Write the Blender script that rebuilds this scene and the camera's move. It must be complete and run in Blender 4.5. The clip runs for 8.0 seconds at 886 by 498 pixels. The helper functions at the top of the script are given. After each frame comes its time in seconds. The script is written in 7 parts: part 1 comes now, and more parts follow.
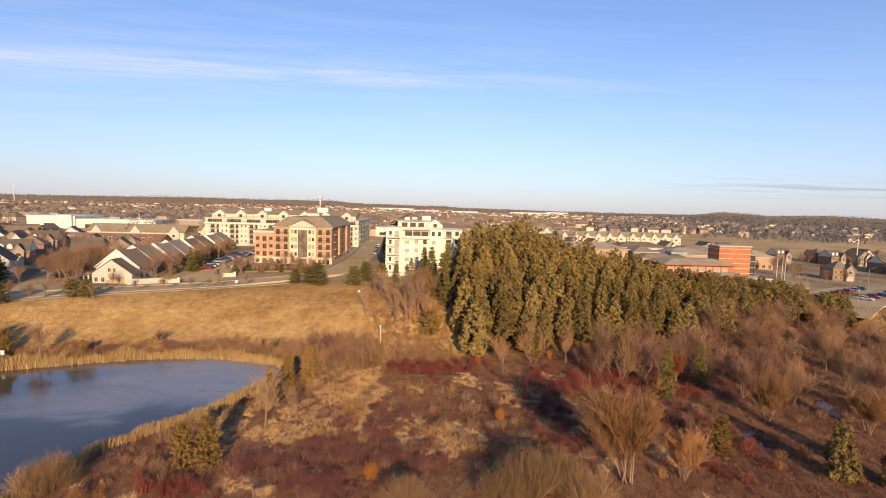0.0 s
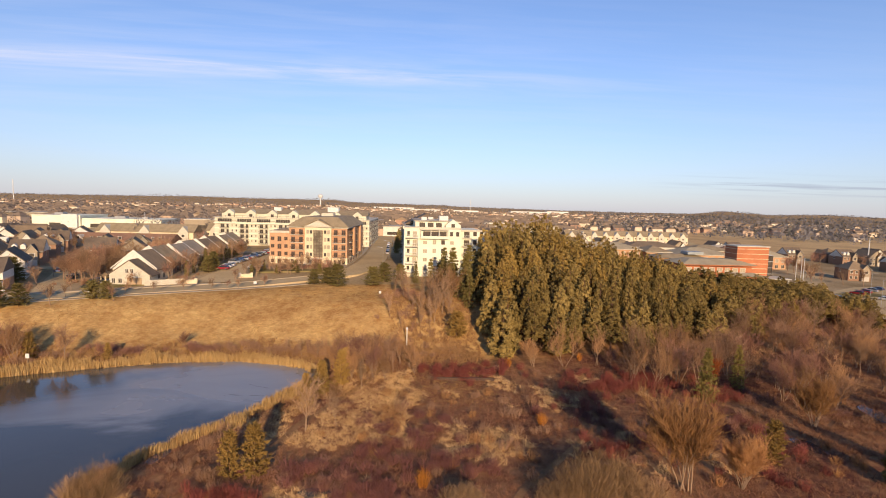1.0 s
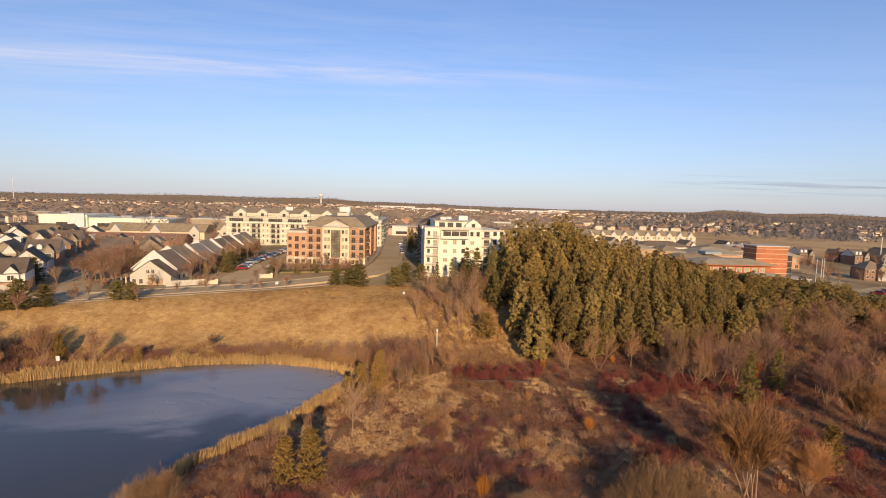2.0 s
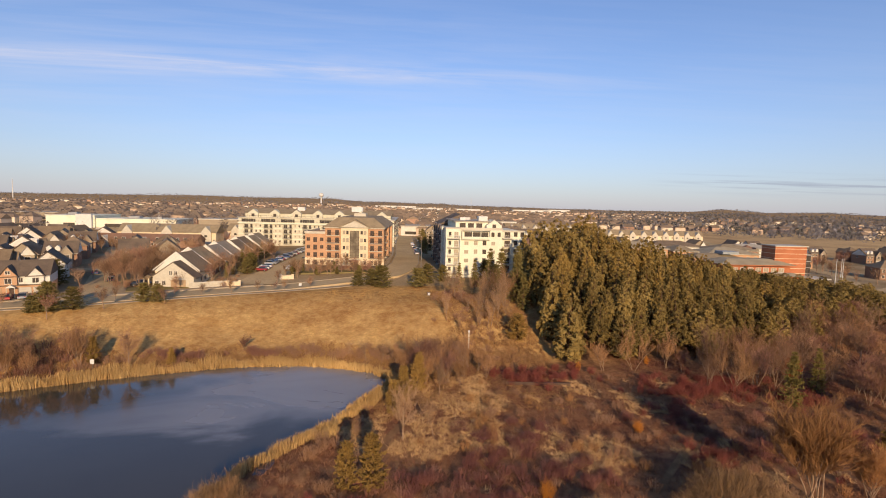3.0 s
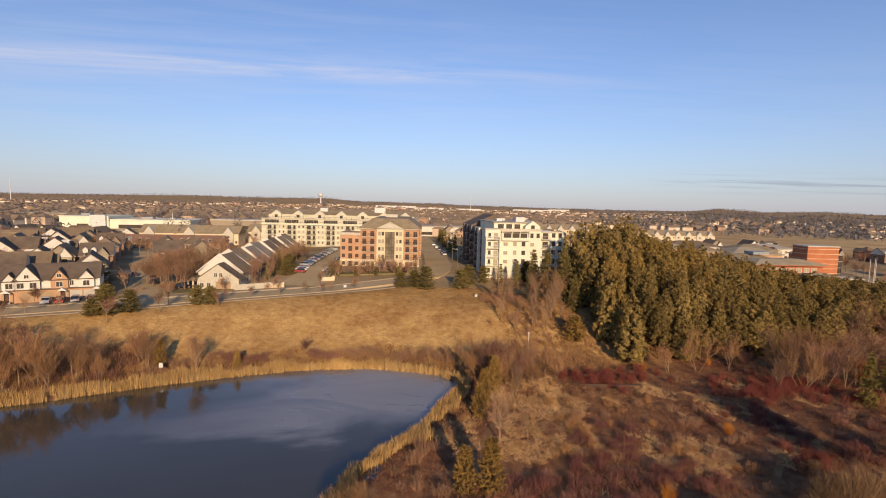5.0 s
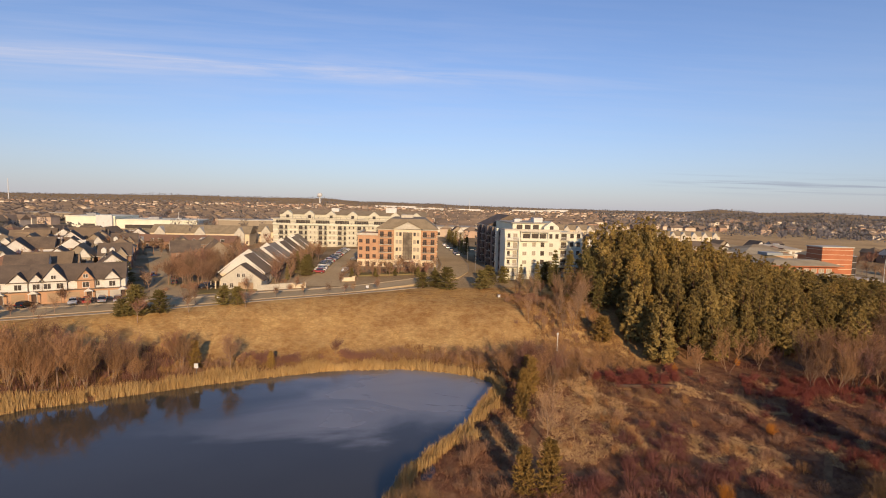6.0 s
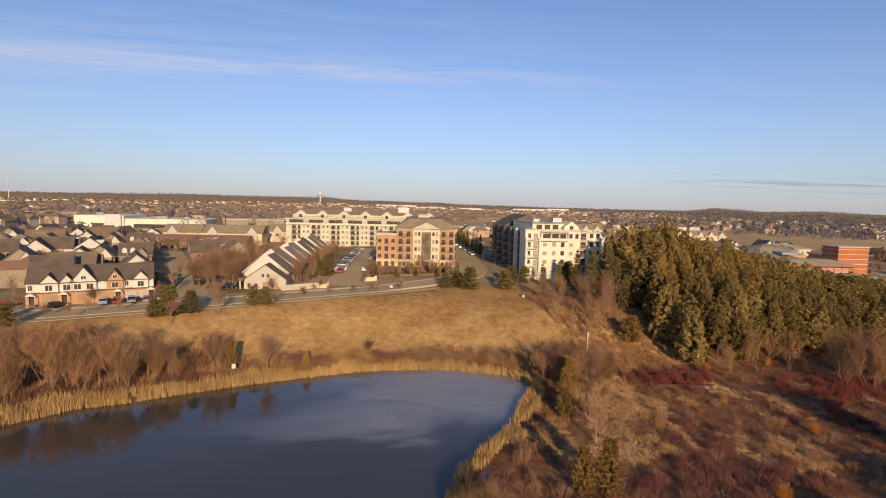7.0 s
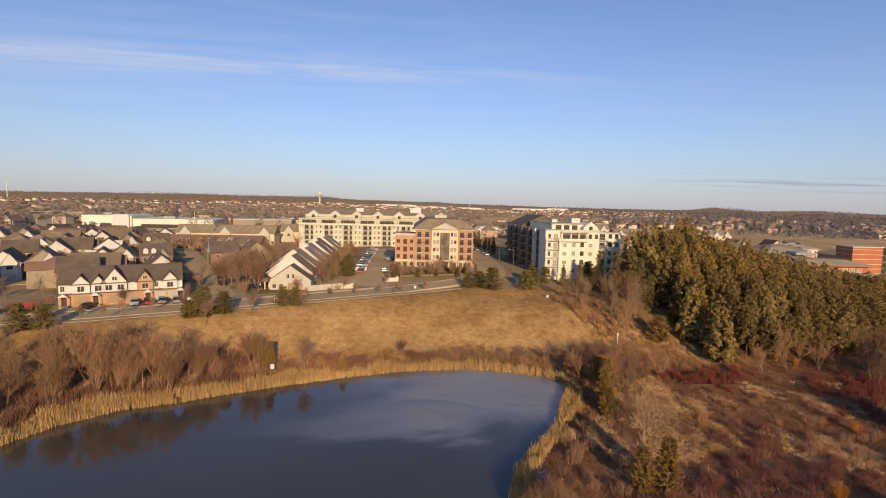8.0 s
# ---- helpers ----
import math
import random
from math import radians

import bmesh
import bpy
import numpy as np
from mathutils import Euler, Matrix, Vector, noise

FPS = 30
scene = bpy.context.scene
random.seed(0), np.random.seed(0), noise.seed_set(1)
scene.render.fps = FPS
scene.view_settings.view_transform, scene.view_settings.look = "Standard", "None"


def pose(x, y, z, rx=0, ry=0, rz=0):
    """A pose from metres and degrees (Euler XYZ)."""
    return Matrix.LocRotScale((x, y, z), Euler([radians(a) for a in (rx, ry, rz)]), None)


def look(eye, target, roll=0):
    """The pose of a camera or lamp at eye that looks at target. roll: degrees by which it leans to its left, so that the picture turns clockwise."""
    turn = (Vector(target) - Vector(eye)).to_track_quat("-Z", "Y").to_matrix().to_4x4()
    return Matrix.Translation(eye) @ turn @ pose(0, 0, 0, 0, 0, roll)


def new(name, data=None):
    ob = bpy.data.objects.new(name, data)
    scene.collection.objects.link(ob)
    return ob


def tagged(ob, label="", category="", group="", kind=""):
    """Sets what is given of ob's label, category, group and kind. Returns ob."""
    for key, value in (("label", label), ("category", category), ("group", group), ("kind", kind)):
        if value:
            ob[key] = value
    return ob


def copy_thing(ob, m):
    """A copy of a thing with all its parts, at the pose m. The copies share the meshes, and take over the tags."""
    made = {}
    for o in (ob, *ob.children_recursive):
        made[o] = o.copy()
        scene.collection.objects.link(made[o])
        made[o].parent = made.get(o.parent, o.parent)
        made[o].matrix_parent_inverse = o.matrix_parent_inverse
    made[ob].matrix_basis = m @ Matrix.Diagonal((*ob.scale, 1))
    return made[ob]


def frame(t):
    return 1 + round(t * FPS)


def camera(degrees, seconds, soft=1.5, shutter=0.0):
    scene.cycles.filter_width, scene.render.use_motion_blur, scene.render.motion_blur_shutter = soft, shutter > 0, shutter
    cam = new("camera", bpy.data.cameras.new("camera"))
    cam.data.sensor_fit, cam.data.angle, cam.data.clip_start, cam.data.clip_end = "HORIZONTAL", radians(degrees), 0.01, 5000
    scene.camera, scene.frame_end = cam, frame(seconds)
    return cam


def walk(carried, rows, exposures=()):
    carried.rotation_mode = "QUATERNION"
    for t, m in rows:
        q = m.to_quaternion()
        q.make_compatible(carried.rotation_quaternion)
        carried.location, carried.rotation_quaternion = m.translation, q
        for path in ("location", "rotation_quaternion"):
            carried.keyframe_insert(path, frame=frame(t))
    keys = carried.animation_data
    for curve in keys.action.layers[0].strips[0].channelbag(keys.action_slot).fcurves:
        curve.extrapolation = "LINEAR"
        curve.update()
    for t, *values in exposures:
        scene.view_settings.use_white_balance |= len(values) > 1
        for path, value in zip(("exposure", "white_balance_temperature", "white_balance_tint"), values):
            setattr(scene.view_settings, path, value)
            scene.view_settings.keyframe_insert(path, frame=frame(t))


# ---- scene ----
cam = camera(84.0, 8.0, soft=1.0)
PATH = [
    (0, (0.54, -0.735, 35.39), (0.539, 1.258, 35.22), 1.5),
    (0.5, (-2.81, 0.109, 35.449), (-2.809, 2.101, 35.277), 1.5),
    (1, (-6.39, 0.871, 35.569), (-6.386, 2.863, 35.395), 1.5),
    (1.5, (-10.066, 1.556, 35.652), (-10.06, 3.548, 35.475), 1.5),
    (3, (-21.754, 2.819, 35.825), (-21.74, 4.811, 35.645), 1.4),
    (3.5, (-25.605, 3.042, 35.889), (-25.588, 5.034, 35.708), 1.3),
    (4, (-29.348, 3.065, 35.892), (-29.329, 5.057, 35.712), 1.3),
    (4.5, (-32.978, 3.208, 35.96), (-32.955, 5.199, 35.779), 1.3),
    (6, (-44.317, 3.082, 35.92), (-44.278, 5.074, 35.74), 1.4),
    (6.5, (-48.053, 2.965, 36.034), (-48.012, 4.956, 35.852), 1.4),
    (7, (-51.95, 2.841, 36.106), (-51.906, 4.832, 35.922), 1.4),
    (7.5, (-55.838, 2.618, 36.242), (-55.789, 4.609, 36.056), 1.4),
    (8, (-59.928, 2.217, 36.347), (-59.875, 4.207, 36.161), 1.4),
]
walk(cam, [(t, look(eye, target, roll)) for t, eye, target, roll in PATH],
     [(0, 0.30, 6450, 13), (1.5, 0.18, 6450, 13), (3, 0.02, 6450, 13), (4.5, -0.04, 6450, 13), (8, -0.1, 6450, 13)])

# ---- light ----
SUN_TURN, SUN_UP = radians(11), radians(16.5)      # sun behind the first camera, a little to its right
to_sun = Vector((math.sin(SUN_TURN) * math.cos(SUN_UP), -math.cos(SUN_TURN) * math.cos(SUN_UP), math.sin(SUN_UP)))
sun_data = bpy.data.lights.new("sun", "SUN")
sun_data.energy, sun_data.angle, sun_data.color = 5.0, radians(0.55), (1.0, 0.735, 0.45)
sun = new("sun", sun_data)
sun.matrix_world = look(to_sun * 300, (0, 0, 0))


def make_world():
    world = bpy.data.worlds.new("sky")
    world.use_nodes = True
    nt = world.node_tree
    nt.nodes.clear()
    N, L = nt.nodes.new, nt.links.new
    out, bg, sky = N("ShaderNodeOutputWorld"), N("ShaderNodeBackground"), N("ShaderNodeTexSky")
    sky.sky_type, sky.sun_disc = "NISHITA", False
    sky.sun_elevation, sky.sun_rotation = SUN_UP, radians(180) - SUN_TURN
    sky.altitude, sky.air_density, sky.dust_density, sky.ozone_density = 300, 1.0, 0.1, 3.0
    bg.inputs["Strength"].default_value = 0.128
    # thin cirrus: noise drawn out along the compass, held to a slanting belt and thinning to the east
    tc, sep = N("ShaderNodeTexCoord"), N("ShaderNodeSeparateXYZ")
    L(tc.outputs["Generated"], sep.inputs[0])

    def m(op, a, b=None, c=None):
        n = N("ShaderNodeMath")
        n.operation = op
        for i, v in enumerate((a, b, c)):
            if v is None:
                continue
            if isinstance(v, (int, float)):
                n.inputs[i].default_value = v
            else:
                L(v, n.inputs[i])
        return n.outputs[0]
    turn = m("ARCTAN2", sep.outputs[0], sep.outputs[1])
    rise = m("ARCSINE", sep.outputs[2])
    comb = N("ShaderNodeCombineXYZ")
    side = m("ADD", turn, 0.1)
    across = m("DIVIDE", m("TANGENT", rise), m("COSINE", side))       # level lines of a high flat cloud sheet
    L(m("MULTIPLY", side, 2.2), comb.inputs[0])
    L(m("MULTIPLY", across, 34.0), comb.inputs[1])
    n1 = N("ShaderNodeTexNoise")
    n1.inputs["Scale"].default_value, n1.inputs["Detail"].default_value, n1.inputs["Roughness"].default_value = 1.3, 8, 0.6
    n1.inputs["Distortion"].default_value = 0.35
    L(comb.outputs[0], n1.inputs["Vector"])

    def belt(mid, wide, lo, hi):
        d = m("DIVIDE", m("SUBTRACT", across, mid), wide)
        g = m("POWER", 2.718, m("MULTIPLY", m("MULTIPLY", d, d), -1.0))
        r = N("ShaderNodeMapRange")
        r.interpolation_type = "SMOOTHSTEP"
        r.inputs["From Min"].default_value, r.inputs["From Max"].default_value = hi, lo
        L(turn, r.inputs["Value"])
        return m("MULTIPLY", g, r.outputs[0])
    ramp = N("ShaderNodeMapRange")
    ramp.inputs["From Min"].default_value, ramp.inputs["From Max"].default_value = 0.40, 0.68
    L(n1.outputs["Fac"], ramp.inputs["Value"])
    high = m("MULTIPLY", belt(0.252, 0.017, -0.45, 0.5), m("MULTIPLY_ADD", ramp.outputs[0], 0.66, 0.17))
    veil = m("MULTIPLY", belt(0.25, 0.16, -0.6, 1.8), m("MULTIPLY", ramp.outputs[0], 0.16))
    mask = m("MINIMUM", m("ADD", high, veil), 0.8)
    low = N("ShaderNodeMix")             # a few thin grey bars low in the east
    low.data_type = "RGBA"
    low.inputs["B"].default_value = (2.1, 2.25, 3.0, 1)
    fine, n2, ramp2 = N("ShaderNodeCombineXYZ"), N("ShaderNodeTexNoise"), N("ShaderNodeMapRange")
    L(m("MULTIPLY", side, 5.0), fine.inputs[0])
    L(m("MULTIPLY", across, 120.0), fine.inputs[1])
    n2.inputs["Scale"].default_value, n2.inputs["Detail"].default_value, n2.inputs["Roughness"].default_value = 1.0, 5, 0.5
    L(fine.outputs[0], n2.inputs["Vector"])
    ramp2.interpolation_type = "SMOOTHSTEP"
    ramp2.inputs["From Min"].default_value, ramp2.inputs["From Max"].default_value = 0.46, 0.68
    L(n2.outputs["Fac"], ramp2.inputs["Value"])
    L(m("MULTIPLY", belt(0.062, 0.017, 0.62, 0.36), m("MULTIPLY", ramp2.outputs[0], 0.55)), low.inputs["Factor"])
    mix = N("ShaderNodeMix")
    mix.data_type = "RGBA"
    mix.inputs["B"].default_value = (5.4, 5.5, 6.4, 1)
    L(mask, mix.inputs["Factor"])
    blue = N("ShaderNodeVectorMath")
    blue.operation = "MULTIPLY"
    blue.inputs[1].default_value = (0.99, 1.0, 1.14)
    L(sky.outputs[0], blue.inputs[0])
    tilt = N("ShaderNodeVectorMath")
    tilt.operation = "SCALE"
    L(blue.outputs[0], tilt.inputs[0])
    L(m("MULTIPLY_ADD", m("SINE", turn), 0.13, 1.07), tilt.inputs["Scale"])
    haze = N("ShaderNodeMix")
    haze.data_type = "RGBA"
    haze.inputs["B"].default_value = (3.15, 3.25, 3.9, 1)
    L(m("MULTIPLY", m("POWER", 2.718, m("MULTIPLY", m("MAXIMUM", rise, 0.0), -6.5)), 0.8), haze.inputs["Factor"])
    L(tilt.outputs[0], haze.inputs["A"])
    L(haze.outputs["Result"], low.inputs["A"])
    L(low.outputs["Result"], mix.inputs["A"])
    L(mix.outputs["Result"], bg.inputs["Color"])
    L(bg.outputs[0], out.inputs[0])
    scene.world = world


make_world()


# ---- materials ----
TONE = 0.82        # one scale for all base colours


def mat(name, a, b=None, rough=0.85, metal=0.0, scale=0.5, fine=8.0, bump=0.0, rnd=0.0, island=0.0, spec=0.3, fine_mix=0.25):
    """Two base colours mixed by coarse noise, darkened and lightened by fine noise; rnd and island vary whole things and pieces."""
    ma = bpy.data.materials.new(name)
    ma.use_nodes = True
    nt = ma.node_tree
    N, L = nt.nodes.new, nt.links.new
    bs = nt.nodes["Principled BSDF"]
    bs.inputs["Roughness"].default_value, bs.inputs["Metallic"].default_value = rough, metal
    bs.inputs["Specular IOR Level"].default_value = spec
    b = b or tuple(c * 0.75 for c in a)
    a, b = [tuple(c * TONE for c in k) for k in (a, b)]
    tc = N("ShaderNodeTexCoord")
    n1, n2 = N("ShaderNodeTexNoise"), N("ShaderNodeTexNoise")
    n1.inputs["Scale"].default_value, n1.inputs["Detail"].default_value = scale, 4
    n2.inputs["Scale"].default_value, n2.inputs["Detail"].default_value = fine, 3
    L(tc.outputs["Object"], n1.inputs["Vector"])
    L(tc.outputs["Object"], n2.inputs["Vector"])
    r1 = N("ShaderNodeMapRange")
    r1.inputs["From Min"].default_value, r1.inputs["From Max"].default_value = 0.35, 0.65
    L(n1.outputs["Fac"], r1.inputs["Value"])
    fac = r1.outputs[0]
    if island or rnd:
        src = N("ShaderNodeNewGeometry").outputs["Random Per Island"] if island else N("ShaderNodeObjectInfo").outputs["Random"]
        mx = N("ShaderNodeMix")
        mx.inputs["Factor"].default_value = island or rnd
        L(fac, mx.inputs["A"])
        L(src, mx.inputs["B"])
        fac = mx.outputs["Result"]
    mix = N("ShaderNodeMix")
    mix.data_type = "RGBA"
    mix.inputs["A"].default_value, mix.inputs["B"].default_value = (*a, 1), (*b, 1)
    L(fac, mix.inputs["Factor"])
    r2 = N("ShaderNodeMapRange")
    r2.inputs["To Min"].default_value, r2.inputs["To Max"].default_value = 1 - fine_mix, 1 + fine_mix
    L(n2.outputs["Fac"], r2.inputs["Value"])
    mul = N("ShaderNodeVectorMath")
    mul.operation = "SCALE"
    L(mix.outputs["Result"], mul.inputs[0])
    L(r2.outputs[0], mul.inputs["Scale"])
    L(mul.outputs[0], bs.inputs["Base Color"])
    if bump:
        bp = N("ShaderNodeBump")
        bp.inputs["Strength"].default_value, bp.inputs["Distance"].default_value = 0.6, bump
        L(n2.outputs["Fac"], bp.inputs["Height"])
        L(bp.outputs[0], bs.inputs["Normal"])
    return ma


M = {}
M["asphalt"] = mat("asphalt", (0.66, 0.49, 0.27), (0.55, 0.405, 0.22), 1.0, spec=0.0, scale=0.08, fine=1.5, bump=0.01)
M["concrete"] = mat("concrete", (0.54, 0.43, 0.28), (0.45, 0.355, 0.23), 0.9, scale=0.3, fine=2)
M["kerb"] = mat("kerb_concrete", (0.52, 0.42, 0.28), (0.43, 0.345, 0.23), 0.9, scale=0.5, fine=3)
M["paint"] = mat("road_paint", (0.7, 0.68, 0.62), (0.5, 0.48, 0.44), 0.8, scale=1)
M["lawn"] = mat("dormant_lawn", (0.22, 0.18, 0.075), (0.32, 0.245, 0.11), 0.98, spec=0.03, scale=0.12, fine=2, bump=0.03)
M["brick"] = mat("red_brick", (0.64, 0.385, 0.215), (0.55, 0.31, 0.17), 0.88, scale=0.25, fine=5)
# dark tone that paints shade onto the pale block's west side
M["wall_shade"] = mat("stucco_painted_shade", (0.30, 0.235, 0.185), (0.23, 0.18, 0.145), 0.88, scale=0.25, fine=5)
# stair panes get a pale colour in place of a bright reflection
M["stair_glass"] = mat("stair_glass_painted_reflection", (0.30, 0.25, 0.17), (0.16, 0.13, 0.09), 0.2, scale=0.5, spec=0.5)
M["brick_brown"] = mat("brown_brick", (0.40, 0.235, 0.145), (0.29, 0.165, 0.10), 0.88, scale=0.25, fine=5, rnd=0.5)
M["cream"] = mat("cream_stone", (0.90, 0.74, 0.49), (0.78, 0.63, 0.41), 0.85, scale=0.3, fine=4)
M["white"] = mat("pale_stucco", (0.93, 0.90, 0.70), (0.85, 0.81, 0.62), 0.85, scale=0.2, fine=4)
M["siding"] = mat("white_siding", (0.84, 0.79, 0.67), (0.75, 0.70, 0.59), 0.7, scale=0.4, fine=4)
M["siding_beige"] = mat("beige_siding", (0.45, 0.36, 0.24), (0.34, 0.275, 0.19), 0.75, scale=0.3, fine=4, rnd=0.6)
M["trim"] = mat("cream_trim", (0.68, 0.62, 0.48), (0.60, 0.54, 0.42), 0.7, scale=1, fine=5)
M["roof_olive"] = mat("olive_grey_shingle", (0.40, 0.31, 0.185), (0.31, 0.24, 0.145), 0.92, scale=0.4, fine=3)
M["roof_dark"] = mat("dark_shingle", (0.21, 0.155, 0.105), (0.15, 0.112, 0.08), 0.92, scale=0.4, fine=3)
M["roof_brown"] = mat("brown_shingle", (0.35, 0.25, 0.15), (0.20, 0.145, 0.09), 0.92, scale=0.3, fine=3, rnd=0.6)
M["roof_grey_brown"] = mat("grey_brown_shingle", (0.42, 0.345, 0.25), (0.33, 0.27, 0.19), 0.92, scale=0.3, fine=3)
M["roof_red"] = mat("reddish_shingle", (0.36, 0.20, 0.12), (0.22, 0.13, 0.09), 0.92, scale=0.3, fine=3, rnd=0.5)
M["roof_tan"] = mat("tan_olive_membrane", (0.50, 0.41, 0.265), (0.40, 0.33, 0.21), 0.9, scale=0.2, fine=2)
M["roof_grey"] = mat("grey_membrane", (0.55, 0.48, 0.365), (0.45, 0.39, 0.30), 0.9, scale=0.2, fine=2)
M["glass_blind"] = mat("blinded_window", (0.52, 0.44, 0.31), (0.36, 0.30, 0.21), 0.35, scale=0.35, rnd=0.6)
M["glass"] = mat("window_glass", (0.075, 0.062, 0.05), (0.12, 0.10, 0.08), 0.15, scale=0.6, spec=0.5)
M["frame"] = mat("window_frame", (0.40, 0.36, 0.28), (0.34, 0.3, 0.24), 0.6)
M["frame_dark"] = mat("dark_frame", (0.15, 0.09, 0.055), (0.11, 0.07, 0.045), 0.5)
M["rail"] = mat("dark_metal_rail", (0.05, 0.045, 0.04), (0.035, 0.03, 0.03), 0.5, metal=0.4)
M["brick_frame"] = mat("rust_red_frame", (0.30, 0.13, 0.075), (0.24, 0.10, 0.06), 0.6)
M["garage"] = mat("garage_door_tan", (0.50, 0.35, 0.2), (0.44, 0.3, 0.17), 0.65, scale=0.4)
M["garage_white"] = mat("garage_door_white", (0.62, 0.57, 0.46), (0.55, 0.5, 0.41), 0.65, scale=0.4)
M["door"] = mat("brown_door", (0.12, 0.07, 0.045), (0.09, 0.05, 0.035), 0.55)
M["wood"] = mat("weathered_wood", (0.30, 0.24, 0.17), (0.22, 0.175, 0.125), 0.9, scale=0.7)
M["steel"] = mat("galvanised_steel", (0.45, 0.44, 0.42), (0.36, 0.35, 0.34), 0.45, metal=0.6)
M["white_paint"] = mat("white_painted_metal", (0.78, 0.76, 0.7), (0.7, 0.68, 0.62), 0.5)
M["tyre"] = mat("tyre_rubber", (0.02, 0.02, 0.02), (0.03, 0.03, 0.03), 0.9)
M["car_glass"] = mat("car_glass", (0.02, 0.025, 0.03), (0.03, 0.035, 0.04), 0.08, spec=0.6)
M["lamp"] = mat("headlamp_glass", (0.6, 0.6, 0.58), (0.5, 0.5, 0.48), 0.15)
M["red_lamp"] = mat("tail_lamp", (0.4, 0.02, 0.015), (0.3, 0.015, 0.01), 0.2)
M["orange_panel"] = mat("orange_panel", (0.56, 0.20, 0.085), (0.48, 0.165, 0.07), 0.7, scale=0.2, fine=2)
M["teal"] = mat("pale_blue_membrane", (0.40, 0.43, 0.42), (0.33, 0.36, 0.36), 0.6, scale=0.3)
CAR_PAINT = [mat("car_paint_" + n, c, tuple(v * 0.92 for v in c), 0.28, metal=0.2, spec=0.5) for n, c in (
    ("white", (0.7, 0.7, 0.68)), ("silver", (0.4, 0.4, 0.4)), ("black", (0.02, 0.02, 0.022)), ("red", (0.33, 0.02, 0.02)),
    ("blue", (0.04, 0.07, 0.16)), ("grey", (0.12, 0.12, 0.125)))]
M["bark"] = mat("grey_brown_bark", (0.40, 0.26, 0.165), (0.28, 0.18, 0.115), 0.95, scale=1.5, fine=10)
M["bark_pale"] = mat("pale_bark", (0.42, 0.275, 0.165), (0.31, 0.20, 0.12), 0.95, scale=1.5, fine=10)
M["bark_pine"] = mat("pine_bark", (0.22, 0.115, 0.06), (0.13, 0.075, 0.045), 0.95, scale=1, fine=10)


def leafy(name, a, b, rnd=0.35, scale=0.25, island=0.6):
    """Twigs, needles and blades: each piece its own shade between two colours, each plant a little lighter or darker."""
    ma = mat(name, a, b, 0.9, scale=scale, fine=3, island=island, spec=0.12)
    nt = ma.node_tree
    bs = nt.nodes["Principled BSDF"]
    link = bs.inputs["Base Color"].links[0]
    src = link.from_socket
    info, r = nt.nodes.new("ShaderNodeObjectInfo"), nt.nodes.new("ShaderNodeMapRange")
    r.inputs["To Min"].default_value, r.inputs["To Max"].default_value = 1 - rnd, 1 + rnd
    nt.links.new(info.outputs["Random"], r.inputs["Value"])
    sc = nt.nodes.new("ShaderNodeVectorMath")
    sc.operation = "SCALE"
    nt.links.new(src, sc.inputs[0])
    nt.links.new(r.outputs[0], sc.inputs["Scale"])
    nt.links.new(sc.outputs[0], bs.inputs["Base Color"])
    return ma


M["needles"] = leafy("pine_needles", (0.225, 0.162, 0.054), (0.36, 0.245, 0.074), 0.32)
M["needles_yellow"] = leafy("yellowing_needles", (0.26, 0.175, 0.048), (0.40, 0.255, 0.07), 0.22)
M["needles_dark"] = leafy("spruce_needles", (0.16, 0.132, 0.046), (0.29, 0.22, 0.07), 0.3)
# lighter copy of the spruce needles, with sunlight put into the colour
M["needles_lit"] = leafy("sunlit_yellow_green_needles", (0.22, 0.18, 0.05), (0.38, 0.28, 0.08), 0.2)
M["needles_cedar"] = leafy("cedar_foliage", (0.25, 0.155, 0.045), (0.42, 0.25, 0.07), 0.25)
M["twig"] = leafy("brown_twigs", (0.30, 0.165, 0.095), (0.43, 0.25, 0.145))
M["twig_warm"] = leafy("warm_brown_twigs", (0.34, 0.18, 0.085), (0.47, 0.265, 0.125))
M["twig_grey"] = leafy("grey_twigs", (0.34, 0.205, 0.115), (0.46, 0.29, 0.165))
M["twig_orange"] = leafy("orange_twigs", (0.37, 0.18, 0.07), (0.49, 0.255, 0.10))
M["twig_red"] = leafy("red_stems", (0.235, 0.055, 0.045), (0.31, 0.105, 0.072))
M["twig_maroon"] = leafy("maroon_brambles", (0.17, 0.065, 0.06), (0.27, 0.115, 0.085))
M["twig_olive"] = leafy("olive_brown_twigs", (0.34, 0.20, 0.095), (0.45, 0.275, 0.135))
M["twig_rust"] = leafy("rusty_leaves", (0.34, 0.10, 0.03), (0.26, 0.075, 0.025))
M["twig_gold"] = leafy("yellow_orange_stems", (0.62, 0.22, 0.03), (0.72, 0.30, 0.05))
M["twig_purple"] = leafy("purplish_twigs", (0.28, 0.135, 0.095), (0.39, 0.20, 0.13))
M["reed"] = leafy("dry_reeds", (0.95, 0.64, 0.27), (0.74, 0.44, 0.155))
M["straw"] = leafy("dry_grass", (0.70, 0.43, 0.15), (0.36, 0.195, 0.07), 0.35, 0.06, 0.35)
M["stalk"] = leafy("brown_stalks", (0.42, 0.215, 0.105), (0.235, 0.095, 0.06))
M["undergrowth"] = leafy("tangled_undergrowth", (0.135, 0.062, 0.045), (0.245, 0.12, 0.07))
M["weeds"] = leafy("russet_weeds", (0.34, 0.17, 0.075), (0.50, 0.29, 0.125))
M["greige"] = mat("greige_stucco", (0.76, 0.71, 0.53), (0.66, 0.61, 0.45), 0.85, scale=0.2, fine=4)


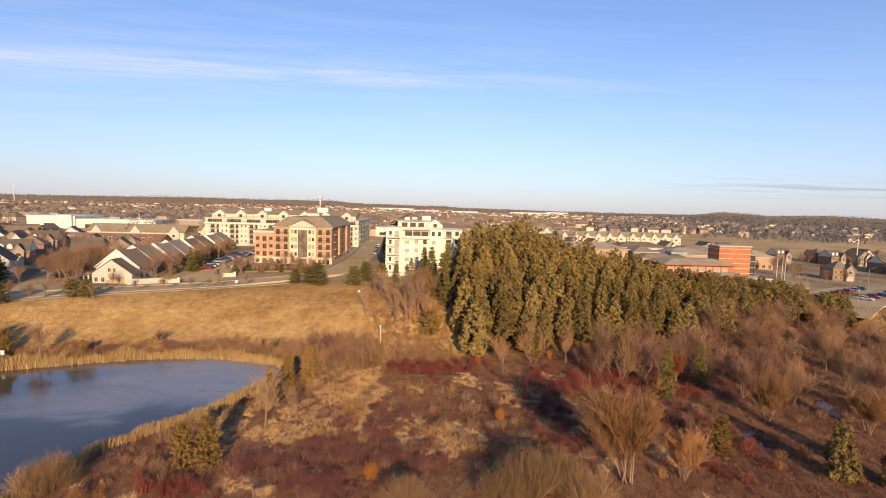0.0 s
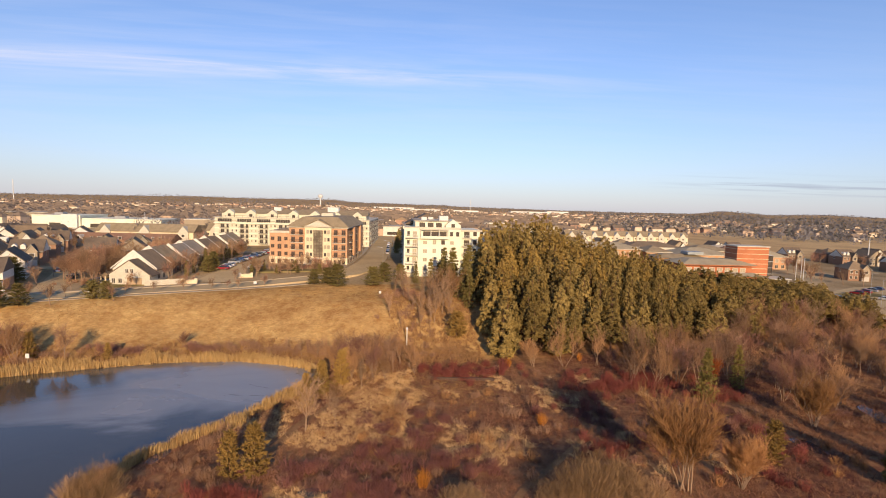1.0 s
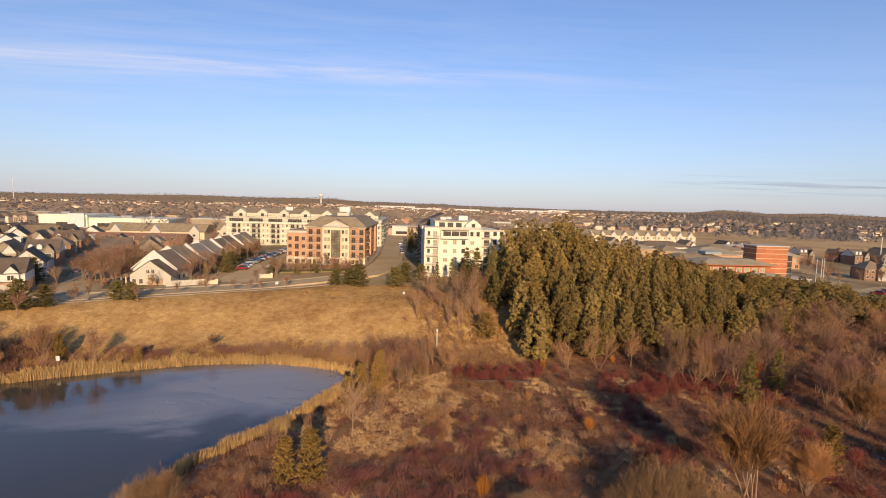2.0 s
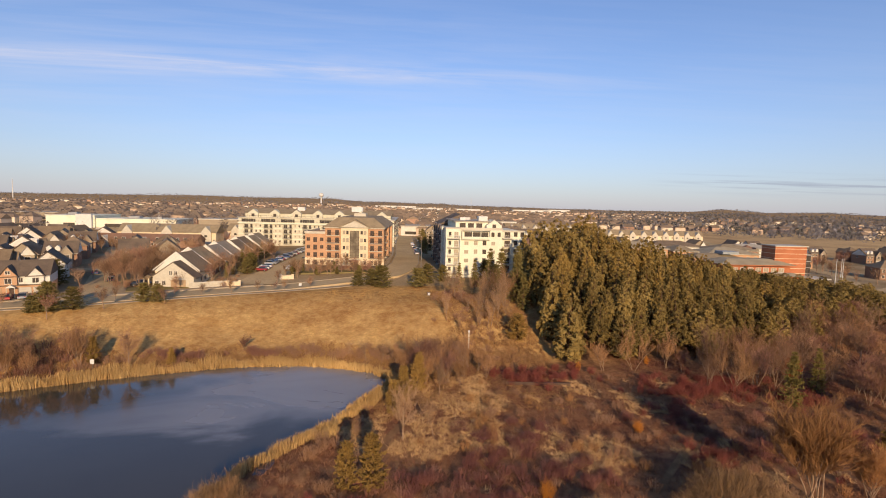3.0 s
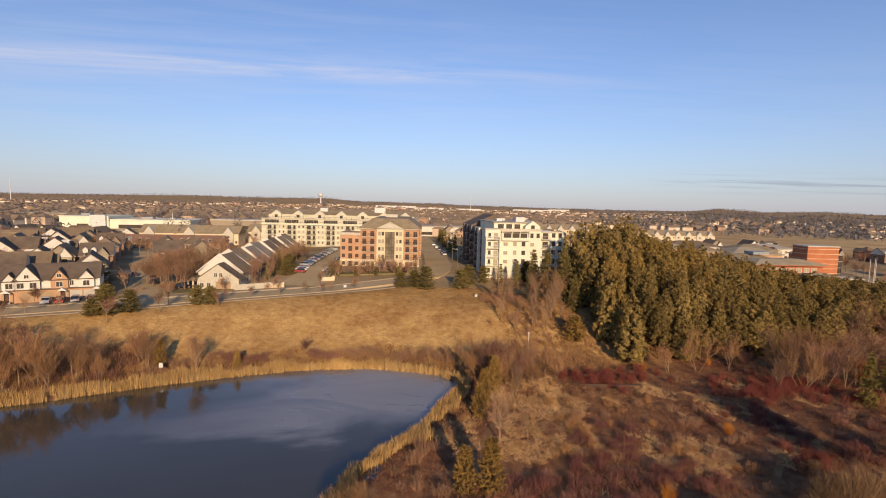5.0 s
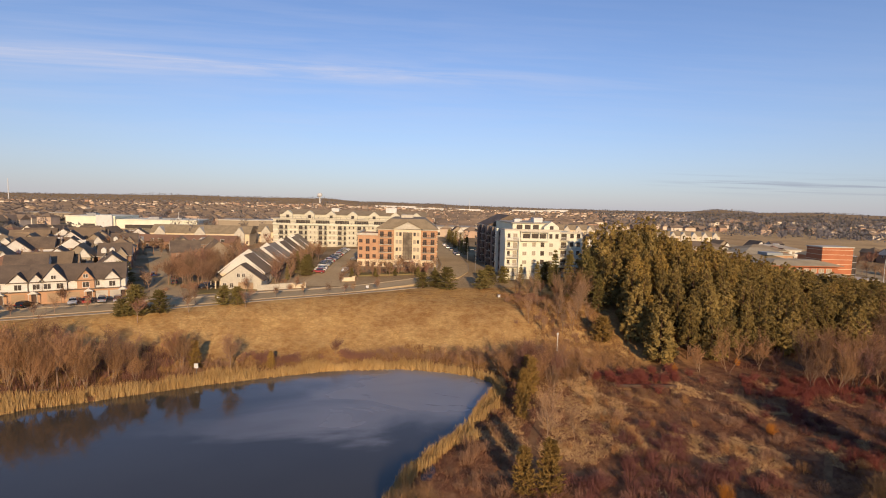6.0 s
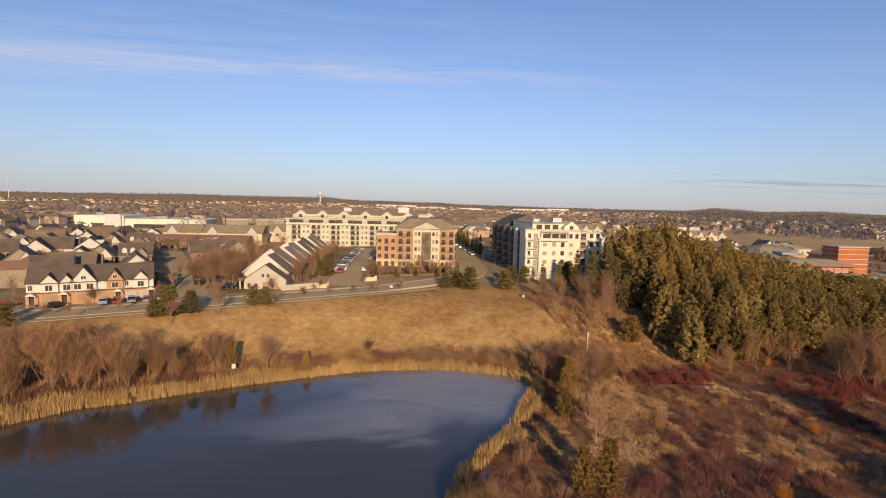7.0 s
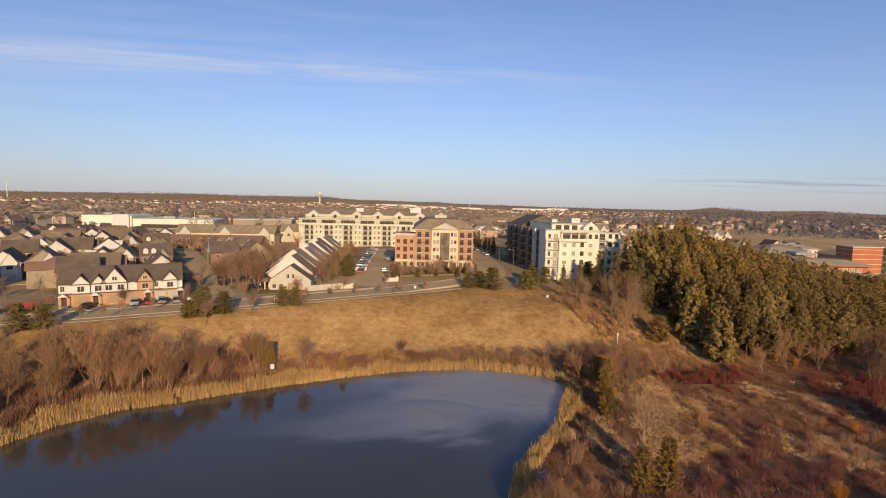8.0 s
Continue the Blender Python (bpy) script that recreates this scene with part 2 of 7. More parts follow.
# ---- ground ----
POND = [(-121.4, 72.4), (-118.3, 78.5), (-112, 84.7), (-104.4, 87.9), (-97.3, 92), (-89.7, 96), (-78, 101.2), (-66, 106), (-50.7, 108),
        (-42, 106.5), (-35.1, 104.5), (-31.3, 100.3), (-31, 95.8), (-34.8, 87.8), (-38, 79), (-42.5, 72.5), (-46.6, 66.4), (-48.6, 60.1),
        (-49.2, 55), (-53, 38), (-62, 18), (-80, 5), (-105, 2), (-122, 18), (-128, 42), (-126, 60)]
POND = np.array(POND)


def shore(x, y):
    """Distance to the pond's edge, negative inside."""
    x, y = np.asarray(x, float), np.asarray(y, float)
    best, inside = np.full(x.shape, 1e9), np.zeros(x.shape, bool)
    for (ax, ay), (bx, by) in zip(POND, np.roll(POND, -1, 0)):
        ex, ey = bx - ax, by - ay
        k = np.clip(((x - ax) * ex + (y - ay) * ey) / (ex * ex + ey * ey), 0, 1)
        best = np.minimum(best, np.hypot(x - ax - k * ex, y - ay - k * ey))
        if ey:
            cross = ((ay > y) != (by > y)) & (x < ax + (y - ay) / ey * ex)
            inside ^= cross
    return np.where(inside, -best, best)


def ease(a):
    a = np.clip(a, 0, 1)
    return a * a * (3 - 2 * a)


def waves(x, y, size, seed):
    """Cheap smooth bumps between -1 and 1."""
    r = random.Random(seed)
    total = np.zeros(np.shape(x))
    for i in range(7):
        a, f = r.uniform(0, 6.28), r.uniform(0.6, 1.9) / size
        total = total + np.sin(6.28 * f * (x * math.cos(a) + y * math.sin(a)) + r.uniform(0, 6.28))
    return total / 4.0


def G(x, y):
    """Height of the ground."""
    x, y = np.asarray(x, float), np.asarray(y, float)
    low = np.interp(x, [-200, -121, -112, -97, -78, -50, -31, -15, 10, 40, 90, 150, 400], [62, 77, 86, 94, 103, 110, 106, 109, 108, 107, 112, 120, 120])
    top = np.interp(x, [-200, -148, -131, -106, -85, -70, -52, -25, 10, 60, 110, 150, 400], [70, 101, 110.5, 123.5, 138, 146, 146, 138, 148, 160, 160, 158, 165])
    plateau = np.interp(x, [-60, 20, 60, 110, 150, 400], [9.0, 9.0, 6.5, 6.0, 5.5, 5.0])
    z = 0.55 + (plateau - 0.55) * ease((y - low) / (top - low))
    z = z + 2.7 * ease((y - 152) / 42) * np.interp(x, [-130, -90, 20, 60, 110], [0.6, 1, 1, 0.3, 0.1])
    far = np.hypot(x, y)
    z = z + 1.5 * ease((far - 300) / 300) + 6 * ease((far - 900) / 1500) * (1 + 0.4 * waves(x, y, 900, 5))
    turn = np.degrees(np.arctan2(x, np.maximum(y, 1.0)))
    ridge = np.interp(turn, [-60, -42, -33, -24, -21, -16, -9, 0, 8, 15, 25, 27.5, 29, 31.5, 33.5, 36, 40, 43, 60], [34, 36, 46, 50, 38, 54, 36, 32, 26, 20, 22, 24, 36, 36, 24, 32, 32, 24, 24])
    z = z + (ridge - 14) * ease((far - 2300) / 1700) * (1 + 0.22 * waves(x, y, 700, 8))
    humps = 11 * np.exp(-((turn - 30) / 2.4) ** 2) + 9 * np.exp(-((turn - 38) / 2.8) ** 2) + 10 * np.exp(-((turn + 21) / 2.2) ** 2) + 12 * np.exp(-((turn + 13) / 2.0) ** 2)
    z = z + humps * ease((far - 1500) / 900)
    near = np.clip(1 - far / 400, 0, 1)
    z = z + near * 0.18 * waves(x, y, 16, 3) * ease((shore(x, y) - 1) / 6) * (1 - 0.85 * ease((y - top + 6) / 6))
    s = shore(x, y)
    return np.where(s < 4, np.where(s < 0, -0.9 + 0.95 * ease((s + 4) / 4), 0.05 + (z - 0.05) * ease(s / 4)), z)


def spread_axis(lo, hi, step, end_lo, end_hi):
    mid = np.arange(lo, hi + step, step)
    out, a, d = [], lo, step
    while a > end_lo:
        d *= 1.16
        a -= d
        out.append(max(a, end_lo))
    up, a, d = [], mid[-1], step
    while a < end_hi:
        d *= 1.16
        a += d
        up.append(min(a, end_hi))
    return np.array(out[::-1] + list(mid) + up)


def ground_material():
    """Golden field, brown marsh, dull green-brown town ground and tan or grey farmland, laid by the cover weights."""
    ma = mat("ground_cover", (0.4, 0.3, 0.1), (0.3, 0.2, 0.07), 1.0, scale=0.05, fine=1.6, bump=0.12, fine_mix=0.4, spec=0.0)
    nt = ma.node_tree
    N, L = nt.nodes.new, nt.links.new
    at = N("ShaderNodeVertexColor")
    at.layer_name = "cover"
    sep = N("ShaderNodeSeparateColor")
    L(at.outputs["Color"], sep.inputs[0])
    tc = N("ShaderNodeTexCoord")

    def pair(a, b, scale, detail=5):
        n, r, mx = N("ShaderNodeTexNoise"), N("ShaderNodeMapRange"), N("ShaderNodeMix")
        n.inputs["Scale"].default_value, n.inputs["Detail"].default_value = scale, detail
        L(tc.outputs["Object"], n.inputs["Vector"])
        r.inputs["From Min"].default_value, r.inputs["From Max"].default_value = 0.36, 0.64
        L(n.outputs["Fac"], r.inputs["Value"])
        mx.data_type = "RGBA"
        mx.inputs["A"].default_value, mx.inputs["B"].default_value = (*[TONE * c for c in a], 1), (*[TONE * c for c in b], 1)
        L(r.outputs[0], mx.inputs["Factor"])
        return mx.outputs["Result"]

    def over(base, top, w):
        mx = N("ShaderNodeMix")
        mx.data_type = "RGBA"
        L(base, mx.inputs["A"])
        L(top, mx.inputs["B"])
        L(w, mx.inputs["Factor"])
        return mx.outputs["Result"]
    def value(v):
        k = N("ShaderNodeValue")
        k.outputs[0].default_value = v
        return k.outputs[0]
    farm = over(pair((0.80, 0.55, 0.27), (0.58, 0.38, 0.19), 0.006, 8), pair((0.84, 0.58, 0.28), (0.46, 0.29, 0.14), 0.03, 8), value(0.4))
    field = over(over(pair((0.86, 0.54, 0.19), (0.36, 0.175, 0.06), 0.045, 10), pair((0.82, 0.56, 0.23), (0.30, 0.14, 0.055), 0.16, 10), value(0.35)), pair((0.78, 0.53, 0.21), (0.33, 0.155, 0.06), 0.55, 10), value(0.35))
    marsh = over(pair((0.15, 0.055, 0.042), (0.44, 0.235, 0.105), 0.055, 9), pair((0.15, 0.058, 0.042), (0.48, 0.265, 0.12), 0.5, 9), value(0.45))
    town = pair((0.34, 0.24, 0.125), (0.52, 0.38, 0.215), 0.05, 8)
    col = over(over(over(farm, field, sep.outputs[0]), marsh, sep.outputs[1]), town, sep.outputs[2])
    mul = [n for n in nt.nodes if n.type == "VECT_MATH"][0]
    L(col, mul.inputs[0])
    return ma


xs = spread_axis(-175, 185, 1.5, -4900, 4900)
ys = spread_axis(24, 185, 1.5, -700, 4850)
X, Y = np.meshgrid(xs, ys)
Z = G(X, Y)
XS, YS, ZS = xs.tolist(), ys.tolist(), Z.tolist()


def gz(x, y):
    """Height of the ground sheet under a place."""
    i = min(max(int(np.searchsorted(xs, x)) - 1, 0), len(XS) - 2)
    j = min(max(int(np.searchsorted(ys, y)) - 1, 0), len(YS) - 2)
    a, b = (x - XS[i]) / (XS[i + 1] - XS[i]), (y - YS[j]) / (YS[j + 1] - YS[j])
    lo, hi = ZS[j], ZS[j + 1]
    return (lo[i] * (1 - a) + lo[i + 1] * a) * (1 - b) + (hi[i] * (1 - a) + hi[i + 1] * a) * b


def build_ground():
    nx, ny = len(xs), len(ys)
    verts = np.stack([X.ravel(), Y.ravel(), Z.ravel()], 1)
    i = np.arange(nx * ny).reshape(ny, nx)
    quads = np.stack([i[:-1, :-1].ravel(), i[:-1, 1:].ravel(), i[1:, 1:].ravel(), i[1:, :-1].ravel()], 1)
    me = bpy.data.meshes.new("ground")
    me.from_pydata(verts.tolist(), [], quads.tolist())
    me.polygons.foreach_set("use_smooth", [True] * len(me.polygons))
    x, y = X.ravel(), Y.ravel()
    low = np.interp(x, [-200, -121, -97, -50, -31, -15, 10, 60, 150], [70, 82, 97, 112, 108, 113, 110, 118, 130]) + 3 * waves(x, y, 22, 11)
    top = np.interp(x, [-200, -148, -131, -106, -85, -70, -52, -25, 10, 60, 150], [75, 104, 113, 125, 140, 148, 156, 160, 165, 170, 166])
    far = np.hypot(x, y)
    marsh = 1 - ease((y - low) / 8)
    town = ease((y - top) / 3) * (1 - ease((far - 900) / 500)) * (1 - ease((x - 120) / 50) * ease((y - 320) / 40))
    grove = ease((x - 2) / 8) * ease((y - 100) / 8) * (1 - ease((y - 175) / 10)) * (1 - ease((x - 118) / 12))
    col = np.stack([1 - ease((far - 330) / 150), np.maximum(np.maximum(marsh, grove * 0.8), 0.35 * ease((far - 1050) / 350)), np.maximum(town * (1 - grove), 0.55 * ease((far - 1050) / 350)), np.ones_like(x)], 1)
    me.color_attributes.new("cover", "FLOAT_COLOR", "POINT").data.foreach_set("color", col.astype(np.float32).ravel())
    me.materials.append(ground_material())
    ob = new("ground", me)
    return tagged(ob, "golden dry meadow, brown marsh and winter farmland", "ground", kind="structure")


build_ground()


def water_material():
    ma = mat("pond_water", (0.072, 0.063, 0.044), (0.084, 0.074, 0.052), 0.04, scale=0.05, spec=0.5)
    nt = ma.node_tree
    N, L = nt.nodes.new, nt.links.new
    bs = nt.nodes["Principled BSDF"]
    tc, mp, n = N("ShaderNodeTexCoord"), N("ShaderNodeMapping"), N("ShaderNodeTexNoise")
    mp.inputs["Scale"].default_value = (0.035, 0.07, 1)
    mp.inputs["Rotation"].default_value = (0, 0, radians(-14))
    L(tc.outputs["Object"], mp.inputs[0])
    n.inputs["Scale"].default_value, n.inputs["Detail"].default_value, n.inputs["Distortion"].default_value = 1.0, 6, 0.8
    L(mp.outputs[0], n.inputs["Vector"])
    # a skin of thin ice lies over the pond's far eastern end
    sep = N("ShaderNodeSeparateXYZ")
    L(tc.outputs["Object"], sep.inputs[0])

    def rng(sock, lo, hi):
        r = N("ShaderNodeMapRange")
        r.interpolation_type = "SMOOTHSTEP"
        r.inputs["From Min"].default_value, r.inputs["From Max"].default_value = lo, hi
        L(sock, r.inputs["Value"])
        return r.outputs[0]

    def mth(op, a, b):
        k = N("ShaderNodeMath")
        k.operation = op
        for i, v in enumerate((a, b)):
            if isinstance(v, (int, float)):
                k.inputs[i].default_value = v
            else:
                L(v, k.inputs[i])
        return k.outputs[0]
    jit = mth("MULTIPLY", mth("SUBTRACT", n.outputs["Fac"], 0.5), 26.0)
    east = rng(mth("ADD", sep.outputs[0], jit), -92, -46)
    north = rng(mth("ADD", sep.outputs[1], mth("MULTIPLY", jit, 0.9)), 74, 79)
    ice = mth("MULTIPLY", mth("MULTIPLY", east, north), mth("ADD", mth("MULTIPLY", rng(n.outputs["Fac"], 0.3, 0.62), 0.6), 0.4))
    mx = N("ShaderNodeMix")
    mx.data_type = "RGBA"
    L(bs.inputs["Base Color"].links[0].from_socket, mx.inputs["A"])
    mx.inputs["B"].default_value = (0.33, 0.32, 0.315, 1)
    L(mth("MULTIPLY", ice, 0.8), mx.inputs["Factor"])
    L(mx.outputs["Result"], bs.inputs["Base Color"])
    L(mth("ADD", mth("MULTIPLY", ice, 0.28), 0.05), bs.inputs["Roughness"])
    w, bp = N("ShaderNodeTexNoise"), N("ShaderNodeBump")
    w.inputs["Scale"].default_value, w.inputs["Detail"].default_value = 1.4, 3
    L(tc.outputs["Object"], w.inputs["Vector"])
    bp.inputs["Strength"].default_value, bp.inputs["Distance"].default_value = 0.12, 0.03
    L(w.outputs["Fac"], bp.inputs["Height"])
    L(bp.outputs[0], bs.inputs["Normal"])
    return ma


def build_pond():
    mid = POND.mean(0)
    wide = mid + (POND - mid) * 1.04
    me = bpy.data.meshes.new("water")
    me.from_pydata([(x, y, 0.0) for x, y in wide], [], [list(range(len(wide)))])
    me.materials.append(water_material())
    tagged(new("water", me), "dark blue pond partly skinned with thin pale ice", "pond", kind="structure")


build_pond()


# ---- mesh helpers ----
class Shape:
    """Collects solid pieces for one mesh."""

    def __init__(self):
        self.v, self.f = [], []

    def add(self, verts, faces):
        n = len(self.v)
        self.v += [tuple(p) for p in verts]
        self.f += [tuple(n + i for i in f) for f in faces]
        return self

    def box(self, x0, y0, z0, x1, y1, z1):
        return self.add([(x0, y0, z0), (x1, y0, z0), (x1, y1, z0), (x0, y1, z0), (x0, y0, z1), (x1, y0, z1), (x1, y1, z1), (x0, y1, z1)],
                        [(3, 2, 1, 0), (4, 5, 6, 7), (0, 1, 5, 4), (1, 2, 6, 5), (2, 3, 7, 6), (3, 0, 4, 7)])

    def gable(self, x0, y0, x1, y1, z, h, along="x"):
        """A solid roof prism with its ridge along x or y."""
        if along == "x":
            m = (y0 + y1) / 2
            top = [(x0, m, z + h), (x1, m, z + h)]
            return self.add([(x0, y0, z), (x1, y0, z), (x1, y1, z), (x0, y1, z), *top], [(3, 2, 1, 0), (0, 1, 5, 4), (2, 3, 4, 5), (1, 2, 5), (3, 0, 4)])
        m = (x0 + x1) / 2
        top = [(m, y0, z + h), (m, y1, z + h)]
        return self.add([(x0, y0, z), (x1, y0, z), (x1, y1, z), (x0, y1, z), *top], [(3, 2, 1, 0), (1, 2, 5, 4), (3, 0, 4, 5), (0, 1, 4), (2, 3, 5)])

    def hip(self, x0, y0, x1, y1, z, h, run=None):
        w, d = x1 - x0, y1 - y0
        s = min(w, d) / 2 if run is None else run
        if run is not None:
            a, b = (x0 + s, y0 + s, x1 - s, y1 - s), None
            return self.add([(x0, y0, z), (x1, y0, z), (x1, y1, z), (x0, y1, z), (a[0], a[1], z + h), (a[2], a[1], z + h), (a[2], a[3], z + h), (a[0], a[3], z + h)],
                            [(3, 2, 1, 0), (4, 5, 6, 7), (0, 1, 5, 4), (1, 2, 6, 5), (2, 3, 7, 6), (3, 0, 4, 7)])
        if w >= d:
            m = (y0 + y1) / 2
            r = [(x0 + s, m, z + h), (x1 - s + 0.01, m, z + h)]
            return self.add([(x0, y0, z), (x1, y0, z), (x1, y1, z), (x0, y1, z), *r], [(3, 2, 1, 0), (0, 1, 5, 4), (1, 2, 5), (2, 3, 4, 5), (3, 0, 4)])
        m = (x0 + x1) / 2
        r = [(m, y0 + s, z + h), (m, y1 - s, z + h)]
        return self.add([(x0, y0, z), (x1, y0, z), (x1, y1, z), (x0, y1, z), *r], [(3, 2, 1, 0), (0, 1, 4), (1, 2, 5, 4), (2, 3, 5), (3, 0, 4, 5)])

    def tube(self, a, b, ra, rb, n=5, caps=False):
        a, b = Vector(a), Vector(b)
        d = (b - a).normalized()
        s = d.orthogonal().normalized()
        t = d.cross(s)
        ring = [(math.cos(6.2832 * i / n), math.sin(6.2832 * i / n)) for i in range(n)]
        vs = [a + (s * c + t * k) * ra for c, k in ring] + [b + (s * c + t * k) * rb for c, k in ring]
        fs = [(i, (i + 1) % n, n + (i + 1) % n, n + i) for i in range(n)]
        if caps:
            fs += [tuple(range(n))[::-1], tuple(range(n, 2 * n))]
        return self.add(vs, fs)

    def mesh(self, name, *mats, smooth=False):
        me = bpy.data.meshes.new(name)
        me.from_pydata(self.v, [], self.f)
        for m in mats:
            me.materials.append(m)
        if smooth:
            me.polygons.foreach_set("use_smooth", [True] * len(me.polygons))
        return me


def part(name, shape, material, parent, label=""):
    """One mesh object under a thing or under a part."""
    me = shape if isinstance(shape, bpy.types.Mesh) else shape.mesh(name, material)
    ob = new(name, me)
    ob.parent = parent
    return tagged(ob, label)


def thing(name, m, label, category, group=""):
    ob = new(name)
    ob.empty_display_size = 0.5
    ob.matrix_world = m
    return tagged(ob, label, category, group)


def solid(name, shape, material, m, label, category, group="", kind=""):
    ob = new(name, shape.mesh(name, material))
    ob.matrix_world = m
    return tagged(ob, label, category, group, kind)


def strip(name, points, width, material, label, category, lift=0.05, depth=0.3, step=2.0):
    """A paved ribbon that follows the ground along a line of places."""
    pts = [Vector((x, y)) for x, y in points]
    line = []
    for a, b in zip(pts, pts[1:]):
        n = max(1, int((b - a).length / step))
        line += [a.lerp(b, i / n) for i in range(n)]
    line.append(pts[-1])
    sh = Shape()
    vs = []
    for i, p in enumerate(line):
        d = (line[min(i + 1, len(line) - 1)] - line[max(i - 1, 0)]).normalized()
        n = Vector((-d.y, d.x)) * width / 2
        zs = max(gz(p.x, p.y), gz(*(p + n)), gz(*(p - n))) + lift
        for q in (p + n, p - n):
            vs += [(q.x, q.y, zs), (q.x, q.y, zs - depth - 0.5)]
    fs = []
    for i in range(len(line) - 1):
        a, b = 4 * i, 4 * i + 4
        fs += [(a, a + 2, b + 2, b), (a + 1, a, b, b + 1), (a + 2, a + 3, b + 3, b + 2)]
    sh.add(vs, fs)
    return tagged(new(name, sh.mesh(name, material)), label, category, kind="structure")


# ---- roads and paving ----
def U(u, v):
    """A place in the old street's own frame: u along the street, v away from the pond."""
    return (-137 + u * 0.872 - v * 0.489, 127 + u * 0.489 + v * 0.872)


def at(x, y, turn=0.0, up=0.0):
    return pose(x, y, gz(x, y) + up, 0, 0, turn)


STREET = 29.3
POND_ROAD = [(-260, 46), (-200, 79), (-152, 107.5), (-134, 116.5), (-110, 129.5), (-88, 143.5), (-74, 151.5), (-58, 161.5), (-47, 168.5)]
AWAY_ROAD = [(-47, 168.5), (-40, 175), (-36.5, 184), (-35.5, 200), (-37, 235), (-40, 270), (-46, 340), (-58, 480), (-80, 720)]
strip("road", POND_ROAD, 8.8, M["asphalt"], "worn grey asphalt street above the meadow", "road", 0.06)
strip("road", AWAY_ROAD, 10.5, M["asphalt"], "sunlit asphalt street between apartment blocks", "road", 0.07)
strip("road", [U(22.5, -7), U(22.5, 20), U(22, 60), U(20, 130)], 8.0, M["asphalt"], "quiet side street beside town houses", "road", 0.075)
strip("road", [U(-160, 46), U(-60, 46), U(18, 46)], 7.5, M["asphalt"], "residential street behind the first houses", "road", 0.08)
strip("parking_lot", [(-80, 158), (-79.5, 175), (-81, 200), (-84, 240), (-86, 258)], 13.5, M["asphalt"], "asphalt parking lot beside the brick block", "parking lot", 0.085)
strip("parking_lot", [(-318, 352), (-270, 358), (-200, 368)], 44, M["asphalt"], "open car park before the shopping hall", "parking lot", 0.1)
strip("parking_lot", [(116, 150), (142, 174), (175, 196), (215, 205)], 26, M["asphalt"], "open car park behind the woods", "parking lot", 0.06)
strip("road", [(100, 168), (150, 205), (175, 240), (190, 330), (230, 480)], 9, M["asphalt"], "asphalt road past the orange hall", "road", 0.09)
strip("pavement", [(x + 0.489 * 6.6, y - 0.872 * 6.6) for x, y in POND_ROAD[1:]], 1.5, M["concrete"], "pale concrete footpath along the meadow's top", "pavement", 0.09)
strip("pavement", [(x - 0.489 * 6.4, y + 0.872 * 6.4) for x, y in POND_ROAD[1:-2]], 1.4, M["concrete"], "concrete footpath before the houses", "pavement", 0.16)
for side in (-1, 1):
    strip("kerb", [(x + side * 0.489 * 4.5, y - side * 0.872 * 4.5) for x, y in POND_ROAD], 0.22, M["kerb"], "concrete kerb", "kerb", 0.2)
    strip("kerb", [(x + side * 5.35, y + 0.0) for x, y in AWAY_ROAD[2:-1]], 0.25, M["kerb"], "concrete kerb", "kerb", 0.21)
strip("pavement", [(x - 7.4, y) for x, y in AWAY_ROAD[2:-1]], 1.6, M["concrete"], "concrete footpath beside the brick block", "pavement", 0.14)
strip("lawn", [U(30, 3), U(36, 3), U(46, 3.5)], 7, M["lawn"], "dormant lawn before the gabled house", "lawn", 0.12)
strip("lawn", [(-72, 177), (-60, 179.5), (-47, 182.5)], 9, M["lawn"], "planted bed before the brick block", "lawn", -0.25)
strip("lawn", [(143, 182), (152, 186), (164, 190)], 9, M["lawn"], "green verge beside the car park", "lawn", 0.16)
for k in range(5):
    a, b = U(-11 + 5.3 * k, -1.0), U(-11 + 5.3 * k, -5.6)
    strip("driveway", [a, b], 3.6 if k != 2 else 5.0, M["concrete"], "short concrete drive before a garage", "driveway", 0.13)
strip("driveway", [U(-22, -1), U(-22, -6)], 7, M["concrete"], "short concrete drive before a yard", "driveway", 0.13)

# ---- buildings: shared parts ----
CACHE = {}
FACES = {"f": 0.0, "r": 90.0, "b": 180.0, "l": 270.0}


def kept(key, make):
    if key not in CACHE:
        CACHE[key] = make()
    return CACHE[key]


